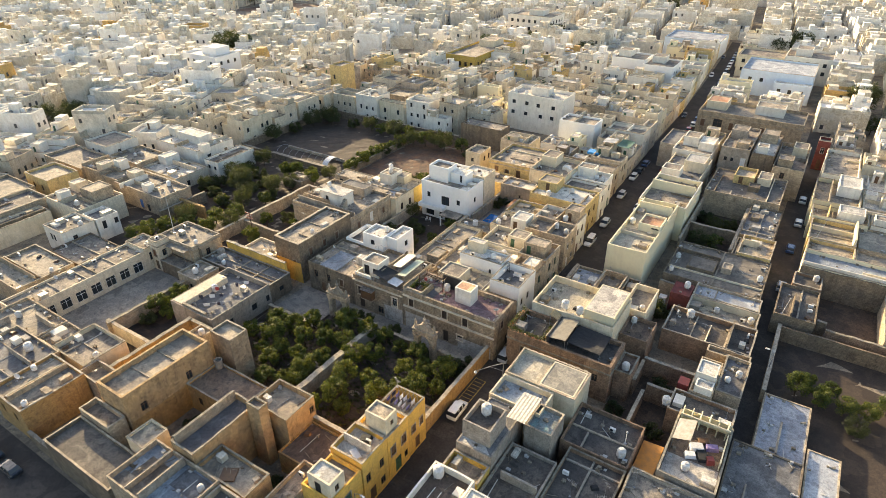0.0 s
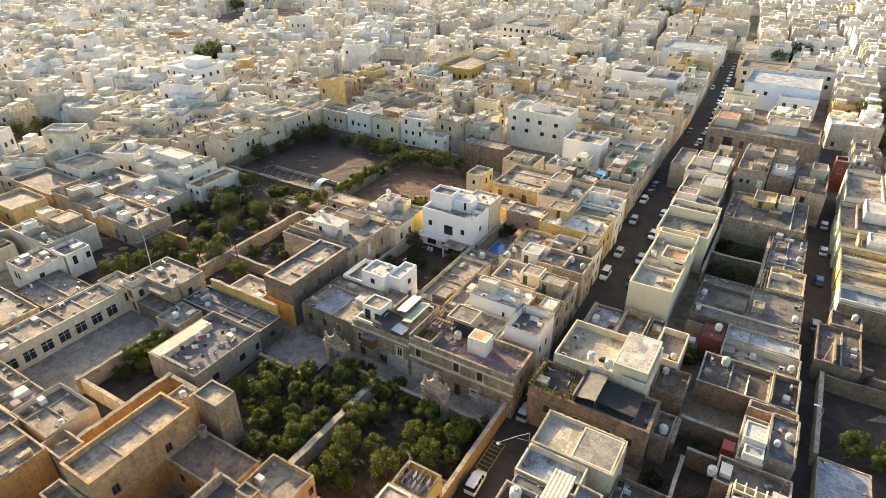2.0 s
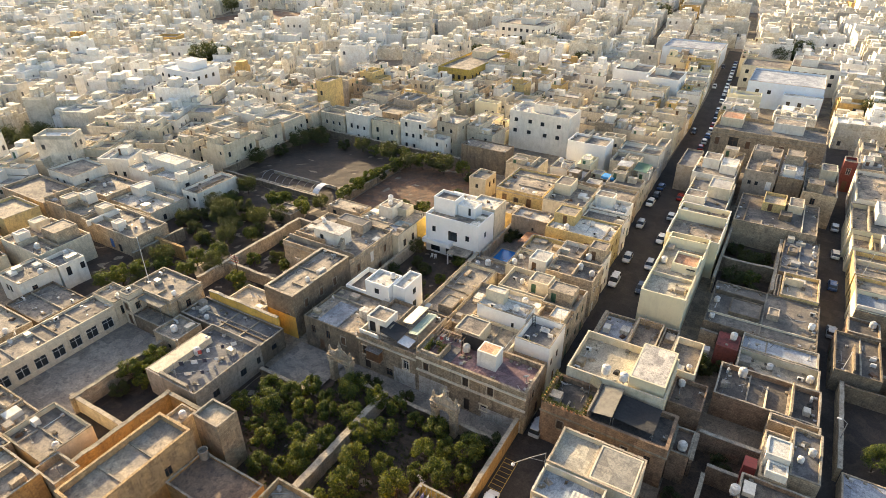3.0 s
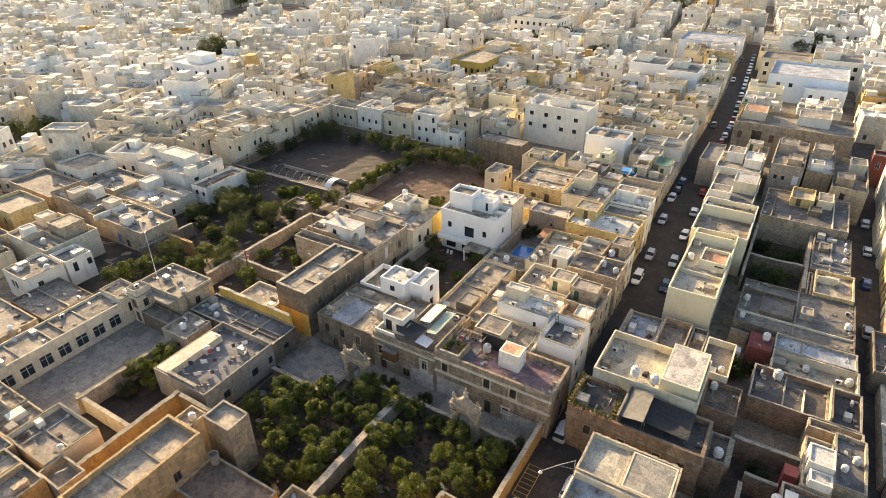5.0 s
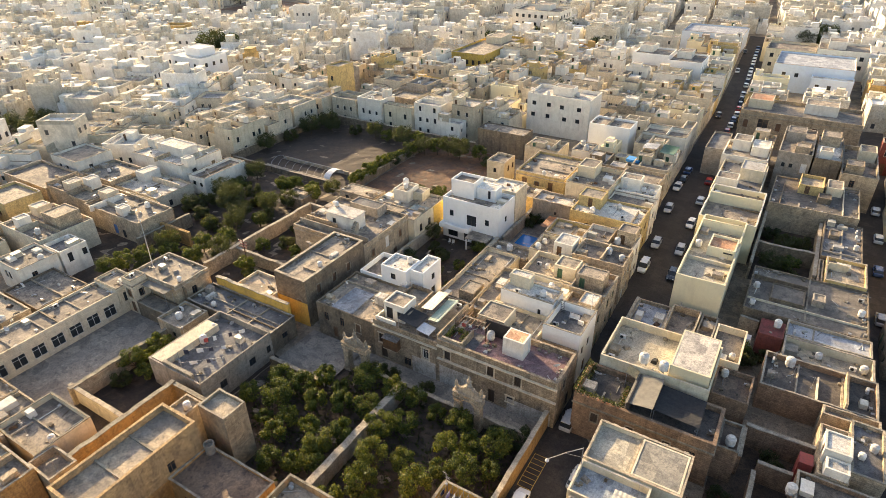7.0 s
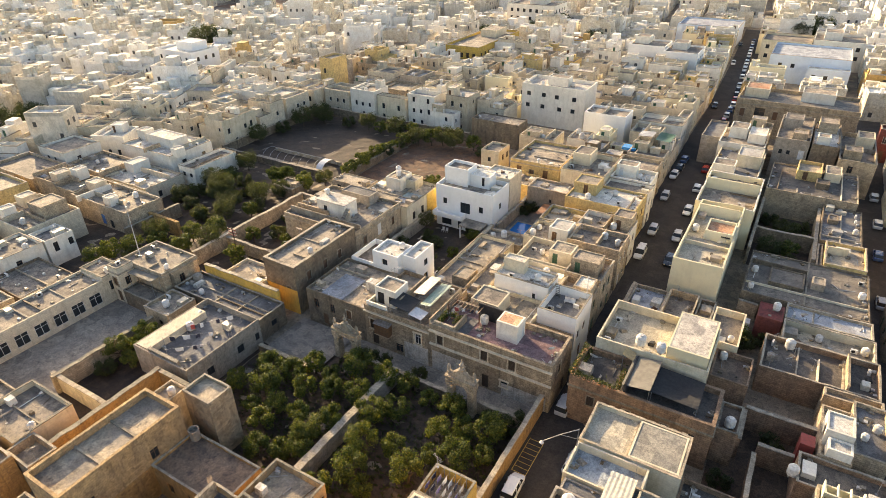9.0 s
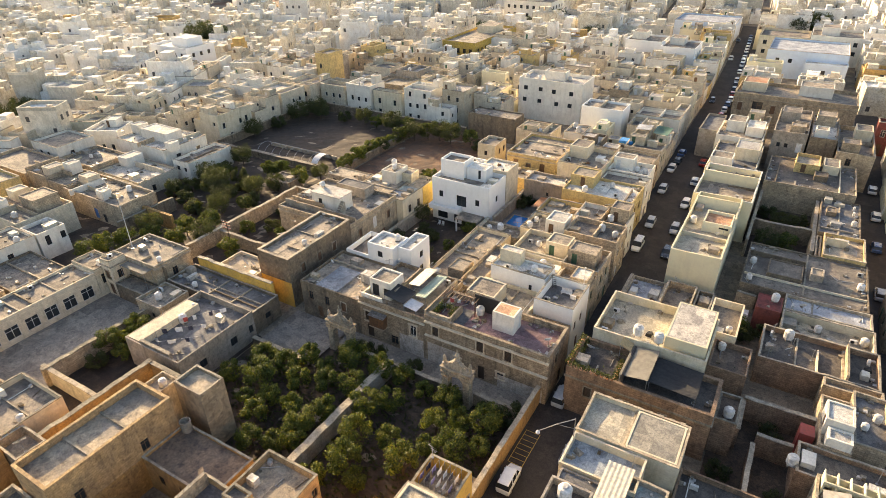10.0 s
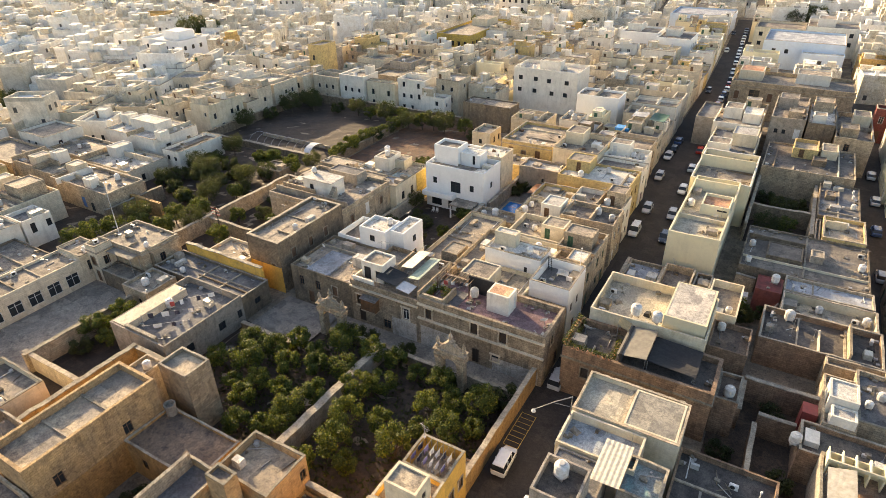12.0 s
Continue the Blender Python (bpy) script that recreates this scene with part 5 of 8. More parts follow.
portal(-46.6, -42.2, 48.1, 6.2, "weathered baroque limestone garden gate with broken scrolls")
portal(-26.9, -22.8, 47.4, 6.6, "baroque limestone garden gate with arch and finials")
garden_wall(-42.2, -26.9, 47.9, 48.4, 1.5, "old")
garden_wall(-22.8, -15.9, 47.9, 48.4, 2.0, "stone")
garden_wall(-57.0, -46.7, 42.4, 42.9, 1.5, "old")
garden_wall(-36, -35.1, 25, 47.8, 2.6, "grey_render", label="high pale rubble wall dividing the orchard")
garden_wall(-15.9, -15.4, 33.0, 52.5, 2.9, "amber", label="orange limestone orchard wall along the street")

# ---- houses behind the palazzo ----
w1 = house(-30, -21.2, 67, 71, 9.2, "white_clean", "whitewash", 0.35, label="white-painted house with a whitewashed roof", opens={"S": [W(6.3, 5.9, 0.5, 1.6, "w", "rubber")]})
room(w1, -29.49, -26.06, 69.15, 70.85, 8.85, 11.0, "cream", "whitewash")
tank(-23.53, 68.59, 8.85, 0.9); ac_unit(-27.37, 67.67, 8.85)
w2 = house(-20.9, -15.2, 62.3, 69.2, 8.9, "white_clean", "blue_grey", 1.5, label="white-walled roof terrace house by the street", opens={"E": [W(1.2, 4.4, 0.9, 1.5), W(3.6, 4.4, 0.9, 1.5), W(2.4, 0.2, 1.1, 2.3, "d")]})
e = thing("garden_bench", pose(-18.74, 67.06, 7.4), "white outdoor bench on the roof terrace", "bench")
s = Soup(); s.box(0, 1.6, 0, 0.5, 0.4, 0.46); part("seat", s, "plastic_white", e)
s = Soup(); s.box(0, 1.6, 0.5, 0.55, 0.46, 0.95); part("backrest", s, "plastic_white", e)
for k in (0.05, 1.45):
    s = Soup(); s.box(k, k + 0.1, 0.05, 0.5, 0, 0.4); part("leg", s, "plastic_white", e)
e = thing("step_ladder", pose(-20.31, 68.01, 7.4, 12, 0, 0), "dark wooden ladder leaning on a white wall", "ladder")
for k in (0, 0.5):
    s = Soup(); s.box(k, k + 0.06, 0, 0.06, 0, 2.6); part("rail", s, "rubber", e)
for k in range(6):
    s = Soup(); s.box(0.06, 0.5, 0.01, 0.05, 0.3 + 0.38 * k, 0.36 + 0.38 * k); part("rung", s, "rubber", e)
plants(-20.41, -16.97, 62.78, 63.19, 7.4, 120, "leaf", 9)
mast(-16.0, 68.9, 6.5, 11.6, "tall white mast on the street edge of a roof", 0.06)
random_house(-30.8, -21.3, 59.8, 66.8, 6.8, random.Random(131), "", "cream", "dusty")
random_house(-20.9, -15.3, 59.8, 62.1, 6.4, random.Random(132), "E", "stone", "screed", False)
random_house(-30.2, -21.3, 71.3, 77.0, 6.6, random.Random(133), "", "cream", "whitewash")
house(-34.2, -31.0, 63.6, 77.0, 6.4, "stone", "dusty", 0.7)
random_house(-21.0, -15.6, 69.5, 74.8, 7.2, random.Random(31), "E", "stone", "screed")
random_house(-21.6, -15.7, 75, 82, 7.6, random.Random(32), "E", "stone", "screed")
random_house(-31.0, -21.8, 77.2, 84.5, 6.8, random.Random(33), "", "cream", "dusty")
random_house(-24.8, -15.8, 84.7, 91, 7.8, random.Random(34), "E", "stone", "screed")
random_house(-33.0, -25.0, 84.7, 91.5, 6.5, random.Random(35), "", "cream", "screed")
random_house(-25.5, -16.2, 91.2, 97.6, 7.6, random.Random(36), "E", "white", "screed")
random_house(-33.0, -25.7, 91.8, 98.4, 6.6, random.Random(37), "", "ochre", "dusty")
y1 = house(-31.3, -17.5, 100.6, 109, 7.9, "ochre", "whitewash", 0.5, label="ochre-yellow house with a cluttered white roof", opens={"S": [W(3.0, 4.2), W(8.6, 4.4, 1.1, 1.9, "d"), W(12.0, 4.4)], "E": facade(8.4, 7.9, random.Random(2))})
room(y1, -30.93, -26.27, 104.3, 108.6, 7.4, 9.7, "ochre", "dusty", {"S": [W(2.0, 0.1, 0.9, 1.9, "d", "wood")]})
tank(-27.19, 102.1, 7.4); tank(-23.07, 106.3, 7.4, 0.9); ac_unit(-21.25, 102.8, 7.4)
cb = house(-36.2, -26.7, 110.7, 122.1, 9.0, "cream", "dusty", 1.0, label="tall cream house with a high parapet")
room(cb, -35.82, -31.93, 116.8, 121.7, 8.0, 10.6, "cream", "screed")
random_house(-26.5, -17.4, 109.3, 114.1, 7.6, random.Random(38), "E", "white", "screed")
random_house(-26.5, -18.2, 114.2, 120.6, 8.0, random.Random(39), "E", "white", "whitewash")
ol = house(-50, -38.1, 115.3, 129.1, 7.0, "ochre", "screed", 0.6, label="long ochre house with a moulded cornice and balcony", band=6.2, opens={"S": [W(1.6, 3.2, 1.2, 2.4, "d", "wood"), W(4.8, 3.4, 1.0, 1.7, "s", "wood"), W(8.0, 3.2, 1.2, 2.4, "d"), W(11, 3.4, 1.0, 1.7, "s")]})
house(-41.4, -32.3, 105.6, 110.5, 5.8, "grey_render", "whitewash", 0.5, opens={"S": [W(5.0, 3.0, 0.5, 0.8, "w", "rubber")]})
house(-47.0, -41.6, 107.2, 113.5, 5.0, "ochre", "dusty", 0.5, opens={"S": [W(2, 2.2, 0.9, 1.5)]})
house(-59.7, -55, 119.3, 125.4, 6.0, "cream", "dusty", 0.5, label="small cream house at the field's edge", opens={"S": [W(1.8, 3.3, 0.8, 1.1, "w", "rubber")], "E": [W(2, 3.2), W(4.4, 3.2)]})
random_house(-55.2, -46, 131.5, 139, 6.6, random.Random(41), "", "stone", "dusty")
wc = house(-42.6, -38.0, 131.5, 137.8, 8.0, "white", "screed", 0.4)
tank(-39.5, 133, 7.6, 1.2); tank(-41.3, 136, 7.6, 1.1)
random_house(-37.4, -28.0, 122.4, 128.5, 7.0, random.Random(42), "", "stone", "screed")
random_house(-27.6, -18.9, 121, 128, 7.6, random.Random(43), "E", "stone", "screed")
random_house(-37.6, -28.0, 129, 137, 6.8, random.Random(44), "", "old", "dusty")
random_house(-27.6, -19.2, 128.4, 136, 7.4, random.Random(45), "E", "stone", "screed")
box_thing("pool_tub", -29.6, -26.4, 133.0, 135.6, 6.9, 7.5, "pool_tile", "blue plastic paddling pool on a roof", "pool")
house(-43.8, -33, 147, 154, 10.0, "white_clean", "screed", 0.6, label="tall white block with a blank side wall", cope=False)
random_house(-37.6, -28, 138, 145, 7.4, random.Random(46), "", "stone", "screed")
random_house(-27.6, -19.4, 136.4, 143.4, 8.0, random.Random(47), "E", "stone", "dusty")
random_house(-30.8, -19.6, 144, 151, 7.8, random.Random(48), "E", "stone", "screed")
random_house(-30.8, -19.8, 151.4, 159, 8.4, random.Random(49), "E", "white", "screed")
random_house(-43, -31.2, 154.3, 160.5, 9.4, random.Random(50), "E", "stone", "screed")
random_house(-31, -20.0, 159.4, 167, 8.0, random.Random(51), "E", "stone", "screed")
# rubble-walled ruin at the field
house(-71.9, -58, 137.1, 142.9, 6.8, "old", "screed", 0.3, label="roughly built rubble stone building by the field", cope=False)
fa = house(-66.8, -47.7, 158.5, 168.7, 12.0, "white", "pale_screed", 0.9, label="tall white three-storey block with square windows", opens={"S": [W(1.6, 8.6, 1.2, 1.2, "w", "rubber"), W(6.2, 8.6, 1.2, 1.2, "w", "rubber"), W(10.2, 8.4, 1.2, 1.2, "w", "rubber"), W(15.4, 8.4, 1.2, 1.2, "w", "rubber"), W(1.4, 5.2, 1.2, 1.2, "w", "rubber"), W(6.0, 5.2, 1.2, 1.2, "w", "rubber"), W(11.2, 5.0, 1.2, 1.2, "w", "rubber"), W(15.2, 5.0, 1.2, 1.2, "w", "rubber")]})
tank(-64.72, 159.74, 11.1, 1.2); tank(-61.61, 161.28, 11.1); tank(-53.31, 163.75, 11.1)
room(fa, -60.57, -54.34, 162.52, 166.23, 11.1, 13.6, "white", "screed")

# ---- white block by the garden ----
house(-55, -50.35, 63, 69.9, 6.9, "white_clean", "screed", 0.9, label="low white-rendered wing with a walled roof", cope=False)
house(-50.3, -45.3, 62.9, 67.3, 9.5, "white_clean", "whitewash", 0.35, label="plain white-rendered block with a small window", cope=False, opens={"S": [W(1.9, 7.3, 1.0, 1.1, "w", "rubber")]})
house(-45.25, -42.7, 64.1, 69.7, 9.4, "white_clean", "whitewash", 0.35, label="plain white-rendered block beside the garden", cope=False, opens={"E": [W(2.6, 6.6, 1.0, 1.2, "w", "rubber"), W(2.4, 3.8, 1.1, 1.4, "w", "rubber")]})
tank(-46.5, 66.1, 9.15, 0.9)

# ---- the white modern house and its garden ----
wh = house(-55.2, -42.4, 91, 98.4, 9.2, "white_clean", "screed", 0.9, label="white modern three-storey house with dark windows", cope=False, opens={"S": [W(1.6, 5.2, 0.9, 1.3, "w", "rubber"), W(5.6, 4.0, 2.2, 2.3, "w", "rubber"), W(9.8, 4.9, 0.9, 1.3, "w", "rubber"), W(1.2, 0.5, 2.3, 2.1, "w", "rubber"), W(5.0, 0.2, 0.9, 2.2, "d", "rubber"), W(7.0, 0.7, 1.8, 1.6, "w", "rubber")], "E": [W(3.0, 5.0, 0.9, 1.3, "w", "rubber")]})
room(wh, -54.9, -49.6, 94.0, 98.1, 8.3, 12.0, "white_clean", "screed", {}, 0.6)
room(wh, -49.5, -45.2, 95.0, 98.1, 8.3, 10.9, "white_clean", "whitewash", {"S": [W(2.6, 0.5, 0.6, 1.8, "w", "rubber")]}, 0.1)
s = Soup(); s.box(-6.3, 0.4, -5.5, -3.703, 3.0, 3.25); s.box(-6.3, 0.4, -5.5, -5.36, 3.25, 3.95); s.box(-6.3, -6.16, -5.36, -3.703, 3.25, 3.95); s.box(0.26, 0.4, -5.36, -3.703, 3.25, 3.95)
part("terrace", s, "white_clean", wh)
s = Soup(); s.box(0.6, 5.4, -6.9, -3.703, 2.75, 3.0); part("porch_roof", s, "screed", wh)
for k in (0.7, 5.05):
    s = Soup(); s.box(k, k + 0.25, -6.8, -6.55, 0, 2.747); part("column", s, "white_clean", wh)
house(-55.1, -48.7, 98.5, 103.4, 9.4, "white_clean", "whitewash", 0.5, label="white rear wing of the modern house", cope=False)
house(-48.6, -42.3, 98.5, 104.2, 9.8, "pale_stone", "whitewash", 0.4, label="pale stone rear house with a white roof", cope=False)
for k in range(2):
    e = thing("garden_chair", pose(-52.3 + 0.9 * k, 88.6, 0.05, 0, 0, 20 * k), "white plastic garden chair behind the house", "chair", "garden chairs")
    s = Soup(); s.box(-0.25, 0.25, -0.25, 0.25, 0.4, 0.46); part("seat", s, "plastic_white", e)
    s = Soup(); s.box(-0.25, 0.25, 0.22, 0.27, 0.47, 0.95); part("backrest", s, "plastic_white", e)
    for a in (-0.22, 0.17):
        for b in (-0.22, 0.16):
            s = Soup(); s.box(a, a + 0.05, b, b + 0.05, 0, 0.4); part("leg", s, "plastic_white", e)
garden_wall(-42.6, -42.0, 69.9, 91.0, 3.0, "stone")
garden_wall(-57.1, -56.6, 70.2, 91.0, 2.6, "grey_render")
for x, y, k, q in ((-48, 76, 3, 1.2), (-45, 80, 1, 0.8), (-50, 82, 3, 1), (-55, 78, 3, 1.1), (-44.2, 86.8, 0, 0.8), (-46, 89, 3, 0.9), (-56, 88, 4, 0.7), (-53, 84, 3, 0.9), (-43.6, 74, 3, 0.8)):
    shrub(x, y, k, q)
# pool yard
sheet("pool_terrace", -41.9, -32.6, 92.0, 106.5, 0.35, "court_paving", "pale paved terrace round the pool", "terrace")
e = thing("swimming_pool", pose(-38.2, 96.5, 0.36), "blue rectangular swimming pool in a walled yard", "pool")
s = Soup(); s.box(-2.2, 2.2, -2.6, 2.6, 0, 0.06); part("water", s, "pool_water", e)
s = Soup()
for q in ((-2.6, 2.6, -3.0, -2.6), (-2.6, 2.6, 2.6, 3.0), (-2.6, -2.2, -2.6, 2.6), (2.2, 2.6, -2.6, 2.6)):
    s.box(*q, 0, 0.12)
part("rim", s, "coping", e)
canopy(-37.2, -33.2, 100.0, 105.0, 0.36, 2.8, 0.4, "terracotta", "rust-coloured canopy beside the pool", sag=0.2)
garden_wall(-42.0, -33.2, 91.4, 91.9, 2.0, "stone")
garden_wall(-42.0, -41.5, 92, 106.6, 2.8, "grey_render")
for x, y in ((-40.8, 104.5), (-39.4, 105.3), (-40.5, 102.8)):
    shrub(x, y, 3, 0.9, 0.35)
# long pale terrace beside the garden
te = house(-41.2, -34.4, 66.5, 84.0, 4.8, "cream", "dusty", 0.7, label="long low cream wing with a flat terrace roof", kerbs=[("y", 75)])
room(te, -37.6, -34.8, 66.9, 70.5, 4.1, 6.4, "stone", "dusty")
house(-41.2, -33.2, 84.2, 88.0, 4.2, "stone", "screed", 0.5, kerbs=[("x", -37)])
tank(-37.6, 86.4, 3.7, 1.1); tank(-39.3, 85.2, 3.7, 0.9)

# ---- range west of the garden ----
bw = house(-65, -58.3, 52.9, 68.4, 9.0, "old", "screed", 0.5, label="tall blackened limestone building with a patched roof", t=0.45, opens={"S": [W(4.6, 3.5, 0.9, 1.5, "s", "wood")], "E": [W(2.6, 5.2, 0.9, 1.6, "s"), W(6.6, 5.2, 0.9, 1.6, "s"), W(10.4, 5.2, 0.9, 1.6, "s")]}, kerbs=[("y", 61.46)])
s = Soup(); s.box(-63.73, -61.56, 54.06, 61.46, 8.51, 8.54); single("roof_patch", s, "dusty", "brown screed patch on a flat roof", "roof patch")
s = Soup(); s.box(-3.25, 3.36, -7.83, -7.753, 0, 4.6, jit=0.02); part("lower_render", s, "sunny_ochre", bw, "ochre-yellow painted lower wall")
bw2 = house(-75.8, -58.6, 68.7, 83.0, 7.6, "stone", "screed", 0.6, label="limestone house with a white roof room and stair", opens={"E": [W(2.2, 4.0, 0.9, 1.6, "s"), W(6.6, 3.8, 1.2, 2.4, "d", "frame_white"), W(11, 4.0, 0.9, 1.6, "s"), W(4, 0.5, 1, 1.5), W(9, 0.2, 1.1, 2.3, "d")]}, band=6.6, kerbs=[("x", -65.98)])
rb = room(bw2, -70.6, -63.9, 72.6, 76.2, 7.0, 9.9, "white", "whitewash", {"S": [W(1.5, 0.1, 0.9, 1.9, "d", "rubber")]}, over=0.15)
s = Soup()
for k in range(9):
    s.box(-63.85, -63.0, 70.2 + 0.32 * k, 70.52 + 0.32 * k, 7.0, 7.25 + 0.26 * k)
o = bw2.matrix_basis.translation
s.v = [(x - o.x, y - o.y, z - o.z) for x, y, z in s.v]
part("stair", s, "coping", bw2)
partition(bw2, -75.39, -67.54, 72.15, 72.36, 7.0, 8.2, "stone")
tank(-69.88, 75.16, 10.06, 0.8); dish(-74.97, 73.47, 7.0); tank(-74.42, 79.63, 7.0, 0.9)
room(bw2, -70.43, -63.55, 79.63, 82.67, 7.0, 9.0, "grey_render", "blue_grey")
bw3 = house(-69.4, -57.2, 83.1, 95.3, 6.6, "cream", "dusty", 0.5, label="cream house with roof rooms and a yellow end", opens={"E": [W(2.0, 3.0, 1.0, 1.7, "w"), W(5.2, 3.0, 1.0, 1.7, "w"), W(8.4, 3.0, 1.0, 1.7), W(12, 2.8, 1.0, 2.0, "d"), W(16, 3.0, 1.0, 1.6)]}, kerbs=[("y", 87.54), ("x", -61.96)])
s = Soup(); s.box(6.103, 6.16, 1.2, 6.05, 0.2, 6.5); part("end_render", s, "yellow_paint", bw3, "bright yellow painted end wall")
room(bw3, -66.7, -63.2, 89.6, 94.2, 6.1, 8.8, "white", "screed")
tank(-65.68, 92.94, 8.65, 1.1); tank(-64.48, 91.13, 8.65, 0.9)
room(bw3, -64.64, -60.92, 91.85, 94.93, 6.1, 8.0, "cream", "screed")
house(-84.6, -74.7, 92.6, 97.2, 3.2, "stone", "dusty", 0.2, label="low stone farm shed beside the field", opens={"S": [W(1.5, 1.2, 1.1, 1.1, "w", "rubber"), W(6.5, 1.0, 0.9, 1.3, "w", "rubber")]})
house(-95, -89.0, 84.2, 88.8, 2.9, "old", "screed", 0.2, label="ruined stone shed in the garden", opens={"S": [W(2, 0.2, 1.0, 1.8, "o")]})
garden_wall(-86.3, -85.7, 54.5, 84, 3.0, "stone")
garden_wall(-86.3, -76, 84.1, 84.6, 2.8, "stone")
garden_wall(-85.6, -64.4, 62.0, 62.5, 2.6, "stone")
garden_wall(-86.4, -85.9, 100.4, 136, 1.8, "old")
garden_wall(-126, -92.4, 97.4, 97.9, 1.6, "old")
garden_wall(-126.5, -126, 97, 136.8, 2.4, "old")
garden_wall(-126, -72.2, 136.2, 136.8, 2.6, "old")
# dark roofs, yellow wall, small terrace
house(-73.4, -65.2, 51.2, 56.4, 4.6, "cream", "dusty", 0.5, label="small sunlit roof terrace behind the yellow wall")
dish(-69.4, 53.4, 4.1, 150, 0.7); dish(-68.2, 53.8, 4.1, 150, 0.7)
garden_wall(-76.9, -59.9, 50.15, 50.65, 5.6, "sunny_ochre", label="ochre-yellow plastered wall above dark roofs")
dk = house(-77.8, -58.6, 44.4, 50, 4.0, "old", "blue_grey", 0.5, label="dark flat-roofed range with low divided roofs", kerbs=[("x", -69.05), ("x", -64.06), ("y", 47.31)], opens={"E": [W(2.5, 1.4, 1.1, 1.0, "w", "rubber")]})
house(-77.6, -72.0, 38.4, 43.8, 3.9, "stone", "screed", 0.4, opens={"S": [W(3.2, 1.6, 0.8, 0.9, "w", "rubber")]})
la = house(-69.1, -57.9, 30.9, 44.1, 5.0, "grey_render", "blue_grey", 1.1, label="grey flat-roofed house with washing on the roof", opens={"E": [W(3.0, 1.6, 1.2, 1.3, "w", "rubber"), W(8.5, 1.6, 1.2, 1.3, "w", "rubber"), W(12.0, 1.6, 0.8, 1.3, "w", "rubber")]})
partition(la, -68.76, -66.3, 31.25, 41.4, 3.9, 5.06, "pale_stone")
partition(la, -66.25, -60.08, 31.24, 31.68, 3.9, 5.3, "coping")
tank(-65.87, 38.08, 3.9, 1.1); tank(-67.01, 40.99, 3.9, 0.9)
clothes_line(-66.06, 33.62, -59.23, 39.44, 3.9, [(0.1, 0.7, 0.8, "cloth_dark"), (0.3, 1.0, 0.8, "cloth_white"), (0.5, 0.6, 0.7, "cloth_dark"), (0.7, 0.6, 0.6, "cloth_white")])
clothes_line(-65.3, 37.01, -60.75, 43.13, 3.9, [(0.08, 0.6, 0.8, "cloth_red"), (0.25, 0.5, 0.8, "cloth_white"), (0.55, 0.5, 0.8, "cloth_dark"), (0.75, 0.9, 0.7, "cloth_white")])
clothes_line(-63.41, 32.16, -59.04, 36.14, 3.9, [(0.2, 1.1, 0.6, "cloth_white"), (0.6, 0.5, 0.7, "cloth_dark")])
mast(-67.96, 36.53, 3.9, 7.0, "thin metal pole on the washing roof", 0.03)
box_thing("satellite_box", -62.08, -60.75, 40.61, 41.58, 3.9, 4.9, "corrugated", "grey metal box on the washing roof", "box")
# courtyard building with the flagpole
fb = house(-89.4, -78.8, 43.4, 50.4, 6.6, "stone", "dusty", 0.35, label="limestone corner block with a flat sandy roof and flagpole", opens={"S": [W(0.8, 3.6, 1.1, 1.7, "w", "frame_white"), W(4.0, 3.2, 7.0, 2.6, "o")], "E": [W(3, 3.4)]}, band=6.0)
s = Soup(); s.box(-1.9, 6.0, -4.0, -3.7, 3.0, 3.2); s.box(-1.9, 6.0, -2.2, -2.0, 3.2, 5.9); part("loggia_back", s, "old", fb)
canopy(-85.6, -79.4, 41.6, 43.2, 3.0, 5.9, 0.2, "old_sheet", "grey metal lattice awning over the loggia", ribs=True)
house(-88.9, -86.2, 40.4, 43.3, 7.0, "pale_stone", "dusty", 0.3, label="narrow limestone pavilion front with pilasters", band=5.8, opens={"S": [W(0.8, 3.4, 1.1, 1.6, "s"), W(0.8, 0.2, 1.1, 2.2, "d")], "E": [W(0.9, 3.4, 1.0, 1.5)]})
house(-86.1, -78.6, 40.3, 43.2, 3.0, "old", "screed", 0.2)
mast(-87.81, 45.84, 6.25, 15.6, "tall white flagpole on the corner roof", 0.09, (0.15, 0.1))
house(-95.3, -89.0, 39.05, 43.3, 5.2, "pale_stone", "screed", 0.4, label="end bay of the courtyard wing", opens={"E": [W(0.9, 2.2, 1.5, 1.8)]})
cw = house(-95.3, -89, 14.2, 39, 4.8, "pale_stone", "screed", 0.45, label="courtyard wing with a row of large dark windows", opens={"E": win_row(24.8, 0.9, 8, 2.0, 2.1, "w", "frame_white")}, kerbs=[("y", 22.2), ("y", 27.2), ("y", 33.2)])
garden_wall(-75.6, -75.0, 22.0, 38.0, 3.0, "stone", label="limestone wall along the courtyard edge")
for x, y, k, q in ((-73.8, 35.5, 0, 1.1), (-72.4, 33.0, 1, 1.0), (-74.0, 31.0, 0, 1.05), (-71.2, 36.2, 1, 0.9), (-73, 28, 3, 1), (-70.8, 30.5, 1, 0.9)):
    shrub(x, y, k, q, label="bushy green tree beside the courtyard wall")
garden_wall(-62.4, -61.8, 14.9, 29.8, 4.6, "amber", label="tall amber limestone wall above a dark yard")
garden_wall(-61.7, -55.2, 29.3, 29.8, 4.6, "amber", label="tall amber limestone wall above a dark yard")
garden_wall(-76.4, -62.5, 22.5, 23.0, 3.0, "pale_stone", label="pale limestone yard wall")

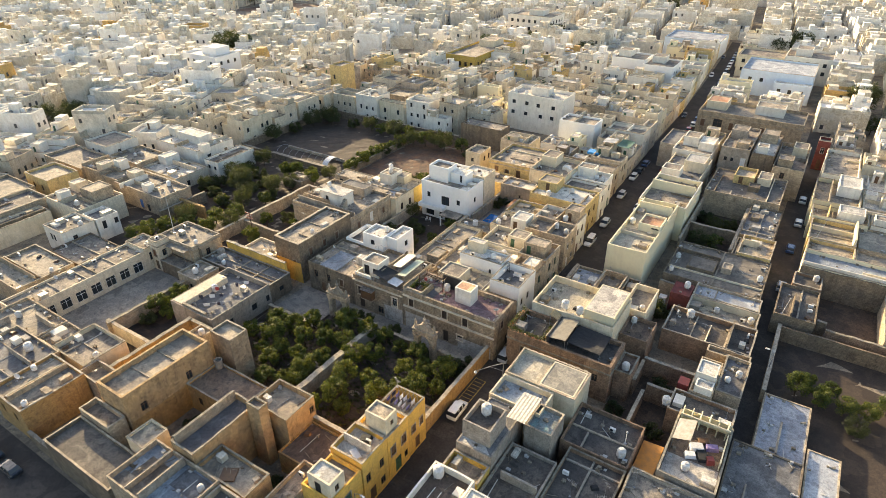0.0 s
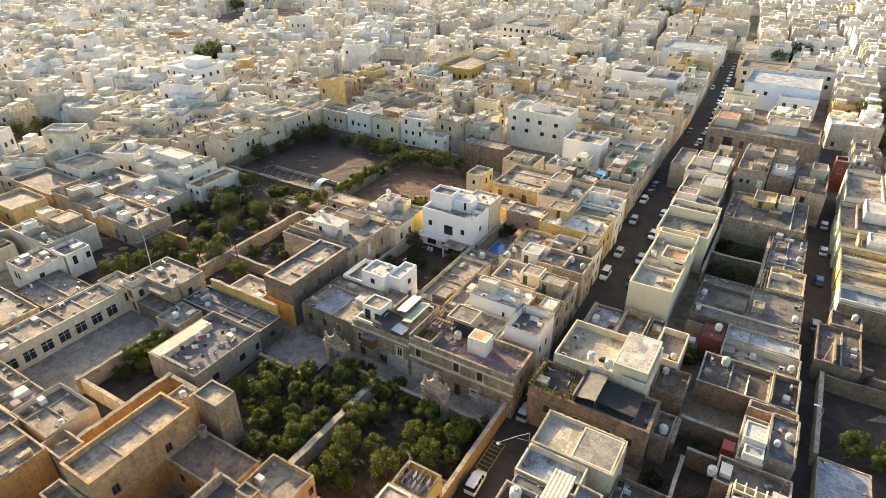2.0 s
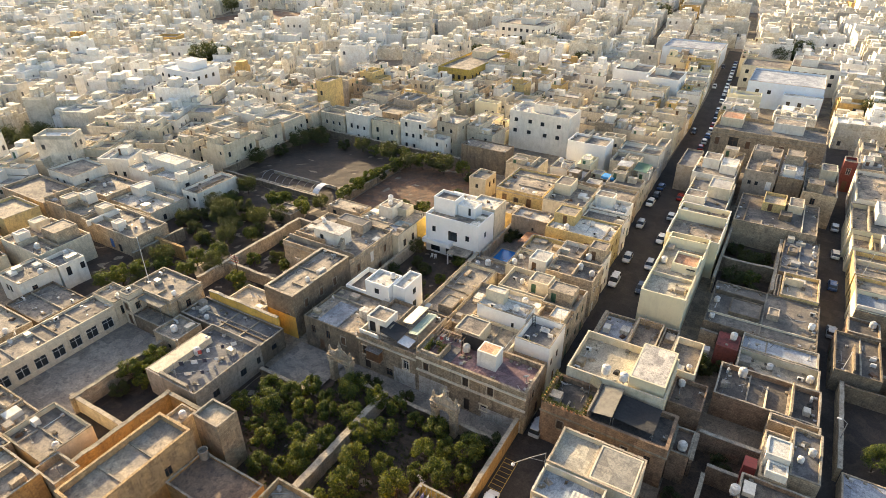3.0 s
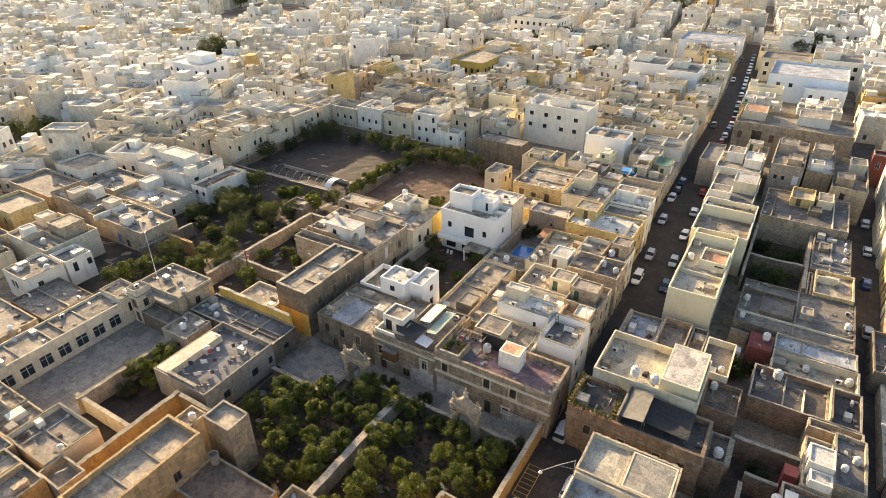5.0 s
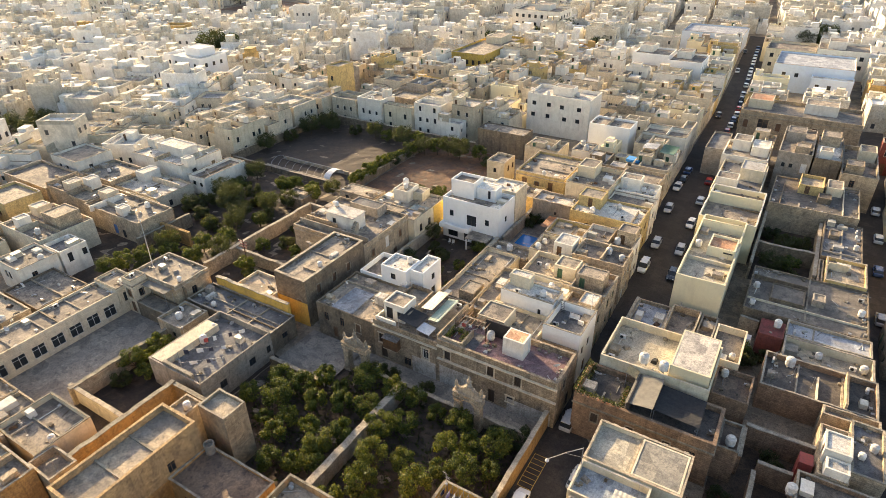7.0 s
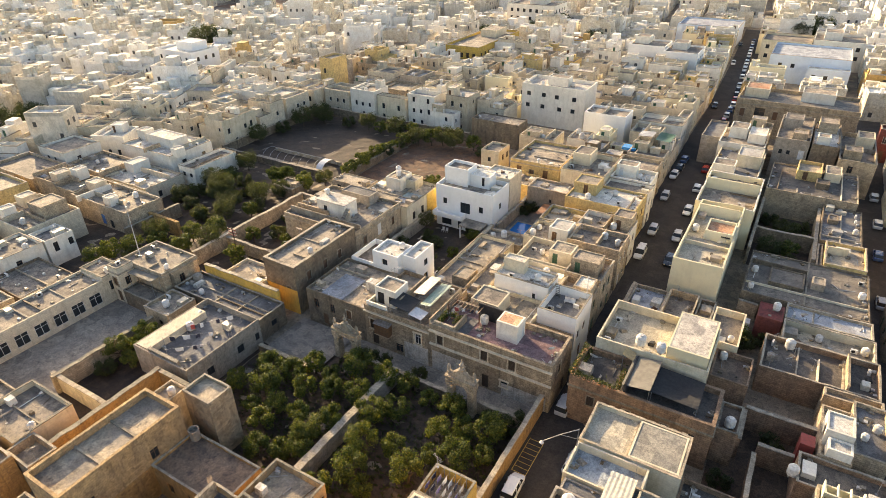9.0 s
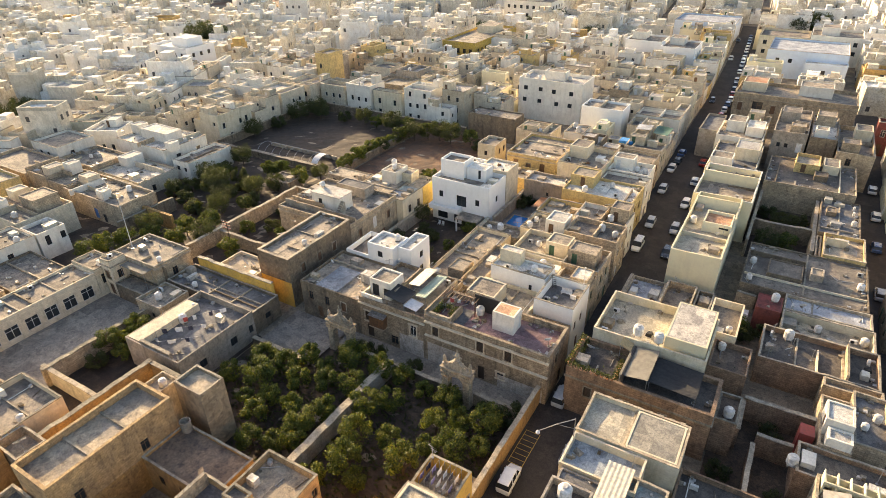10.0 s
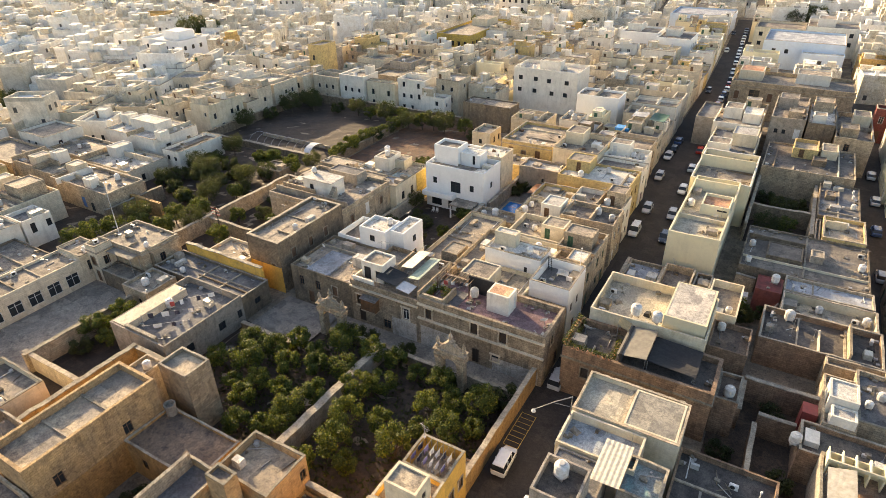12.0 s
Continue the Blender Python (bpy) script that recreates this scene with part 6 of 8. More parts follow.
# ---- foreground west ----
hall = house(-54.6, -48.6, 9.6, 23.8, 9.5, "warm_stone", "dusty", 0.9, label="long limestone hall with a flat divided roof", kerbs=[("y", 14.6), ("y", 18.8)], t=0.35, opens={"E": [W(2.0, 5.2), W(5.5, 1.2, 1.0, 1.6), W(9.5, 5.2), W(11.5, 1.0, 1.1, 1.6)]})
# Amber slab puts the warm light on the lower wall into colour.
s = Soup(); s.box(2.999, 3.06, -7.0, 7.0, 0, 4.6, jit=0.01); part("lower_render", s, "amber", hall, "orange-stained lower wall")
tw = house(-50.9, -46.3, 25.9, 29.3, 9.0, "stone", "dusty", 0.4, label="plain square tower beside the orchard", name="tower")
house(-55.1, -52.2, 24.5, 27.3, 7.8, "stone", "screed", 0.5)
tank(-53.12, 25.83, 7.3, 0.9)
s = Soup(); s.lathe(0, 0, [(0.55, 0), (0.6, 0.2), (0.6, 1.5), (0.66, 1.55), (0.66, 1.7), (0.5, 1.7), (0.5, 1.2)], 14)
single("stone_vat", s, "grey_render", "round grey cement tub on the roof edge", "tub", at=pose(-47.6, 24.0, 4.4))
lw = house(-48.5, -37.6, 18.7, 24.6, 4.9, "amber", "rust_roof", 0.3, label="low amber limestone wing with a brown roof", opens={"S": [W(2.0, 1.8), W(5.4, 1.8), W(8.5, 0.2, 1.1, 2.2, "d")]})
nh = house(-37.5, -33.2, 8.9, 19.1, 8.6, "warm_stone", "blue_grey", 0.9, label="narrow limestone house with a long roof parapet")
partition(nh, -37.2, -36.9, 9.2, 18.8, 7.7, 9.4, "stone")
pr = house(-32.7, -30.3, 17.3, 18.8, 10.6, "warm_stone", "dusty", 0.3, label="tall limestone chimney-like stair pier", name="stair_tower")
house(-34.8, -28.2, 19.6, 24.9, 7.8, "warm_stone", "dusty", 0.9, label="limestone house with debris on its roof", opens={"E": [W(4.2, 5.2, 0.8, 1.3, "w", "wood")], "S": [W(2.6, 3.6)]})
house(-28.3, -20.6, 17.5, 24.0, 3.9, "amber", "rust_roof", 0.3, label="low terrace roof over a yard")
garden_wall(-28.3, -20.0, 24.2, 24.7, 4.4, "amber")
db2 = house(-33.1, -24.4, 8.9, 12.9, 6.8, "warm_stone", "dusty", 0.6, label="limestone house with dry branches on its roof")
rg = random.Random(303)
for k in range(9):
    s = Soup(); a = rg.uniform(0, 3.1); L = rg.uniform(0.8, 1.6)
    s.tube((-L * math.cos(a), -L * math.sin(a), 0.05), (L * math.cos(a), L * math.sin(a), rg.uniform(0.1, 0.5)), 0.05, 0.02, 5)
    single("dry_branch", s, "coping", "dry pale branch lying on a flat roof", "branch", "dry branches", at=pose(-30.2 + rg.uniform(-1.2, 1.2), 10.6 + rg.uniform(-0.8, 0.8), 6.2))
box_thing("plank_heap", -30.0, -28.0, 9.4, 11.4, 6.2, 6.4, "wood", "heap of old planks lying on a roof", "planks", rot=30)
house(-23.0, -20.0, 10.5, 17.3, 6.0, "stone", "screed", 0.7)
fbq = house(-40.5, -28.4, 1.8, 8.7, 7.5, "stone", "faded_blue", 0.8, label="limestone house with a patchy pale blue roof")
for x0, x1, y0, y1, m, z in ((-39.0, -35.6, 3.6, 7.0, "dark_screed", 6.704), (-40.1, -35.2, 2.2, 3.9, "dusty", 6.712), (-33.6, -29.4, 5.4, 8.2, "blue_grey", 6.704)):
    s = Soup(); s.box(x0, x1, y0, y1, z, z + 0.03, jit=0.0); single("roof_patch", s, m, "patch of different screed on a flat roof", "roof patch", "roof patches")
partition(fbq, -34.6, -34.35, 2.1, 8.4, 6.7, 8.1, "coping")
house(-28.2, -20, 1.8, 8.6, 7.0, "stone", "dark_screed", 0.8, kerbs=[("x", -24)])
house(-44.2, -40.7, 6.8, 10.5, 7.3, "cream", "dusty", 0.3, label="square cream roof room beside the court")
fl = house(-55.6, -40.7, 1.4, 6.6, 5.0, "old", "old_cement", 0.5, label="low dark-roofed street house")
house(-55.9, -49.0, 6.8, 9.4, 6.0, "stone", "screed", 0.8)
bl = house(-71.0, -62.2, 2.0, 11.2, 6.0, "amber", "screed", 0.5, label="amber limestone street house with a broad roof", opens={"S": [W(2, 2.8), W(5.5, 2.8)]})
partition(bl, -66.6, -66.3, 2.4, 10.9, 5.5, 6.4, "stone")
garden_wall(-62.1, -55.7, 1.7, 2.1, 2.4, "old")
house(-84.0, -71.2, 2.0, 12.2, 5.6, "stone", "blue_grey", 0.5)
s1 = house(-64.8, -60.0, 11.4, 14.7, 5.0, "stone", "dusty", 1.2)
house(-78.4, -74.2, 12.4, 17.6, 5.0, "stone", "screed", 0.6)
house(-74.0, -65.0, 12.4, 19.6, 5.2, "cream", "screed", 0.8, label="cream house with a long flat roof", kerbs=[("y", 16)])
house(-92, -78.6, 8.5, 17.6, 5.2, "stone", "dusty", 0.6)
tank(-76, 10, 5.1, 1.2); dish(-79, 6, 5.1, 160, 0.8); antenna(-70, 14, 4.4)
house(-100, -84.3, 1.6, 8.2, 5.0, "stone", "screed", 0.5)
for k, x in enumerate((-59.8, -64.8, -47.0)):
    car(x, -2.4, 92, ("paint_dark", "paint_dark", "paint_silver")[k])
# dead tree in the court
e = thing("dead_tree", pose(-42.5, 13.8, 0), "bare dead tree in a dark inner court", "tree")
s = Soup(); s.tube((0, 0, 0), (0.2, 0.1, 4.5), 0.14, 0.07, 7)
part("trunk", s, "bark", e)
for k in range(9):
    s = Soup(); a = k * 2.4; z = 1.6 + 0.35 * k
    s.tube((0.03 * k, 0.01 * k, z), (1.5 * math.cos(a), 1.5 * math.sin(a), z + 0.7), 0.04, 0.015, 5)
    part("branch", s, "bark", e)
shrub(-44.5, 15.8, 3, 1.0); shrub(-40.6, 12.5, 3, 0.8); shrub(-26, 14.5, 3, 1.1); shrub(-24.6, 15.6, 1, 0.8)

# ---- the yellow street row ----
ya = house(-19.7, -14.9, 13.6, 18.9, 7.6, "sunny_ochre", "screed", 0.7, label="ochre-yellow street house with roof room", opens={"E": facade(5.3, 7.6, random.Random(3))})
room(ya, -18.7, -15.2, 13.9, 16.4, 6.9, 9.9, "cream", "whitewash", {"S": [W(1.0, 0.2, 1.0, 2.0, "d", "rubber")], "E": [W(0.8, 0.9, 0.7, 1.1)]}, 0.2)
yb = house(-19.9, -14.8, 19.1, 24.0, 8.4, "sunny_ochre", "whitewash", 0.7, label="ochre-yellow street house with junk on its roof", opens={"E": [W(0.5, 4.2, 0.9, 1.6), W(3.2, 4.2, 0.9, 1.6), W(1.0, 0.2, 1.2, 2.4, "d"), W(3.2, 1.0)]})
partition(yb, -19.5, -15.2, 21.2, 21.45, 7.7, 9.2, "whitewash")
box_thing("roof_rubbish", -18.0, -16.4, 22.0, 23.4, 7.7, 8.3, "rubber", "heap of dark rubbish on a roof", "rubbish", 0.2, 20)
box_thing("roof_sheet", -17.8, -16.0, 19.8, 20.8, 7.7, 7.9, "cloth_white", "white boards lying on a roof", "boards", 0.05, -25)
yc = house(-19.8, -14.8, 24.1, 28.6, 8.2, "sunny_ochre", "screed", 0.7, label="ochre-yellow street house with a square roof room", opens={"E": [W(0.6, 4.2, 0.9, 1.6, "s"), W(2.9, 4.2, 0.9, 1.6, "s"), W(1.4, 0.2, 1.3, 2.7, "d", "green_paint"), W(3.4, 1.1, 0.8, 1.3)]})
room(yc, -18.4, -15.15, 24.4, 26.8, 7.5, 10.9, "cream", "dusty", {"E": [W(1.0, 1.5, 0.6, 0.9, "w", "wood")]}, 0.15)
yd = house(-19.6, -14.9, 28.7, 32.8, 8.0, "sunny_ochre", "screed", 1.5, label="ochre-yellow street house with washing on the roof", opens={"E": [W(0.8, 3.9, 0.8, 1.4, "s"), W(2.6, 3.9, 0.8, 1.4, "s"), W(1.5, 0.2, 1.1, 2.3, "d")]})
for k in range(6):
    clothes_line(-19.0 + 0.65 * k, 29.3, -19.0 + 0.65 * k, 32.2, 6.5, [(0.1, 0.8, 0.7, RNG.choice(("cloth_violet", "cloth_white", "cloth_dark"))), (0.5, 0.9, 0.8, RNG.choice(("cloth_violet", "cloth_white", "cloth_dark")))], 1.9)
antenna(-19.2, 32.3, 8.1, 1.6)
house(-22.0, -16.0, 33.0, 36.2, 2.6, "stone", "dusty", 0.2, label="low lean-to store at the orchard's corner")
street_lamp(-14.0, 16.5, 0.03, 6.5, 0, 1.0)

# ---- foreground east ----
ea = house(-7.9, 2.8, 43.3, 49.6, 8.0, "cream", "pale_tan", 0.5, label="cream house with a pale two-level roof", kerbs=[("x", -2.9)], opens={"W": facade(6.3, 8, random.Random(5)), "N": []})
room(ea, -2.7, 2.5, 43.6, 49.2, 7.5, 8.1, "cream", "pale_tan", {}, 0.05, "roof_platform")
for k in range(9):
    s = Soup(); s.box(-7.6 + 1.15 * k, -7.0 + 1.15 * k, 49.63, 49.75, 7.2, 8.1); part("bracket", s, "coping", ea, at=Matrix.Translation(-ea.matrix_basis.translation))
eb = house(-7.9, -0.2, 38.4, 43.1, 7.9, "cream", "faded_blue", 1.0, label="cream-walled house with a blue-grey roof terrace", opens={"W": facade(4.7, 7.9, random.Random(6))})
canopy(-3.4, -0.8, 34.9, 40.2, 7.0, 8.9, 0.1, "corrugated", "cream corrugated sheet awning over a terrace", ribs=True)
ec = house(-1.1, 2.6, 35.8, 40.3, 7.8, "grey_render", "turquoise", 0.5, label="small terrace with a turquoise painted floor")
ed = house(-7.5, -2.4, 28.9, 38.2, 7.6, "grey_render", "blue_grey", 0.15, label="pale grey house with a raised roof cistern", cope=False, opens={"W": facade(9.3, 7.6, random.Random(7))})
room(ed, -7.3, -3.3, 30.2, 34.6, 7.47, 10.4, "grey_render", "dark_screed", {}, 0.9)
tank(-5.6, 33.4, 9.5, 1.25)
ee = house(-7.6, -2.4, 25.5, 28.7, 6.2, "yellow_paint", "dusty", 0.9, label="ochre-walled roof yard over the street", opens={"W": facade(3.2, 6.2, random.Random(8))})
ef = house(-8.2, -2.6, 17.6, 25.3, 7.0, "white", "rust_roof", 0.9, label="white-walled street house with a brown roof", cope_mat="white", opens={"W": facade(7.7, 7.0, random.Random(9))})
tank(-7.1, 24.2, 6.1, 1.3)
ef2 = house(-7.8, 0.0, 8.0, 17.4, 6.4, "grey_render", "dark_screed", 0.8)
ef3 = house(-2.4, 1.2, 18.0, 23.8, 6.6, "white", "dark_screed", 0.5, label="small white house behind the street front")
room(ef3, -2.1, 0.4, 20.8, 23.5, 6.1, 8.2, "white", "whitewash")
# Pale triangle stands in for sunlight left beside the cistern's shadow.
s = Soup(); s.poly([(-7.45, 29.0, 7.462), (-2.5, 29.0, 7.462), (-7.45, 33.4, 7.462)]); s.poly([(-7.45, 29.0, 7.455), (-7.45, 33.4, 7.455), (-2.5, 29.0, 7.455)])
single("roof_patch", s, "whitewash", "white three-cornered patch on a roof", "roof patch", "roof patches")
eg = house(-2.2, 4.2, 24.0, 34.6, 5.2, "grey_render", "dark_screed", 0.6, label="low grey house behind the street front")
partition(eg, -1.0, 3.8, 29.0, 29.25, 4.6, 6.0, "grey_render")
eh = house(2.9, 12.0, 38.6, 46.6, 5.0, "rust_stone", "dark_screed", 0.7, label="dark flat-roofed house with a low parapet", kerbs=[("y", 42.6)])
tank(10.6, 40.6, 4.3, 1.1); mast(10.4, 43, 4.3, 6.4, "short white pipe post on a dark roof", 0.08)
house(4.4, 12.0, 28.0, 38.4, 4.6, "rust_stone", "dark_screed", 0.6, kerbs=[("x", 8)])
house(1.4, 12, 12, 23.8, 5.4, "grey_render", "dark_screed", 0.7)
house(12.4, 21.8, 20, 39.5, 4.8, "grey_render", "screed", 0.6, kerbs=[("y", 30)])
canopy(12.2, 14.9, 40.9, 46.3, 0.0, 3.0, 0.2, "orange_sheet", "orange plastic sheet roof over a yard")
el = house(15.2, 22.2, 40.0, 52.2, 5.4, "grey_render", "rust_roof", 0.9, label="grey house with a sunlit louvred roof screen")
canopy(15.6, 17.8, 45.4, 49.4, 4.5, 6.4, 0.7, "corrugated_grey", "grey ridged roof sheet on a terrace")
s = Soup(); s.box(15.5, 21.9, 40.3, 44.6, 4.504, 4.54); single("roof_patch", s, "pale_screed", "patch of pale screed on a flat roof", "roof patch", "roof patches")
for k in range(6):
    partition(el, 15.6 + 1.16 * k, 15.75 + 1.16 * k, 50.4, 52.1, 4.5, 6.6, "cream_pale")
partition(el, 15.55, 21.95, 51.75, 51.9, 4.5, 6.2, "cream_pale")
partition(el, 15.55, 21.95, 50.25, 50.39, 6.3, 6.62, "cream_pale")
partition(el, 21.7, 21.85, 44.8, 50.2, 4.5, 6.0, "cream_pale")
for x, y, w, d, h, m in ((18.6, 47, 0.9, 0.6, 0.7, "cloth_white"), (19.6, 46, 0.7, 0.9, 0.5, "rubber"), (20.4, 48, 0.8, 0.5, 0.6, "cloth_violet"), (19.2, 48.6, 0.7, 0.5, 0.5, "wood"), (18.2, 45.4, 0.7, 0.5, 0.5, "cloth_white"), (20.6, 45.6, 0.5, 0.5, 0.8, "red_paint")):
    box_thing("stored_box", x - w, x + w, y - d, y + d, 4.5, 4.5 + h, m, "jumbled boxes and sheets stored on a terrace", "box", 0.1, 25)
e3 = house(13.4, 22.0, 52.4, 57.0, 4.6, "rust_stone", "dark_screed", 0.6)
e4 = house(18.5, 22.0, 59.2, 68.4, 5.0, "stone", "blue_grey", 0.5, label="small house with a blue-grey roof")
e5 = house(15.2, 18.4, 57.2, 66.0, 5.0, "stone", "screed", 0.4)
room(e5, 15.4, 18.2, 59.4, 62.8, 4.6, 7.0, "white", "whitewash", {"W": [W(0.6, 0.2, 0.9, 1.9, "d", "wood")]})
room(e5, 15.8, 18.2, 57.3, 59.2, 4.6, 6.2, "white", "whitewash")
box_thing("brown_cupboard", 13.4, 14.9, 58.4, 60.2, 0.1, 4.6, "red_paint", "reddish wooden cupboard on a roof", "cupboard", 0.0)
tank(13.0, 53.6, 4.0, 1.1)
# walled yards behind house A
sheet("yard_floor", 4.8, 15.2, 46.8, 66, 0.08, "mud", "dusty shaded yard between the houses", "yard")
garden_wall(9.0, 9.4, 47, 56, 3.0, "rust_stone"); garden_wall(9.4, 13.2, 57.0, 57.4, 3.4, "rust_stone"); garden_wall(7.4, 15.2, 62.4, 62.9, 3.6, "rust_stone"); garden_wall(7.2, 7.6, 57, 62.4, 3.2, "rust_stone")
shrub(11, 60, 3, 1.0); shrub(12.6, 50.4, 3, 0.9); shrub(6.4, 51.8, 3, 0.9)
house(4.7, 7.1, 55.2, 60.0, 5.4, "rust_stone", "rust_roof", 0.4)
tank(6.0, 56.4, 5.0, 1.1)

# ---- house A on the street corner ----
A1 = house(-12.6, 4.6, 53.2, 60.0, 7.2, "rust_stone", "dark_screed", 0.8, label="old limestone corner house with sheds on its roof", band=5.6, t=0.45, opens={"S": [W(2.5, 3.4, 0.9, 1.5, "s", "dark_wood"), W(7, 3.4, 0.9, 1.5, "s", "dark_wood"), W(11.5, 3.4, 0.9, 1.5, "s", "dark_wood"), W(9.4, 0.2, 1.1, 2.3, "d", "dark_wood"), W(14.5, 3.4, 0.9, 1.4)], "W": facade(6.8, 7.2, random.Random(12))})
A2 = house(-11.6, 2.3, 60.1, 69.8, 8.9, "cream", "pale_tan", 1.3, label="cream house with a deep walled roof yard", opens={"W": facade(9.7, 8.9, random.Random(13))})
room(A2, -2.9, 2.0, 61.0, 69.4, 7.6, 10.2, "cream_pale", "pale_screed", {}, 0.03)
tank(-6.2, 61.2, 8.9, 1.2); tank(-3.6, 61.0, 8.9, 1.1)
canopy(-6.3, -3.0, 53.7, 59.7, 6.4, 8.2, 0.45, "old_sheet", "tan-grey sheet roof over a lean-to")
partition(A1, -6.0, -5.75, 53.7, 59.6, 6.4, 8.4, "black_tarp")
canopy(-3.0, 2.4, 54.4, 59.4, 6.4, 8.0, -0.3, "black_tarp", "black netting stretched over a roof yard", sag=0.5)
canopy(-7.6, -6.2, 58.2, 59.9, 6.4, 9.0, -0.6, "canvas_tan", "yellow-brown cloth hung over a roof wall", sag=0.3)
plants(-12.1, -6.4, 53.7, 54.2, 6.4, 420, "leaf_dull", 21, "creeping vine along a roof parapet", 0.35)
plants(-12.1, -11.6, 54.2, 59.6, 6.4, 420, "leaf_dull", 22, "creeping vine along a roof parapet", 0.45)
plants(-7.2, -6.5, 54.4, 58.0, 6.4, 260, "leaf_dull", 23)
plants(-12.4, -6.6, 53.0, 53.6, 7.2, 300, "leaf_dull", 24, "creeping vine trailing over a parapet", 0.3)
plants(-12.8, -12.2, 53.4, 59.6, 7.2, 300, "leaf_dull", 25, "creeping vine trailing over a parapet", 0.3)
e = thing("street_lamp", pose(-7.75, 42.2, 8.0), "street lamp on a roof edge with a long drooping arm", "street lamp", "street lamps")
s = Soup(); s.tube((0, 0, 0), (0, 0, 2.6), 0.07, 0.05, 8); part("pole", s, "metal_grey", e)
s = Soup(); s.tube((0, 0, 2.5), (-1.4, -1.1, 2.15), 0.05, 0.045, 6); s.tube((-1.4, -1.1, 2.15), (-3.0, -2.4, 1.5), 0.045, 0.04, 6); part("arm", s, "metal_grey", e)
s = Soup(); s.tube((0, 0, 1.1), (-1.5, -1.2, 2.05), 0.025, 0.025, 5); part("stay", s, "metal_grey", e)
s = Soup(); s.lathe(-3.1, -2.48, [(0.05, 1.55), (0.14, 1.45), (0.24, 1.28), (0.2, 1.16), (0.08, 1.1)], 10); part("lantern", s, "plastic_white", e)
garden_wall(-12.5, -12.1, 70, 84, 3.4, "stone")
ly = house(-12.0, -6.8, 70.2, 84.0, 3.2, "stone", "pale_blue", 0.6, label="low store with a pale blue roof", kerbs=[])
house(-6.6, -2.2, 70.2, 84.0, 4.0, "stone", "screed", 1.2, kerbs=[("y", 77)])
house(-2.0, 0.4, 70.2, 84.0, 3.6, "old", "screed", 0.7, kerbs=[("y", 76)])
house(0.7, 4.8, 70.4, 78.8, 6.4, "cream", "dusty", 1.2, label="narrow cream house with a walled roof")
house(2.4, 7.0, 64.2, 70.2, 5.4, "rust_stone", "rust_roof", 0.8)
tank(3.4, 69.2, 4.6, 0.9)

# ---- cream house and the row beyond ----
cr = house(-7.5, 0, 85.6, 109.8, 8.8, "cream_pale", "pale_tan", 1.0, label="pale cream house with a sunlit roof yard", opens={"W": facade(24.4, 8.8, random.Random(15)), "E": []}, cope_mat="cream_pale")
room(cr, -4.64, -0.23, 96.01, 100.97, 7.8, 9.6, "cream_pale", "terracotta", {"S": [W(2.6, 0.9, 1.5, 0.35, "w", "rubber")]}, 0.5)
partition(cr, -7.27, -0.23, 93.14, 93.39, 7.8, 8.5, "cream")
partition(cr, -7.27, -0.23, 105.44, 105.73, 7.8, 9.9, "cream_pale")
dish(-1.86, 94.13, 7.8, 190)
c2 = house(-8.7, 1.6, 110.1, 126.6, 8.2, "cream_pale", "screed", 1.1, label="cream house with a planted roof rail", opens={"W": facade(16.5, 8.2, random.Random(16))}, cope_mat="white")
partition(c2, -8.41, 1.31, 119.7, 120.1, 7.1, 9.4, "cream_pale")
for k in range(6):
    plants(-3.8 + 0.9 * k, -3.3 + 0.9 * k, 120.6, 121.1, 7.1, 60, "leaf", 60 + k, "round potted bush on a roof terrace", 0.5)
c3 = house(-9.4, 0.2, 127, 146, 7.0, "cream", "blue_grey", 0.6, label="cream house with white roof rooms", opens={"W": facade(19, 7, random.Random(17))})
room(c3, -5.0, -0.1, 136, 142, 6.4, 9.2, "cream", "whitewash")
room(c3, -9, -4.6, 130, 134, 6.4, 8.6, "white", "screed")
c4 = house(-10.4, -0.4, 146.4, 157.8, 8.0, "white", "screed", 0.6, opens={"W": facade(11.4, 8, random.Random(18))})
room(c4, -9, -5, 152, 157, 7.4, 10.0, "white", "screed"); room(c4, -4.6, -0.8, 150, 156, 7.4, 9.6, "white", "whitewash")
house(-15.0, -10.6, 151.5, 165.0, 7.0, "grey_render", "blue_grey", 0.4, label="grey box-like house narrowing the street")
random_house(-10.3, -0.4, 158.4, 167, 7.6, random.Random(52), "W", "cream", "screed")
# low old block between the streets
yb1 = house(3.2, 20.6, 88.4, 102.8, 4.4, "old", "old_cement", 0.3, cope=False, label="broad old roof patched with grey cement", kerbs=[("x", 12.0)], opens={"E": facade(16, 4.4, random.Random(19))})
room(yb1, 6.6, 11.6, 92.6, 97.6, 4.1, 4.8, "old", "old_cement")
rg = random.Random(611)
room(yb1, 12.6, 14.4, 94.4, 96.8, 3.9, 5.3, "grey_render", "dusty")
partition(yb1, 3.6, 11.8, 98.6, 98.85, 3.9, 4.9, "old")
house(6.2, 9.6, 82.4, 86.6, 4.4, "red_wall", "red_roof", 0.05, cope=False, label="small shed with a dark red sheet roof")
box_thing("white_freezer", 4.2, 5.6, 83.2, 84.6, 0.1, 2.0, "plastic_white", "white cabinet in a shaded yard", "cabinet")
garden_wall(3.2, 6.0, 86.8, 87.2, 3.4, "stone")
ta = house(9.8, 21.0, 84.0, 88.2, 4.3, "stone", "pale_blue", 0.4, kerbs=[("x", 13.5)])
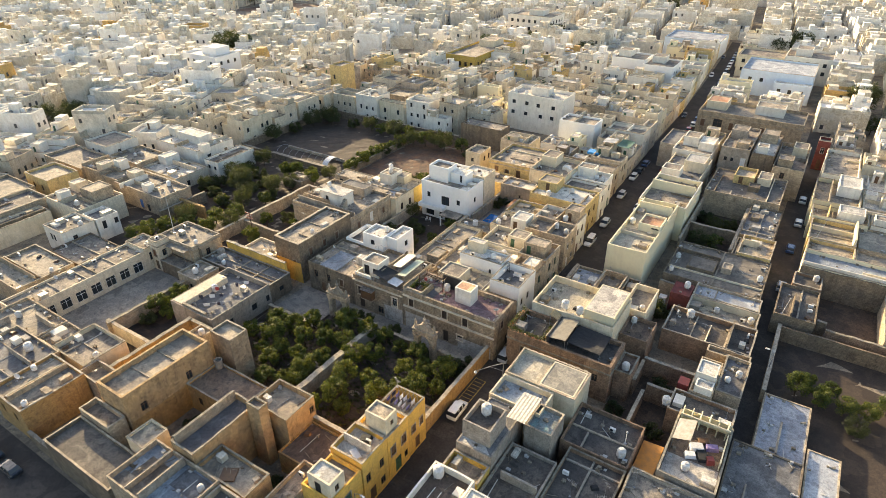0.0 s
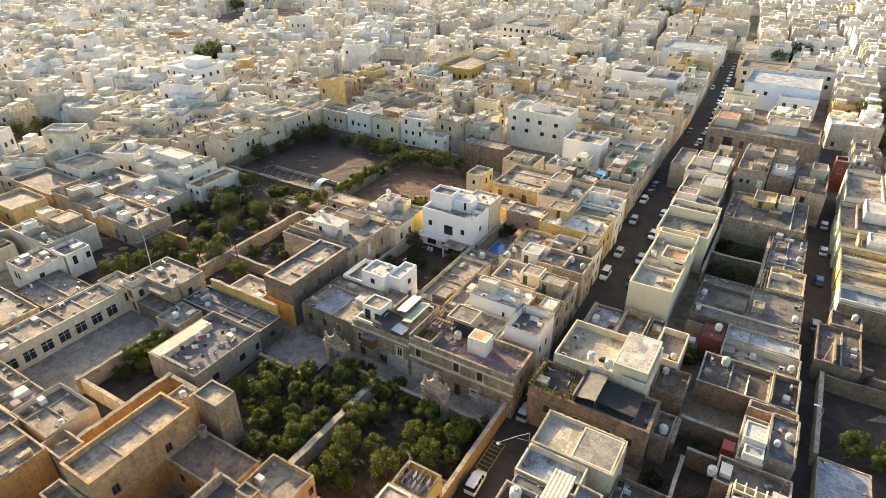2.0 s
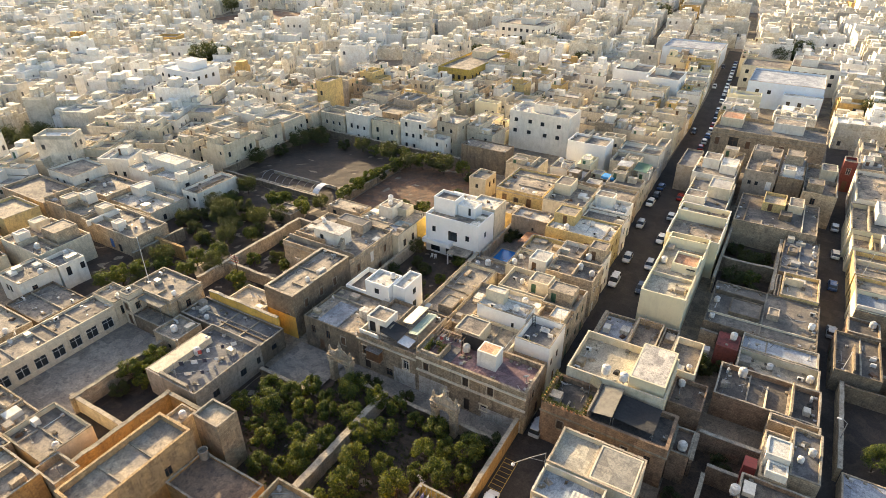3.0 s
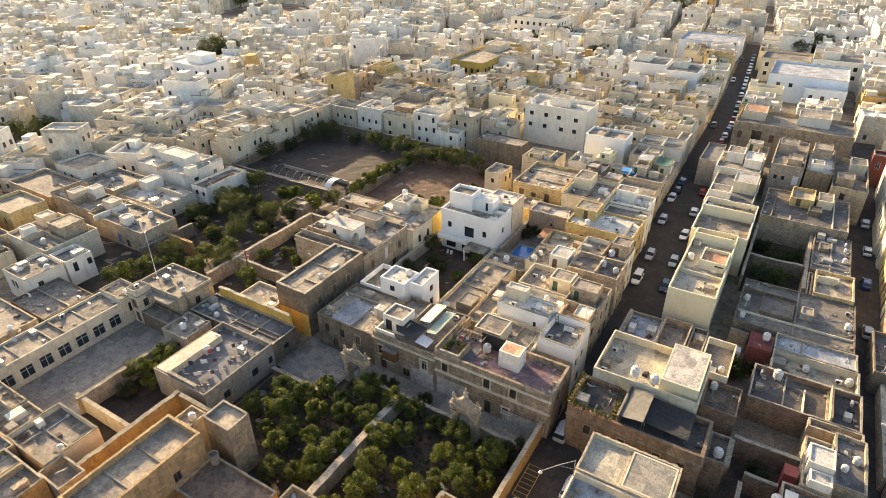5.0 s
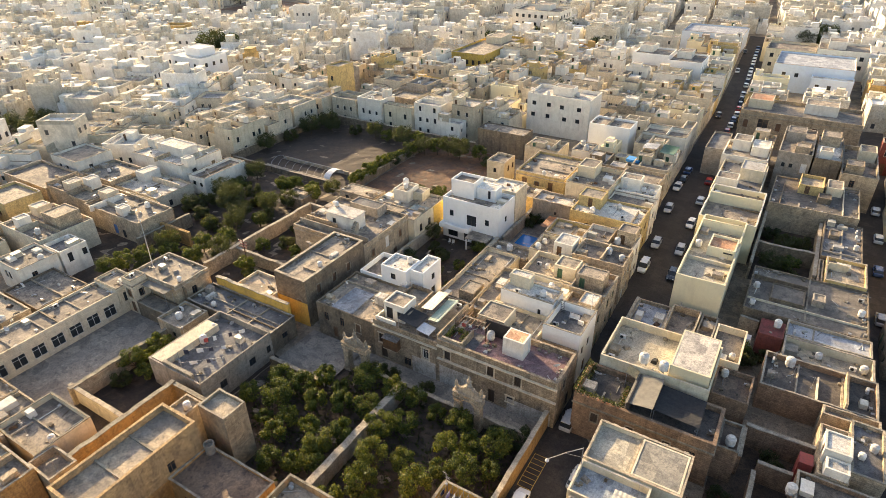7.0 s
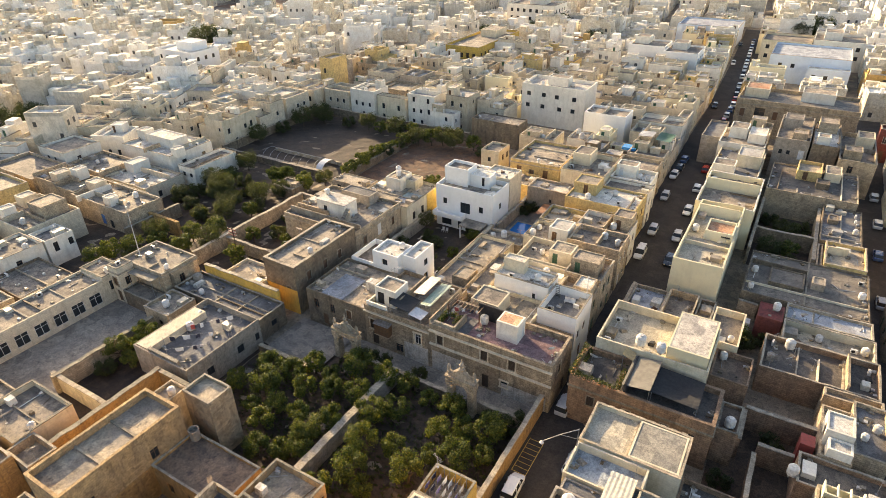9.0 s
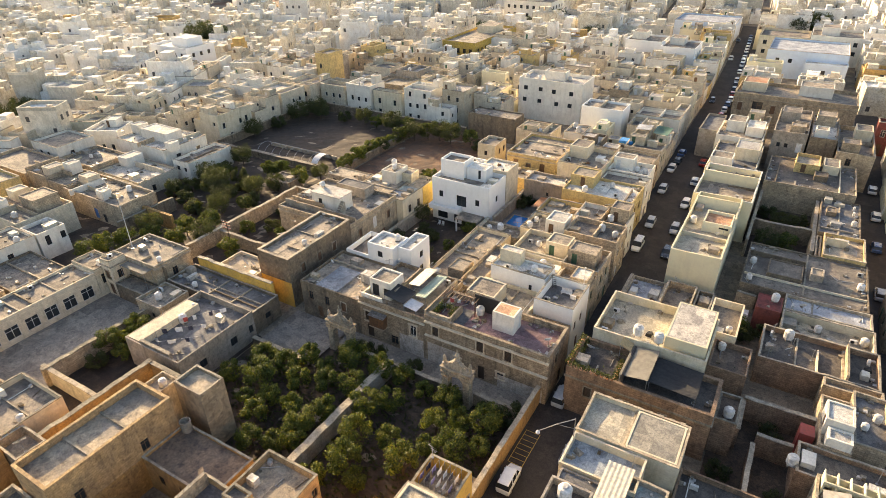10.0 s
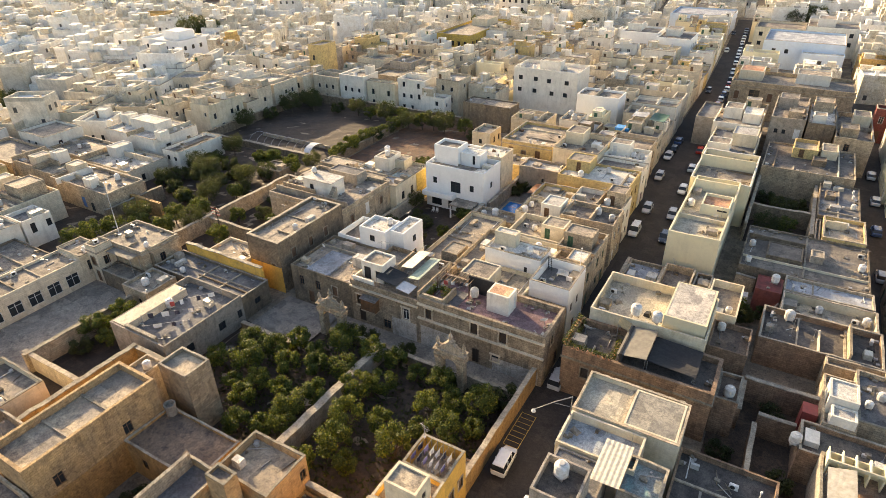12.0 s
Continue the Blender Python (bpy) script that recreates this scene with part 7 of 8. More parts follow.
tb = house(9.8, 21.3, 78.6, 83.8, 4.2, "cream", "dusty", 1.3, label="sunlit cream roof yard with high walls", kerbs=[("x", 15.2)], opens={"E": facade(5.2, 4.2, random.Random(20))})
tc = house(7.8, 21.6, 70.6, 78.4, 4.4, "rust_stone", "dark_screed", 0.8, label="limestone house with a divided dark roof", kerbs=[("x", 12.2), ("x", 17.6)], opens={"E": facade(7.8, 4.4, random.Random(21))})
tank(11.0, 77.4, 3.6, 1.2); partition(tc, 17.8, 18.05, 71, 78, 3.6, 5.2, "stone"); antenna(14, 74, 3.6, 2)
td = house(15.4, 21.8, 68.6, 70.4, 4.4, "stone", "screed", 0.6)
shrub(4.6, 80.6, 0, 0.8); shrub(5.6, 79.4, 3, 1.0); shrub(8.0, 81, 3, 0.9)
sheet("yard_floor", 2.4, 12.5, 104.8, 128, 0.08, "soil", "shaded back garden between old walls", "yard")
garden_wall(2.6, 12.3, 114.2, 114.7, 3.4, "old"); garden_wall(12.3, 12.8, 105, 127.8, 3.8, "stone"); garden_wall(2.2, 2.6, 104.8, 128, 3.8, "stone")
for x, y, k, q in ((5.5, 109, 4, 0.8), (8.8, 110.5, 0, 1.0), (7, 119, 4, 0.7), (10, 121, 3, 1.2), (4.4, 123, 3, 1.1), (9.5, 107, 3, 1)):
    shrub(x, y, k, q)
# Ochre here stands in for yellow sunlight falling on the yard.
ze = house(14.0, 20.2, 103.0, 111.8, 4.8, "ochre", "dusty", 0.6, label="small yellow-walled roof yard beside the lane", opens={"E": facade(8.8, 4.8, random.Random(22))})
partition(ze, 14.3, 17.4, 108.0, 108.25, 4.2, 5.6, "cream")
zf = house(13.0, 19.6, 112.0, 127.8, 4.6, "old", "blue_grey", 0.3, cope=False, label="long low house with a blue-grey membrane roof", kerbs=[("x", 16.2)])
zk = house(13.0, 13.8, 103.2, 111.8, 3.8, "stone", "screed", 0.4)
zg = house(2.2, 18.6, 128.2, 144.0, 6.0, "stone", "old_cement", 0.3, cope=False, label="broad old limestone building with a blank wall", opens={"E": facade(15.8, 6, random.Random(23))})
# Roof room made ochre to look lit by the low sun.
room(zg, 7.0, 11.6, 136.5, 143.0, 5.6, 7.8, "ochre", "dusty", {"S": [W(1.2, 0.2, 0.9, 1.8, "d", "wood")]}, 0.7)
for e_, x0, x1, y0, y1, z, n in ((zg, 2.6, 18.2, 128.6, 136, 5.6, 2), (zf, 13.4, 19.2, 118.6, 127.4, 4.2, 1)):
    for k in range(n):
        w, d = rg.uniform(1.3, 3.4), rg.uniform(1.2, 2.8)
        x, y = rg.uniform(x0, x1 - w), rg.uniform(y0, y1 - d)
        if not any(a < x + w + 0.2 and b > x - 0.2 and c < y + d + 0.2 and f > y - 0.2 for a, b, c, f in TAKEN):
            room(e_, x, x + w, y, y + d, z, z + rg.uniform(0.9, 2.4), rg.choice(("old", "stone", "cream", "grey_render")), rg.choice(("screed", "dusty", "dark_screed")))
room(zg, 12.2, 15.2, 138, 143, 5.6, 7.6, "cream", "dusty")
za = house(1.2, 8.2, 149.0, 168.0, 10.0, "grey_render", "screed", 0.5, label="tall grey stone block with arched openings", opens={"S": [W(1.2, 6.4, 0.7, 1.0, "w", "rubber"), W(2.8, 6.4, 0.7, 1.0, "w", "rubber"), W(5.2, 5.6, 1.2, 2.2, "s", "frame_white")]})
zb = house(8.6, 14.0, 149.4, 167.0, 9.6, "old", "whitewash", 0.4)
zc = house(14.3, 21.4, 146, 166, 8.2, "stone", "screed", 0.9, opens={"S": [W(2, 5.4, 1.0, 1.6)]})
for e_, x, y, w, d, z, h, m in ((za, 1.8, 158, 4, 5, 9.5, 2.6, "grey_render"), (za, 4.4, 151, 3, 3, 9.5, 1.6, "stone"), (zb, 9.2, 160, 4, 5, 9.2, 2.4, "stone"), (zb, 9.4, 151, 2.6, 3, 9.2, 1.8, "white"), (zc, 15, 148, 3.4, 4, 7.3, 2.5, "stone"), (zc, 17.4, 158, 3.4, 5, 7.3, 2.7, "cream")):
    room(e_, x, x + w, y, y + d, z, z + h, m, "screed")
zd = house(22.6, 25.6, 172, 176, 8.4, "red_wall", "screed", 0.6, label="red-painted house front closing the lane", opens={"S": [W(1.0, 0.2, 1.1, 2.8, "d", "wood"), W(1.0, 4.8, 1.0, 1.8, "w", "frame_white")]})
# big arched facade beyond the bend
bf = house(-11.0, 18.0, 178.0, 192.0, 10.0, "stone", "dusty", 0.9, label="grand limestone facade with tall arched windows", band=8.6, opens={"S": [W(1.2, 5.2, 1.2, 2.2, "s"), W(4.8, 4.8, 2.6, 3.2, "w", "wood"), W(9.4, 5.2, 1.2, 2.2, "s"), W(13.2, 5.2, 1.2, 2.2, "s"), W(18, 5.2, 1.2, 2.2, "s"), W(2, 0.8, 1.2, 2), W(6, 0.2, 1.8, 3, "d"), W(12, 0.8, 1.2, 2)], "W": facade(14, 10, random.Random(25))})
room(bf, -10, -4, 184, 191, 9.1, 11.6, "cream", "terracotta"); room(bf, 4, 12, 185, 191, 9.1, 11.8, "white", "screed")

# ---- east of the lane ----
ra = house(23.1, 29.6, 85.8, 97.0, 4.2, "old", "dark_screed", 0.6, label="low dark-roofed limestone house on the lane", kerbs=[("x", 26.8)], opens={"W": facade(11.2, 4.2, random.Random(26))})
mast(24.4, 87.0, 3.6, 6.0, "leaning white pipe on a roof", 0.06, (0.6, 1.6))
house(24.8, 29.6, 97.3, 102.1, 4.4, "rust_stone", "dark_screed", 0.5)
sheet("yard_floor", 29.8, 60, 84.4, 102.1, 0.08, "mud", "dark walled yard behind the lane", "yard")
garden_wall(29.9, 31.4, 88.2, 88.6, 3.4, "old"); garden_wall(31.4, 48, 86.4, 86.8, 3.2, "rust_stone")
garden_wall(39.6, 40.0, 86.8, 102.0, 4.2, "stone")
# Cream and ochre along here hold the yellow sunlight of the west walls.
rb2 = house(25.5, 44, 102.6, 109.8, 6.0, "cream_pale", "faded_blue", 0.8, label="lane-side house with yellow walls and a blue-grey roof", opens={"W": facade(7.2, 6, random.Random(27))})
# Rubble south face stands separately, since the house colour is its sunlit side.
garden_wall(25.5, 44, 102.2, 102.55, 5.9, "old", label="tall dark rubble wall closing a yard", cap=False)
partition(rb2, 25.6, 43.7, 102.86, 103.1, 5.2, 6.7, "white")
rx = house(25.7, 34.2, 110.0, 116.4, 5.2, "ochre", "dusty", 0.7, label="yellow-walled house with a tan roof yard", opens={"W": facade(6.4, 5.2, random.Random(127))})
house(34.4, 46, 110.0, 116.8, 5.0, "stone", "dusty", 0.6)
rc = house(25.5, 34.2, 116.6, 126.8, 5.4, "ochre", "dusty", 0.9, label="yellow lane house with a dusty roof yard", opens={"W": facade(10.2, 5.4, random.Random(28))}, kerbs=[("y", 121)])
partition(rc, 33.6, 33.94, 117, 126.4, 4.5, 7.0, "cream_pale"); partition(rc, 25.9, 33.5, 122.6, 122.85, 4.5, 5.6, "cream")
mast(27.0, 118, 4.5, 8.2, "white mast above a roof", 0.05, (1.0, 2.5))
house(34.5, 48, 117.0, 127.4, 5.2, "stone", "pale_tan", 0.5, kerbs=[("x", 41)])
rh = house(25.0, 36, 127.0, 133.2, 6.0, "cream_pale", "dusty", 0.9, label="sunlit cream house by the lane", opens={"W": facade(6.2, 6.0, random.Random(128))})
room(rh, 30, 35, 128.4, 132.8, 5.1, 7.4, "white", "whitewash"); partition(rh, 28.2, 28.45, 127.4, 132.8, 5.1, 6.8, "ochre")
random_house(36.4, 47, 127.7, 133.2, 6.0, random.Random(129), "", "white", "screed")
rd = house(24.5, 34, 133.4, 148, 7.0, "cream_pale", "dusty", 1.0, label="pale yellow lane-side house with a dusty roof", opens={"W": facade(14.6, 7.2, random.Random(29))})
room(rd, 29, 33.6, 140, 147.6, 6.2, 8.8, "white", "whitewash")
random_house(34.4, 46, 133.4, 148, 6.6, random.Random(53), "", "white", "screed")
re_ = house(25.2, 33, 148.6, 168, 8.0, "white", "screed", 1.0, opens={"W": facade(19.4, 8, random.Random(30)), "S": [W(2, 4.6), W(5, 4.6)]})
random_house(33.4, 45, 148.6, 158, 7.2, random.Random(55), "S", "white", "screed")
random_house(33.4, 45, 158.4, 168, 7.6, random.Random(56), "S", "cream", "screed")
garden_wall(24.4, 24.9, 66.2, 85.4, 2.6, "stone"); garden_wall(25.0, 60, 84.0, 84.35, 3.0, "old", cap=False)
for x, y, k, q in ((29, 70.5, 2, 1.1), (32, 69.5, 0, 1.2), (35.5, 69.5, 2, 1.0), (38.5, 70.5, 0, 1.1), (33.5, 72.5, 1, 1.1), (41, 73, 2, 1), (30.5, 73.5, 1, 1), (37, 66, 4, 0.8)):
    shrub(x, y, k, q * 0.78, label="sunlit green tree in a walled garden")
bc = house(24.9, 31.2, 53.6, 65.8, 2.5, "stone", "pale_blue", 0.12, label="low cistern with a pale blue-grey flat roof", cope=False)
house(31.4, 35.4, 48.0, 57.2, 2.5, "stone", "pale_blue", 0.12, cope=False)
house(22.5, 31.2, 38, 53.2, 3.0, "old", "blue_grey", 0.2, cope=False)

# ---- west side gardens and houses ----
rg = random.Random(41)
for k in range(34):
    x, y = rg.uniform(-126, -88), rg.uniform(64, 95)
    if not (x < -105 and y < 68) and not (x < -112.5 and y > 77) and not (x < -115.5):
        shrub(x, y, rg.choice((3, 3, 4, 1)), rg.uniform(0.7, 1.2), label="dull green bush in the sunken garden")
for x, y, k, q in ((-76, 57, 3, 1.2), (-79.5, 58.5, 0, 1.1), (-82.5, 66, 1, 1.0), (-80, 70, 3, 1.1), (-76, 68, 1, 0.9), (-83, 76, 3, 1), (-79, 79, 3, 1), (-88, 60, 4, 0.9), (-91, 64, 2, 1), (-94, 60.5, 0, 1.1), (-92, 56.5, 2, 1.0), (-97, 55, 0, 1.1), (-99.5, 51.5, 2, 1.0), (-101, 48, 0, 1.1), (-97, 49, 3, 1.2), (-103, 45.5, 2, 0.9), (-100, 57, 4, 0.9),
                   (-95, 70, 4, 0.9), (-98, 74, 4, 1.0), (-101, 68, 3, 1.3), (-104, 76, 4, 0.9), (-92, 76, 3, 1.3), (-95, 80, 4, 0.9), (-90, 89, 0, 1.1), (-92.5, 92, 1, 1.1), (-97, 91, 2, 0.9), (-100, 90, 0, 1), (-104, 84, 3, 1.3), (-108, 80, 4, 1.0), (-106, 70, 3, 1.2), (-110, 75, 3, 1.3), (-99, 82, 3, 1.2)):
    shrub(x, y, k, q, label="green tree in the sunken garden")
for k in range(14):
    shrub(-87.2 + RNG.uniform(-0.8, 0.8), 101 + 2.0 * k, (0, 1, 3)[k % 3], RNG.uniform(0.7, 1.2), label="green bush along the field wall")
for x, y, k, q in ((-83, 127, 4, 1.0), (-80, 129, 2, 1.1), (-77, 130, 4, 1.0), (-73, 129, 4, 1.1), (-88, 131, 0, 1.2), (-92, 129.5, 4, 1.1), (-98, 130, 0, 1.1), (-103, 131, 4, 1), (-64, 128, 3, 1.2), (-62, 118, 3, 1.0), (-63, 112, 3, 1.1), (-68, 131, 2, 1), (-118, 129, 4, 1.1), (-122, 124, 4, 1.2), (-123.5, 117, 3, 1.4), (-121, 131, 4, 1.1), (-110, 130.5, 3, 1.3), (-124, 108, 4, 1), (-64.5, 105.5, 0, 0.9), (-67, 106, 3, 1), (-70, 105.4, 3, 1)):
    shrub(x, y, k, q, label="dull green tree at the field's edge")
# greenhouse
e = thing("greenhouse", pose(-104.5, 99.6, 0.05), "long low greenhouse frame with torn plastic sheeting", "greenhouse")
for k in range(9):
    s = Soup()
    pts = [(-10 + 2.5 * k, 3.0 * math.cos(a) + 3, 2.2 * math.sin(a)) for a in np.linspace(0, math.pi, 9)]
    for p, q in zip(pts, pts[1:]):
        s.tube(p, q, 0.05, 0.05, 5)
    part("hoop", s, "metal_grey", e)
s = Soup(); s.box(-11, 11.5, -0.4, 0.0, 0, 1.0, jit=0.03); part("base_wall", s, "coping", e)
s = Soup(); s.box(-11, 11.5, 6.0, 6.4, 0, 0.9, jit=0.03); part("base_wall", s, "coping", e)
s = Soup()
for k in range(10):
    a0, a1 = math.pi * k / 10, math.pi * (k + 1) / 10
    P = lambda x, a: (x, 3.05 * math.cos(a) + 3, 2.25 * math.sin(a))
    s.quad(P(8.4, a0), P(10.4, a0), P(10.4, a1), P(8.4, a1))
part("plastic_sheet", s, "cloth_white", e, "torn white plastic sheet")
# houses on the west edge
lh = house(-141.5, -123, 79, 91.4, 6.2, "white", "whitewash", 0.4, label="long pale farmhouse with white roof rooms", opens={"E": [W(3, 3.2, 1.3, 1.1, "w", "rubber"), W(9, 3.2, 1.1, 1.1, "w", "rubber")]})
room(lh, -137.3, -127.2, 83.43, 87.86, 5.8, 8.2, "white", "whitewash")
house(-120, -114.4, 78.6, 91.4, 4.8, "white", "screed", 0.7, opens={"S": [W(1.2, 2.4, 1.0, 1.1, "w", "rubber"), W(3.6, 2.4, 1.0, 1.0, "w", "rubber")]})
la1 = house(-126, -107.2, 55.8, 64.2, 5.2, "stone", "dusty", 0.6, label="old limestone house with a blue arched door", kerbs=[("x", -115.97)], opens={"S": [W(9.6, 0.6, 1.3, 2.3, "d", "blue_paint"), W(12.4, 0.3, 1.1, 1.9, "d", "rubber")]})
house(-107, -98, 60.5, 61.1, 3.4, "amber", "dusty", 0.1, t=0.25, cope=False, label="sunlit amber garden wall")
lb1 = house(-141, -133.4, 56.5, 63, 6.0, "stone", "screed", 0.9, label="limestone house with a walled roof")
lc1 = house(-130.5, -116, 41, 52, 6.0, "pale_stone", "screed", 0.6, label="grey house with a square roof room")
room(lc1, -123, -118, 46, 51, 5.4, 8.2, "stone", "dusty")
ld1 = house(-114.7, -109.1, 40.9, 46.1, 5.6, "white", "blue_grey", 0.7, label="white house beside a dark garden", opens={"E": [W(1.2, 2.8, 0.9, 1.9, "w", "rubber"), W(4, 3.0, 0.9, 1.4, "w", "rubber")], "S": [W(3, 3.0, 1.6, 1.0, "w", "rubber")]})
le1 = house(-116.9, -109.3, 33.4, 40.6, 5.6, "white", "dusty", 0.5, label="white house with paired arched windows", opens={"S": [W(2.0, 2.6, 0.9, 1.6, "w", "rubber"), W(3.2, 2.6, 0.9, 1.6, "w", "rubber")], "E": [W(2, 2.6)]})
house(-109, -98, 30, 39, 3.4, "old", "screed", 0.4); house(-112, -97.5, 18, 29, 4.4, "stone", "dusty", 0.5)
tank(-112.88, 44.73, 4.9); tank(-120, 43, 5.4); tank(-109.9, 38, 5.1)
house(-150, -139, 46, 54, 6.0, "ochre", "dusty", 0.6, opens={"S": [W(3, 2.6), W(7, 2.6)]})
house(-140, -131, 30, 42, 5.4, "stone", "screed", 0.6); house(-155, -141.5, 30, 44, 5.0, "stone", "dusty", 0.6); house(-133.2, -126.3, 56.5, 64.0, 5.4, "stone", "dusty", 0.6); house(-130, -125, 24, 39, 4.6, "cream", "screed", 0.6)
house(-157, -146, 66.5, 76, 7.0, "white", "screed", 0.6, opens={"S": [W(3, 3.8, 1.0, 1.4, "w", "rubber"), W(6, 3.8, 1.0, 1.4, "w", "rubber")], "E": [W(3, 3.8)]})
house(-145.5, -133, 66.5, 76, 4.6, "stone", "dusty", 0.6); house(-160, -141.3, 56, 65.5, 5.2, "stone", "screed", 0.6)
garden_wall(-127, -110.5, 66, 66.5, 3.0, "old"); garden_wall(-106, -105.5, 54, 67, 3.0, "old"); garden_wall(-130, -112, 94, 94.5, 2.4, "old")
lt = house(-132.6, -117.2, 67.2, 77.4, 3.6, "pale_stone", "pale_screed", 0.6, label="low pale terrace in front of the farmhouse", kerbs=[("x", -125)], opens={"E": [W(3, 0.6, 0.9, 1.4, "w", "rubber")]})
room(lt, -132, -128.6, 72.6, 77, 3.0, 5.4, "white", "whitewash")
partition(lt, -128, -117.6, 74.0, 74.25, 3.0, 4.4, "pale_stone")
house(-126.8, -113.6, 63.3, 65.8, 4.2, "cream", "dusty", 0.5, label="row of sunlit cream roof yards", kerbs=[("x", -122), ("x", -117)])
rg = random.Random(141)
for x, y, w, d, h, q in ((-152, 84, 9, 8, 6.2, "white"), (-152, 93, 9, 8, 6.0, "pale_stone"), (-162, 84, 8, 9, 6.4, "cream"), (-163, 94, 9, 9, 6.6, "pale_stone"), (-172, 86, 9, 8, 6.0, "white"), (-173, 96, 9, 9, 6.8, "pale_stone"), (-170, 74, 8, 9, 5.8, "pale_stone"), (-178, 66, 9, 9, 6.2, "cream"), (-168, 62, 9, 9, 6.0, "white"),
                         (-160, 104, 9, 8, 6.8, "cream"), (-161, 113, 9, 8, 7.2, "white"), (-161, 122, 9, 8, 7.4, "pale_stone"), (-171, 107, 9, 9, 7, "pale_stone"), (-172, 117, 9, 9, 7.4, "cream"), (-173, 127, 9, 9, 8, "white"), (-183, 104, 9, 9, 6.6, "pale_stone"), (-184, 114, 9, 9, 7.2, "pale_stone"), (-185, 125, 9, 9, 7.6, "cream"), (-174, 138, 9, 9, 8, "pale_stone"), (-176, 149, 9, 9, 8, "white"), (-170, 158, 9, 9, 8, "pale_stone"), (-185, 136, 9, 9, 8, "pale_stone"), (-182, 160, 9, 8, 8, "pale_stone"),
                         (-168, 50, 9, 9, 5.6, "pale_stone"), (-178, 55, 9, 9, 5.6, "white"), (-162, 40, 9, 9, 5.2, "pale_stone"), (-172, 39, 9, 9, 5.2, "cream")):
    compound(x, y, w, d, h, rg, 25, q, None, "SE")
for e_, x, y, z, w, d in ((lb1, -137, 58, 5.1, 3, 3.4), (lb1, -133.8, 61, 5.1, 2.6, 2.6), (la1, -126, 59.6, 4.6, 3.4, 2.8), (la1, -116, 57, 4.6, 2.4, 2), (lc1, -130, 47, 5.4, 3, 3), (lc1, -126.5, 42, 5.4, 2.2, 2.4), (lh, -142, 84, 5.8, 3, 3), (lh, -123.6, 80, 5.8, 2.2, 2.4)):
    room(e_, x, x + w, y, y + d, z, z + rg.uniform(1.9, 2.6), rg.choice(("white", "pale_stone", "cream")), "pale_screed")
for e_, p in ((lb1, (-141.4, -141.15, 56.5, 64.2, 5.1, 6.6)), (lb1, (-144.7, -130.3, 60.4, 60.65, 5.1, 6.2)), (la1, (-122.2, -121.95, 54.9, 62.7, 4.6, 5.9)), (la1, (-121.9, -112.3, 58.7, 58.95, 4.6, 5.6)), (lc1, (-130.2, -116.3, 45.2, 45.45, 5.4, 6.4)), (lc1, (-124, -123.75, 41.3, 45.2, 5.4, 6.6)), (lh, (-132, -131.7, 78.3, 82.9, 5.8, 6.9)), (lh, (-125.6, -125.3, 83, 91.7, 5.8, 6.8))):
    partition(e_, *p, rg.choice(("pale_stone", "white", "stone")))
# houses along the far side of the field
random_house(-105.6, -95.6, 139.4, 146.6, 8.0, random.Random(61), "S", "cream", "screed")
random_house(-95.2, -86, 140.4, 148, 9.6, random.Random(62), "S", "stone", "screed")
random_house(-85.6, -78, 137.6, 141.6, 6.4, random.Random(63), "S", "white", "screed")
random_house(-85.6, -76, 142, 150, 10.4, random.Random(64), "S", "stone", "screed")
random_house(-75.6, -67, 147, 156, 9.0, random.Random(65), "S", "stone", "screed")
random_house(-115, -106, 138.4, 146, 9.0, random.Random(66), "S", "white", "screed")
random_house(-125, -115.4, 138, 146, 7.8, random.Random(67), "S", "stone", "dusty")
random_house(-136, -127, 112, 122, 8.4, random.Random(68), "E", "stone", "dusty")
random_house(-138, -127, 123, 133, 8.0, random.Random(69), "ES", "stone", "screed")
random_house(-137, -127.2, 99, 111, 7.4, random.Random(70), "E", "cream", "dusty")
random_house(-136, -126, 134.5, 145, 7.8, random.Random(71), "S", "stone", "screed")
random_house(-150, -138.5, 96, 108, 7.0, random.Random(72), "E", "stone", "dusty")
random_house(-150, -138.5, 109, 121, 7.4, random.Random(73), "E", "stone", "screed")
random_house(-150, -138.5, 122, 134, 8.0, random.Random(74), "E", "white", "screed")
random_house(-163, -149, 130, 142, 8.4, random.Random(75), "SE", "white", "whitewash")
random_house(-148.5, -137, 135, 146, 7.6, random.Random(76), "S", "stone", "screed")
rg = random.Random(77)
for k in range(5):
    random_house(-124 + 11.2 * k, -124 + 11.2 * k + 10.8, 147 + rg.uniform(2, 5) if k < 5 else 158, 167, rg.uniform(7, 10.5), rg, "S")
block(-163, -137.4, 147, 168, (7, 10), 78, "SE")
# landmark blocks further off
wl = house(-55, -42, 226, 238, 11.5, "white_clean", "screed", 0.6, label="tall white block with blank walls", cope=False)
room(wl, -54, -49, 231, 237, 10.9, 13.4, "white", "screed")
wl2 = house(-41.6, -30, 222, 236, 11, "white_clean", "screed", 0.6, label="white block with blank walls beside the street", cope=False, opens={"E": win_row(14, 7.4, 3, 1.0, 1.5, "w", "rubber") + win_row(14, 4.0, 3, 1.0, 1.5, "w", "rubber")})
room(wl2, -40, -35, 229, 235, 10.4, 12.8, "white", "screed")
house(-51.7, -26.2, 294, 314, 8.0, "blue_white", "pale_blue", 0.5, label="large pale blue-roofed hall")
house(-8.9, 15.8, 241, 263, 9.5, "blue_white", "pale_blue", 0.6, label="large white-blue house with blank walls", opens={"S": [W(3, 5.4, 1.2, 1.4, "w", "rubber"), W(7, 5.4, 1.2, 1.4, "w", "rubber")]})
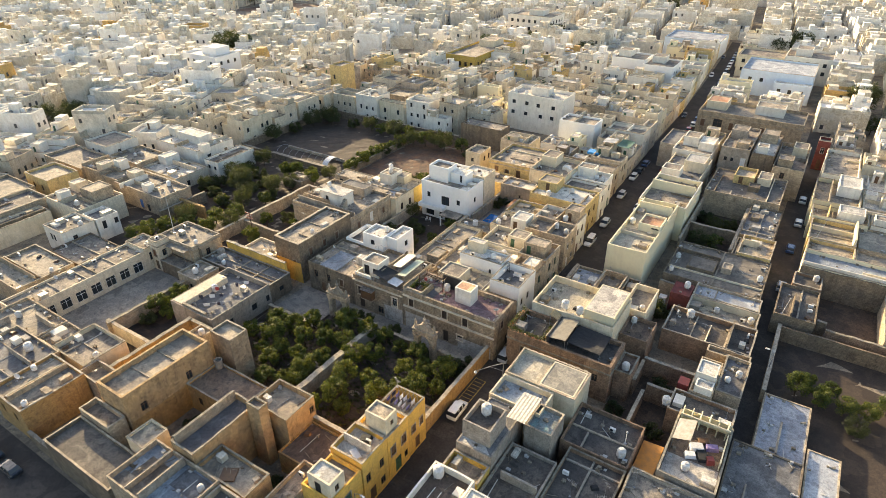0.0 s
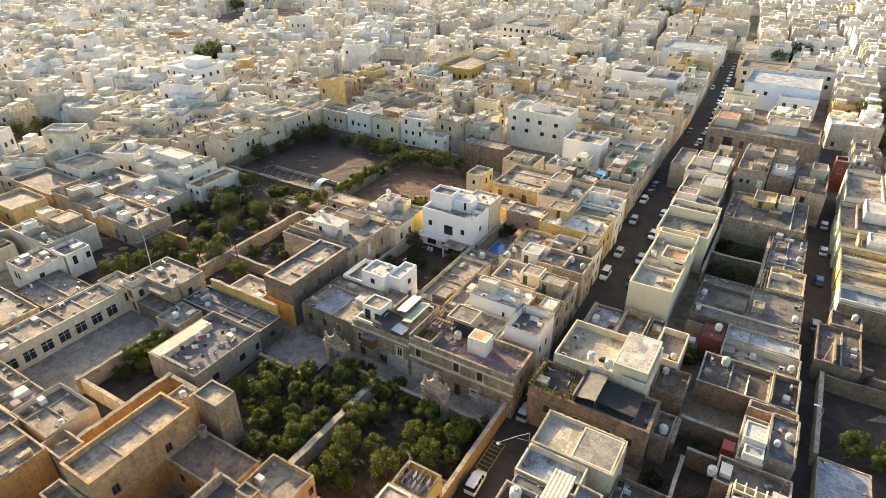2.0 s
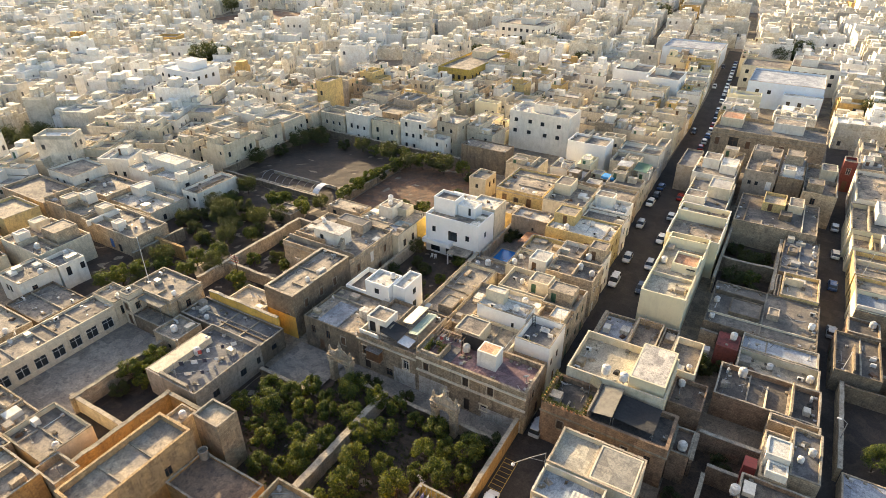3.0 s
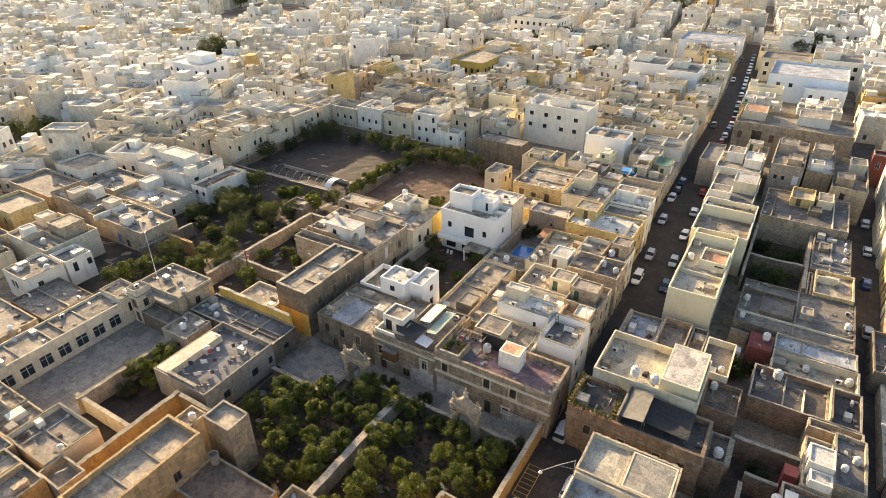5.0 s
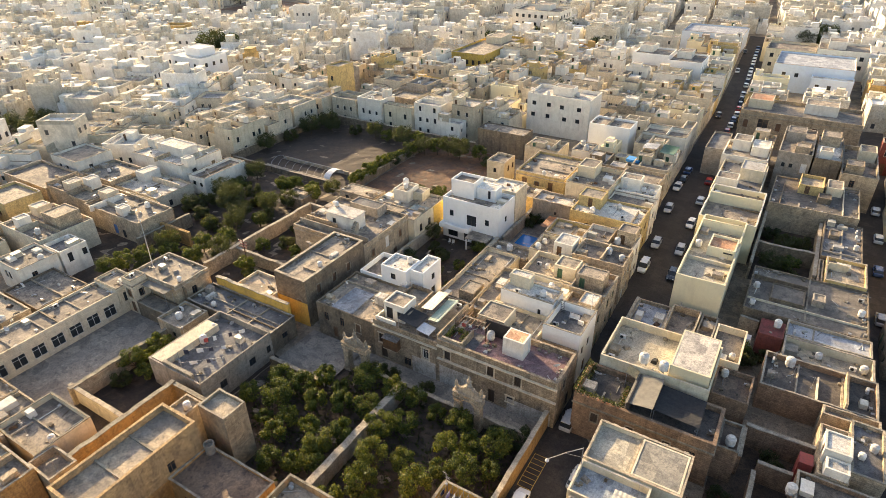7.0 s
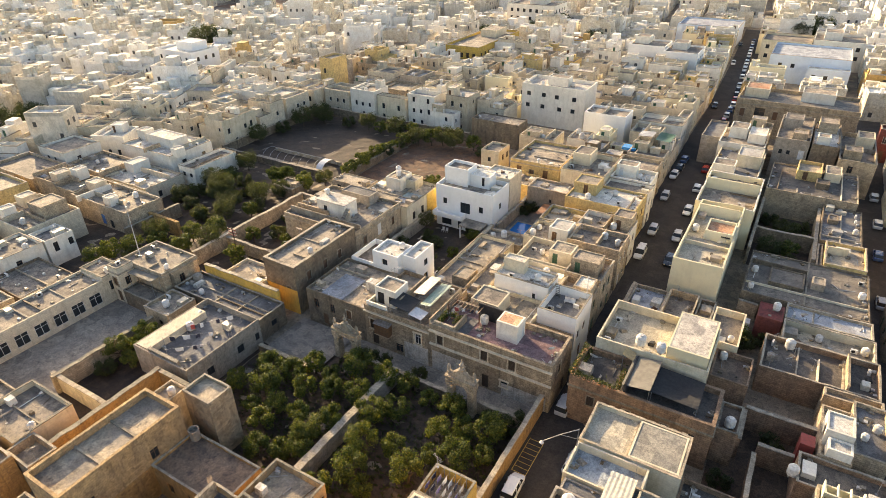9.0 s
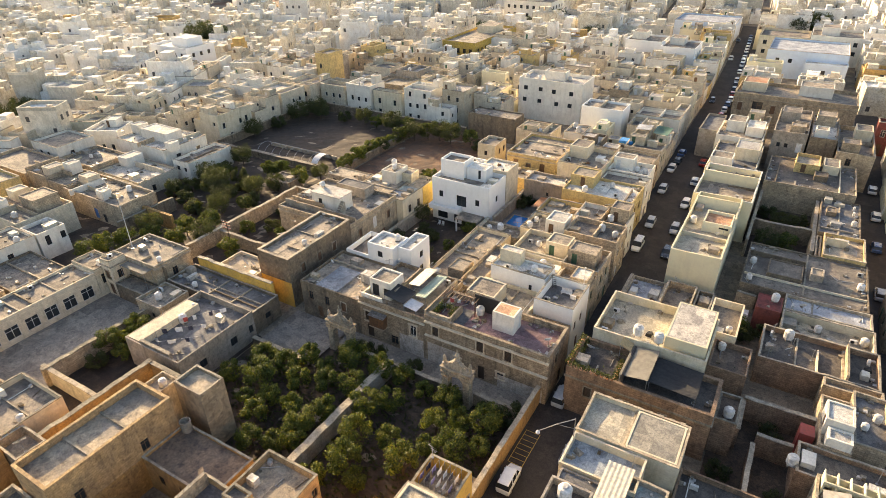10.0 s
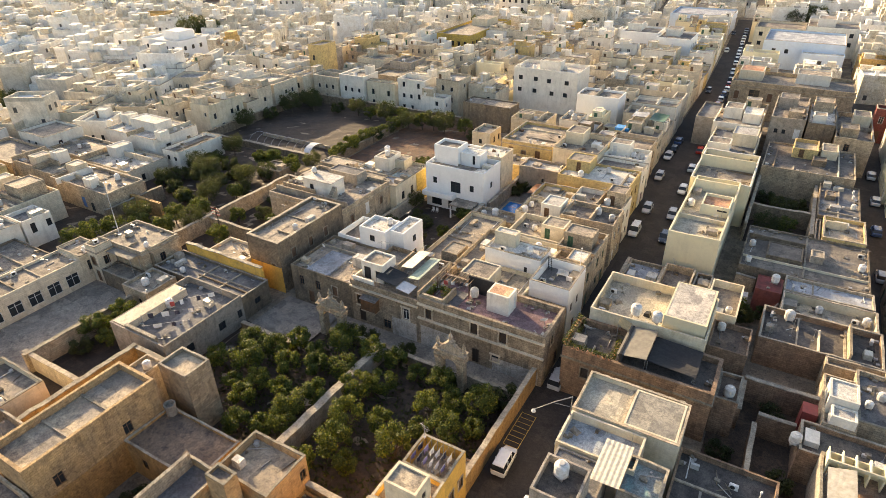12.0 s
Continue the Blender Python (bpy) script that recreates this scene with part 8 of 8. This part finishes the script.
house(3.5, 16, 236, 240.9, 7.0, "blue_white", "whitewash", 0.4, label="low white wing in front of a larger house", cope=False, opens={"S": [W(1.6, 3.4, 1.2, 1.5, "w", "rubber"), W(5.2, 3.4, 1.2, 1.5, "w", "rubber"), W(9.0, 3.4, 1.2, 1.5, "w", "rubber")]})
yb3 = house(-119.5, -104.9, 203.1, 240, 9.6, "yellow_paint", "screed", 0.8, label="yellow building with long balconies", opens={"S": win_row(14.6, 5.4, 5, 1.2, 1.8, "w", "wood") + win_row(14.6, 1.6, 5, 1.2, 1.8, "w", "wood"), "E": win_row(36.9, 5.4, 11, 1.2, 1.8, "w", "wood")}, band=4.6)
room(yb3, -116, -109, 226, 236, 8.8, 11.6, "cream", "screed")
wq = house(-214.5, -194, 144, 157, 10.5, "white_clean", "whitewash", 0.7, label="big white villa above the lower houses", cope=False, opens={"S": win_row(20.5, 7.0, 5, 1.2, 1.5, "w", "rubber") + win_row(20.5, 3.6, 5, 1.2, 1.5, "w", "rubber"), "E": win_row(13, 7.0, 3, 1.2, 1.5, "w", "rubber")})
room(wq, -208, -199, 149, 156, 9.8, 12.8, "white_clean", "whitewash")
house(60, 76, 200, 214, 8, "yellow_paint", "screed", 0.6, label="bright yellow house at the town's edge")
gq = house(-133, -108, 287, 304, 12.6, "white", "screed", 0.8, label="long grey-white three-storey block with window rows", opens={"S": win_row(25, 9.0, 7, 1.4, 1.6, "w", "rubber") + win_row(25, 5.4, 7, 1.4, 1.6, "w", "rubber") + win_row(25, 1.8, 7, 1.4, 1.6, "w", "rubber"), "E": win_row(17, 9.0, 4, 1.3, 1.6, "w", "rubber") + win_row(17, 5.4, 4, 1.3, 1.6, "w", "rubber")})
room(gq, -124, -116, 294, 302, 11.8, 14.4, "white", "screed")
house(-136.9, -131.6, 150.4, 158, 13.6, "ochre", "dusty", 0.6, label="tall narrow yellow house above its neighbours", opens={"S": [W(1.4, 8.6, 1.0, 1.6, "w", "rubber"), W(4.8, 8.6, 1.0, 1.6, "w", "rubber")]})
aq = house(3, 20, 268, 284, 10.4, "white", "screed", 0.8, label="pale apartment block with rows of windows", opens={"S": win_row(17, 7.2, 5, 1.3, 1.5, "w", "rubber") + win_row(17, 4.0, 5, 1.3, 1.5, "w", "rubber")})
room(aq, 6, 12, 274, 282, 9.6, 12.4, "white", "screed")
house(-14.5, 2.6, 268, 284, 9.0, "cream", "screed", 0.8, label="cream apartment block with rows of windows", opens={"S": win_row(17, 5.8, 5, 1.3, 1.5, "w", "rubber") + win_row(17, 2.4, 5, 1.3, 1.5, "w", "rubber")})

# ---- orchard trees ----
rg = random.Random(5)
TREES = ((-51.6, 39.7), (-46.6, 43.2), (-48.2, 40.5), (-40.8, 40.2), (-37.6, 41.6), (-45.6, 34.6), (-45.2, 31.6), (-41.9, 34.5), (-39.3, 33.4), (-31.6, 41.8), (-34, 39.6), (-28.8, 45.6), (-32.6, 46.4), (-31.7, 35), (-28.2, 36.6), (-24.5, 41.2), (-30.5, 31.2), (-24.6, 34.2), (-28, 30), (-25, 45.4), (-22.2, 43.4), (-19.2, 44.2), (-18.4, 40.8), (-39.9, 29.4), (-42.8, 28.3), (-42.8, 42.6), (-40.4, 45.8), (-49.6, 36.6), (-48.6, 33), (-44.2, 38.6), (-37.6, 36.4), (-38.2, 31.2), (-53.6, 35.4), (-20.8, 38.6), (-32.6, 27.6), (-36, 45.9), (-23.6, 38))
for x, y in TREES:
    tree(x, y, rg.choice((0, 0, 1, 1, 2)), rg.uniform(0.84, 1.14))
for x, y in ((-41, 48.9), (-38.5, 49.2), (-33.0, 49.6), (-20.5, 46.8), (-17.2, 47.2), (-25.0, 46.6)):
    shrub(x, y, 3, rg.uniform(0.8, 1.2))
s = Soup()
rq = random.Random(9)
for k in range(2600):
    x, y = rq.uniform(-56, -16.2), rq.uniform(25.5, 47.5)
    if x < -45.5 and (y > 42 or y < 30):
        continue
    z = 0.1
    for m in range(3):
        a, L = rq.uniform(0, 6.28), rq.uniform(0.14, 0.42)
        s.quad((x, y, z), (x + L * math.cos(a), y + L * math.sin(a), z + L * 0.8), (x + L * 1.4 * math.cos(a + 0.3), y + L * 1.4 * math.sin(a + 0.3), z + L * 0.5), (x + L * 0.5 * math.cos(a + 0.6), y + L * 0.5 * math.sin(a + 0.6), z))
single("weeds", s, "leaf_dull", "low weeds on the orchard floor", "weeds", kind="stuff")

# ---- cars and lamps in the streets ----
s = Soup()
for x in (-15.0, -13.2):
    s.box(x - 0.035, x + 0.035, 42.0, 47.6, 0.034, 0.04)
for k in range(8):
    s.box(-14.93, -13.27, 42.0 + 0.78 * k, 42.06 + 0.78 * k, 0.034, 0.04)
single("road_marking", s, "yellow_paint", "worn yellow hatched box painted on the street", "road marking", kind="structure")
car(-13.6, 39.4, 2, "paint_white", True, "small white van parked beside the orange wall")
car(-13.1, 54.6, 0, "paint_silver", True, "dark-roofed van in the narrow street")
car(-8.9, 46.2, 0, "paint_silver"); car(-9.0, 34.5, 180, "paint_white")
rg = random.Random(13)
P5 = ("paint_white", "paint_silver", "paint_white", "paint_dark", "paint_red", "paint_white", "paint_silver", "paint_dark", "paint_blue")
for x, y in ((-17.7, 138.8), (-17.5, 144.4), (-17.6, 150.2), (-11.4, 133.8), (-10.9, 120.9), (-10.4, 108.5), (-15.2, 108.9), (-11.8, 146.0), (-9.7, 98.6), (-16.8, 126), (-16, 168)):
    car(x, y, rg.choice((0, 180)) + rg.uniform(-2, 2), rg.choice(P5))
car(-15.0, 98.6, 180, "paint_white", True)
for k in range(22):
    y = 186 + 6.1 * k
    xo = -16.6 - max(0, y - 205) * 0.062
    if rg.random() < 0.85:
        car(xo + 2.6, y, 3.5, rg.choice(P5))
    if rg.random() < 0.22:
        car(xo - 2.2, y + 2, 183.5, rg.choice(P5))
for x, y in ((23.4, 101.8), (23.2, 118.9), (23.0, 147), (23.4, 133)):
    car(x, y, 0, rg.choice(P5))
street_lamp(24.6, 72, 0.03, 5.6, 180, 0.8)

# ---- middle distance: rows beyond the field ----
for k, (a, b, c, d, f) in enumerate(((-64, -44, 176, 200, "SE"), (-43.4, -32.0, 170, 200, "S"), (-86, -68, 172, 204, "SE"), (-104, -88, 170, 203, "SE"), (-126, -108, 172, 203, "SE"), (-150, -130, 171, 200, "SE"), (26.6, 44, 171, 200, "SW"), (-64, -45, 204, 224, "SE"), (-43, -32.4, 203, 221, "S"), (-104.5, -68, 206, 226, "SE"))):
    block(a, b, c, d, (6.5, 10.5), 300 + k, f, walls=("stone", "cream", "white", "stone", "cream", "white", "ochre"))

# coloured sheets, patches and a pole
def patch(x0, x1, y0, y1, z, m, label):
    s = Soup()
    s.box(x0, x1, y0, y1, z + 0.004, z + 0.03)
    return single("roof_patch", s, m, label, "roof patch", "roof patches")


patch(-61.85, -57.61, 85.44, 87.54, 6.1, "faded_blue", "blue-grey patch on a flat roof")
patch(-61.54, -57.61, 87.78, 90.12, 6.1, "turquoise", "greenish painted patch on a flat roof")
canopy(-23.0, -19.6, 136.8, 142.8, 7.1, 9.2, -0.2, "green_paint", "dark green netting stretched over a roof", sag=0.5)
canopy(-27.4, -24.0, 138.4, 142.2, 7.1, 9.0, 0.2, "pale_blue", "pale blue-grey sheet roof over a terrace")
e = thing("utility_pole", pose(-80.3, 59.8, 0.05), "wooden utility pole with crossarms in a yard", "pole")
s = Soup(); s.tube((0, 0, 0), (0, 0, 7.2), 0.14, 0.1, 8); part("shaft", s, "bark", e)
for z in (5.6, 6.2, 6.8):
    s = Soup(); s.box(-1.1, 1.1, -0.16, -0.08, z, z + 0.12); part("crossarm", s, "red_paint", e)
    for x in (-0.95, -0.4, 0.4, 0.95):
        s = Soup(); s.lathe(x, -0.12, [(0.05, z + 0.12), (0.06, z + 0.2), (0.03, z + 0.28)], 7); part("insulator", s, "plastic_white", e)

# ---- clutter on the roofs ----
def rubble(x, y, z, rg):
    # One battered block for a rubble heap, added as roof clutter.
    s = Soup()
    s.box(-0.5, 0.5, -0.4, 0.4, 0, 0.35, jit=0.12, top=0.15)
    return single("tarp_roll", s, rg.choice(("coping", "grey_render", "rubber", "wood")), "rolled tarpaulin lying on a flat roof", "tarpaulin", "rolled tarpaulins", at=pose(x, y, z, 0, 0, rg.uniform(0, 180)))


def pipe_run(x0, y0, x1, y1, z, rg):
    s = Soup()
    s.tube((x0, y0, z + 0.07), (x1, y1, z + 0.07), 0.06, 0.06, 6)
    return single("roof_pipe", s, rg.choice(("plastic_white", "metal_grey", "plastic_white")), "pipe laid across a flat roof", "pipe", "roof pipes")


def low_box(x, y, z, rg):
    s = Soup()
    a, b, h = rg.uniform(0.4, 1.1), rg.uniform(0.4, 0.9), rg.uniform(0.4, 1.1)
    s.box(-a, a, -b, b, 0, h, jit=0.03, top=0.02)
    return single("roof_hatch", s, rg.choice(("stone", "whitewash", "grey_render", "corrugated", "white")), "low box-like skylight or hatch on a roof", "hatch", "roof hatches", at=pose(x, y, z, 0, 0, rg.choice((0, 90))))


# roofs that are swept clear
TAKEN += [(-55, -48, 9, 24.5), (-51, -46, 25, 30), (-48.5, -37.6, 18, 25), (-37.5, -33, 9, 19), (-56, -40, 1, 7), (-8, 3, 43, 50)]
# low walls across the broad roofs
rg = random.Random(87)
for x0, x1, y0, y1, z, e in ROOFTOPS:
    area = (x1 - x0) * (y1 - y0)
    if area < 55 or y0 > 150 or y1 < 5 or x0 < -146:
        continue
    for k in range(min(4, int(area / 55))):
        m = rg.choice(("stone", "coping", "old", "grey_render", "cream"))
        hh = rg.choice((0.25, 0.35, 0.5, 0.9, 1.3))
        if rg.random() < 0.5:
            x = rg.uniform(x0 + 1.5, x1 - 1.5)
            q = (x, x + 0.22, y0 + 0.01, y1 - 0.01) if rg.random() < 0.5 else (x, x + 0.22, y0 + 0.01, rg.uniform(y0 + 2, y1 - 1))
        else:
            y = rg.uniform(y0 + 1.5, y1 - 1.5)
            q = (x0 + 0.01, x1 - 0.01, y, y + 0.22) if rg.random() < 0.5 else (rg.uniform(x0 + 1, x1 - 2), x1 - 0.01, y, y + 0.22)
        if not any(a < q[1] + 0.3 and b > q[0] - 0.3 and c < q[3] + 0.3 and d > q[2] - 0.3 for a, b, c, d in TAKEN):
            partition(e, *q, z, z + hh, m)

# loose stones, boards and scraps along the parapets
rg = random.Random(88)
dbr = [Soup() for _ in range(3)]
for x0, x1, y0, y1, z, e in ROOFTOPS:
    if min(x1 - x0, y1 - y0) < 1.2 or y0 > 150 or x0 < -146:
        continue
    for k in range(int((x1 - x0) * (y1 - y0) * 0.16)):
        hx, hy = rg.uniform(x0 + 0.4, x1 - 0.4), rg.uniform(y0 + 0.4, y1 - 0.4)
        if rg.random() < 0.6:
            if rg.random() < 0.5:
                hx = rg.choice((x0 + 0.35, x1 - 0.35))
            else:
                hy = rg.choice((y0 + 0.35, y1 - 0.35))
        if any(a < hx < b and c < hy < d for a, b, c, d in TAKEN):
            continue
        for n in range(rg.choice((1, 1, 2, 4))):
            s = dbr[rg.choice((0, 0, 1, 2))]
            px, py = hx + rg.uniform(-0.3, 0.3), hy + rg.uniform(-0.3, 0.3)
            if rg.random() < 0.3:
                a, L = rg.uniform(0, 3.1), rg.uniform(0.3, 1.0)
                px, py = max(x0 + L, min(x1 - L, px)), max(y0 + L, min(y1 - L, py))
                s.tube((px - L * math.cos(a), py - L * math.sin(a), z + 0.05), (px + L * math.cos(a), py + L * math.sin(a), z + 0.06), 0.05, 0.04, 4)
            else:
                w = rg.uniform(0.08, 0.3)
                s.box(px - w, px + w, py - w * rg.uniform(0.5, 1), py + w * 0.8, z, z + rg.uniform(0.08, 0.4), jit=0.05)
for s, m in zip(dbr, ("coping", "old", "plastic_white")):
    single("roof_debris", s, m, "loose stones, boards and scraps on the flat roofs", "debris", kind="stuff")

rg = random.Random(99)
for x0, x1, y0, y1, z, _ in ROOFTOPS:
    if y0 > 118 or x0 < -146 or x1 > 30 or min(x1 - x0, y1 - y0) < 1.8:
        continue
    n = max(1, int((x1 - x0) * (y1 - y0) / 8))
    for k in range(min(n, 16)):
        edge = rg.random() < 0.6
        x = rg.choice((x0 + 0.9, x1 - 0.9)) if edge else rg.uniform(x0 + 0.8, x1 - 0.8)
        y = rg.uniform(y0 + 0.8, y1 - 0.8)
        if any(p - 1.0 < x < q + 1.0 and u - 1.0 < y < v + 1.0 for p, q, u, v in TAKEN):
            continue
        TAKEN.append((x - 0.2, x + 0.2, y - 0.2, y + 0.2))
        kind = rg.random()
        if kind < 0.10:
            tank(x, y, z, rg.uniform(0.75, 1.05))
        elif kind < 0.22:
            antenna(x, y, z, rg.uniform(1.8, 3.2))
        elif kind < 0.30:
            dish(x, y, z, rg.uniform(120, 220), rg.uniform(0.35, 0.55))
        elif kind < 0.40:
            ac_unit(x, y, z, rg.choice((0, 90, 180)))
        elif kind < 0.66:
            low_box(x, y, z, rg)
        elif kind < 0.80:
            rubble(x, y, z, rg)
        else:
            L = rg.uniform(1.0, min(4, y1 - y0 - 1.5) if y1 - y0 > 3 else 1.2)
            yy = min(y, y1 - L - 0.2)
            if yy > y0 + 0.1:
                pipe_run(x, yy, x + rg.uniform(-0.2, 0.2), yy + L, z, rg)

# ---- far town ----
edge = lambda y: -20.6 - max(0, y - 205) * 0.06
rg = random.Random(515)
for side in (-1, 1):
    y = 168.6 if side < 0 else 193.0
    while y < 330:
        d, w = rg.uniform(5.2, 8.0), rg.uniform(8.5, 11.5)
        x = edge(y + d / 2)
        w = min(w, 7.4) if side < 0 and 212 < y < 238 else w
        if side < 0 and 293 < y + d and y < 315:
            y = 315; continue
        if side > 0 and 235 < y + d and y < 285:
            y = 285; continue
        compound(x - 0.1 - w / 2 if side < 0 else x + 8.3 + w / 2, y + d / 2, w, d - 0.05, rg.uniform(6.4, 9.6), rg, 3.4 if y > 205 else 0, rg.choice(("cream", "white", "cream_pale", "pale_stone", "ochre", "white")), None, "SE" if side < 0 else "SW")
        if side < 0 and rg.random() < 0.6 and y > 240:
            compound(x - w - 5, y + d / 2, 8, d - 0.05, rg.uniform(6, 9.6), rg, 3.4, None, None, "S")
        y += d
street = lambda X, Y: edge(Y) - (19 if Y > 240 else 15) < X < edge(Y) + (24 if Y > 193 else 9) if Y < 300 else edge(Y) - 6.5 < X < edge(Y) + 14.5 and Y < 342
marks = lambda X, Y: any(a - 5 < X < b + 5 and c - 5 < Y < d + 5 for a, b, c, d in ((-55, -30, 222, 238), (-52, -26, 294, 314), (-9, 16, 241, 263), (-120, -104, 203, 240), (-214.5, -194, 144, 157), (3, 16, 236, 241), (-14.5, 20, 268, 284), (-332, -280, 275, 316), (60, 76, 200, 214), (-11, 18, 178, 192), (-133, -108, 287, 304), (22, 26, 168, 176), (-150, -25, 170, 226), (26, 45, 171, 200)))
near_zone = lambda X, Y: (-166 < X < 56 and Y < 174) or street(X, Y) or marks(X, Y) or (22 < X < 26.5 and Y < 260)
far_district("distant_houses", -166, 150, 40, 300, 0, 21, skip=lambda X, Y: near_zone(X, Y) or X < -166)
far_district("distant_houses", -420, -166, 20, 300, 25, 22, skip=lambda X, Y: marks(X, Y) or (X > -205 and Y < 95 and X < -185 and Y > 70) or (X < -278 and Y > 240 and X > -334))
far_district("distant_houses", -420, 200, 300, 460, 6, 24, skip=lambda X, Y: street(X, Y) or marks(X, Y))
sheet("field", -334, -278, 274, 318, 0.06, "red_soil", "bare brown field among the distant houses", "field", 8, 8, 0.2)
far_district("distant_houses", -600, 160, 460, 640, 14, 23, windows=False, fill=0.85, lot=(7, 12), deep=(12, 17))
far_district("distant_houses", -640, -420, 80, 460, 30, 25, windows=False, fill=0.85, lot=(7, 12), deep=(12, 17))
for k in range(26):
    a = random.Random(900 + k)
    x, y = a.uniform(-380, 60), a.uniform(180, 420)
    if not street(x, y):
        shrub(x, y, 4, a.uniform(1.2, 2.2), label="dusty tree among the distant houses")
for x, y, q in ((-196, 80, 1.3), (-192, 84, 1.5), (-199, 86, 1.4), (-203, 78, 1.5), (-189, 90, 1.2), (-228, 178, 2.4), (-222, 182, 2.0), (36, 212, 1.2), (48, 208, 1.2)):
    shrub(x, y, 4, q, label="dusty dark tree among the houses")
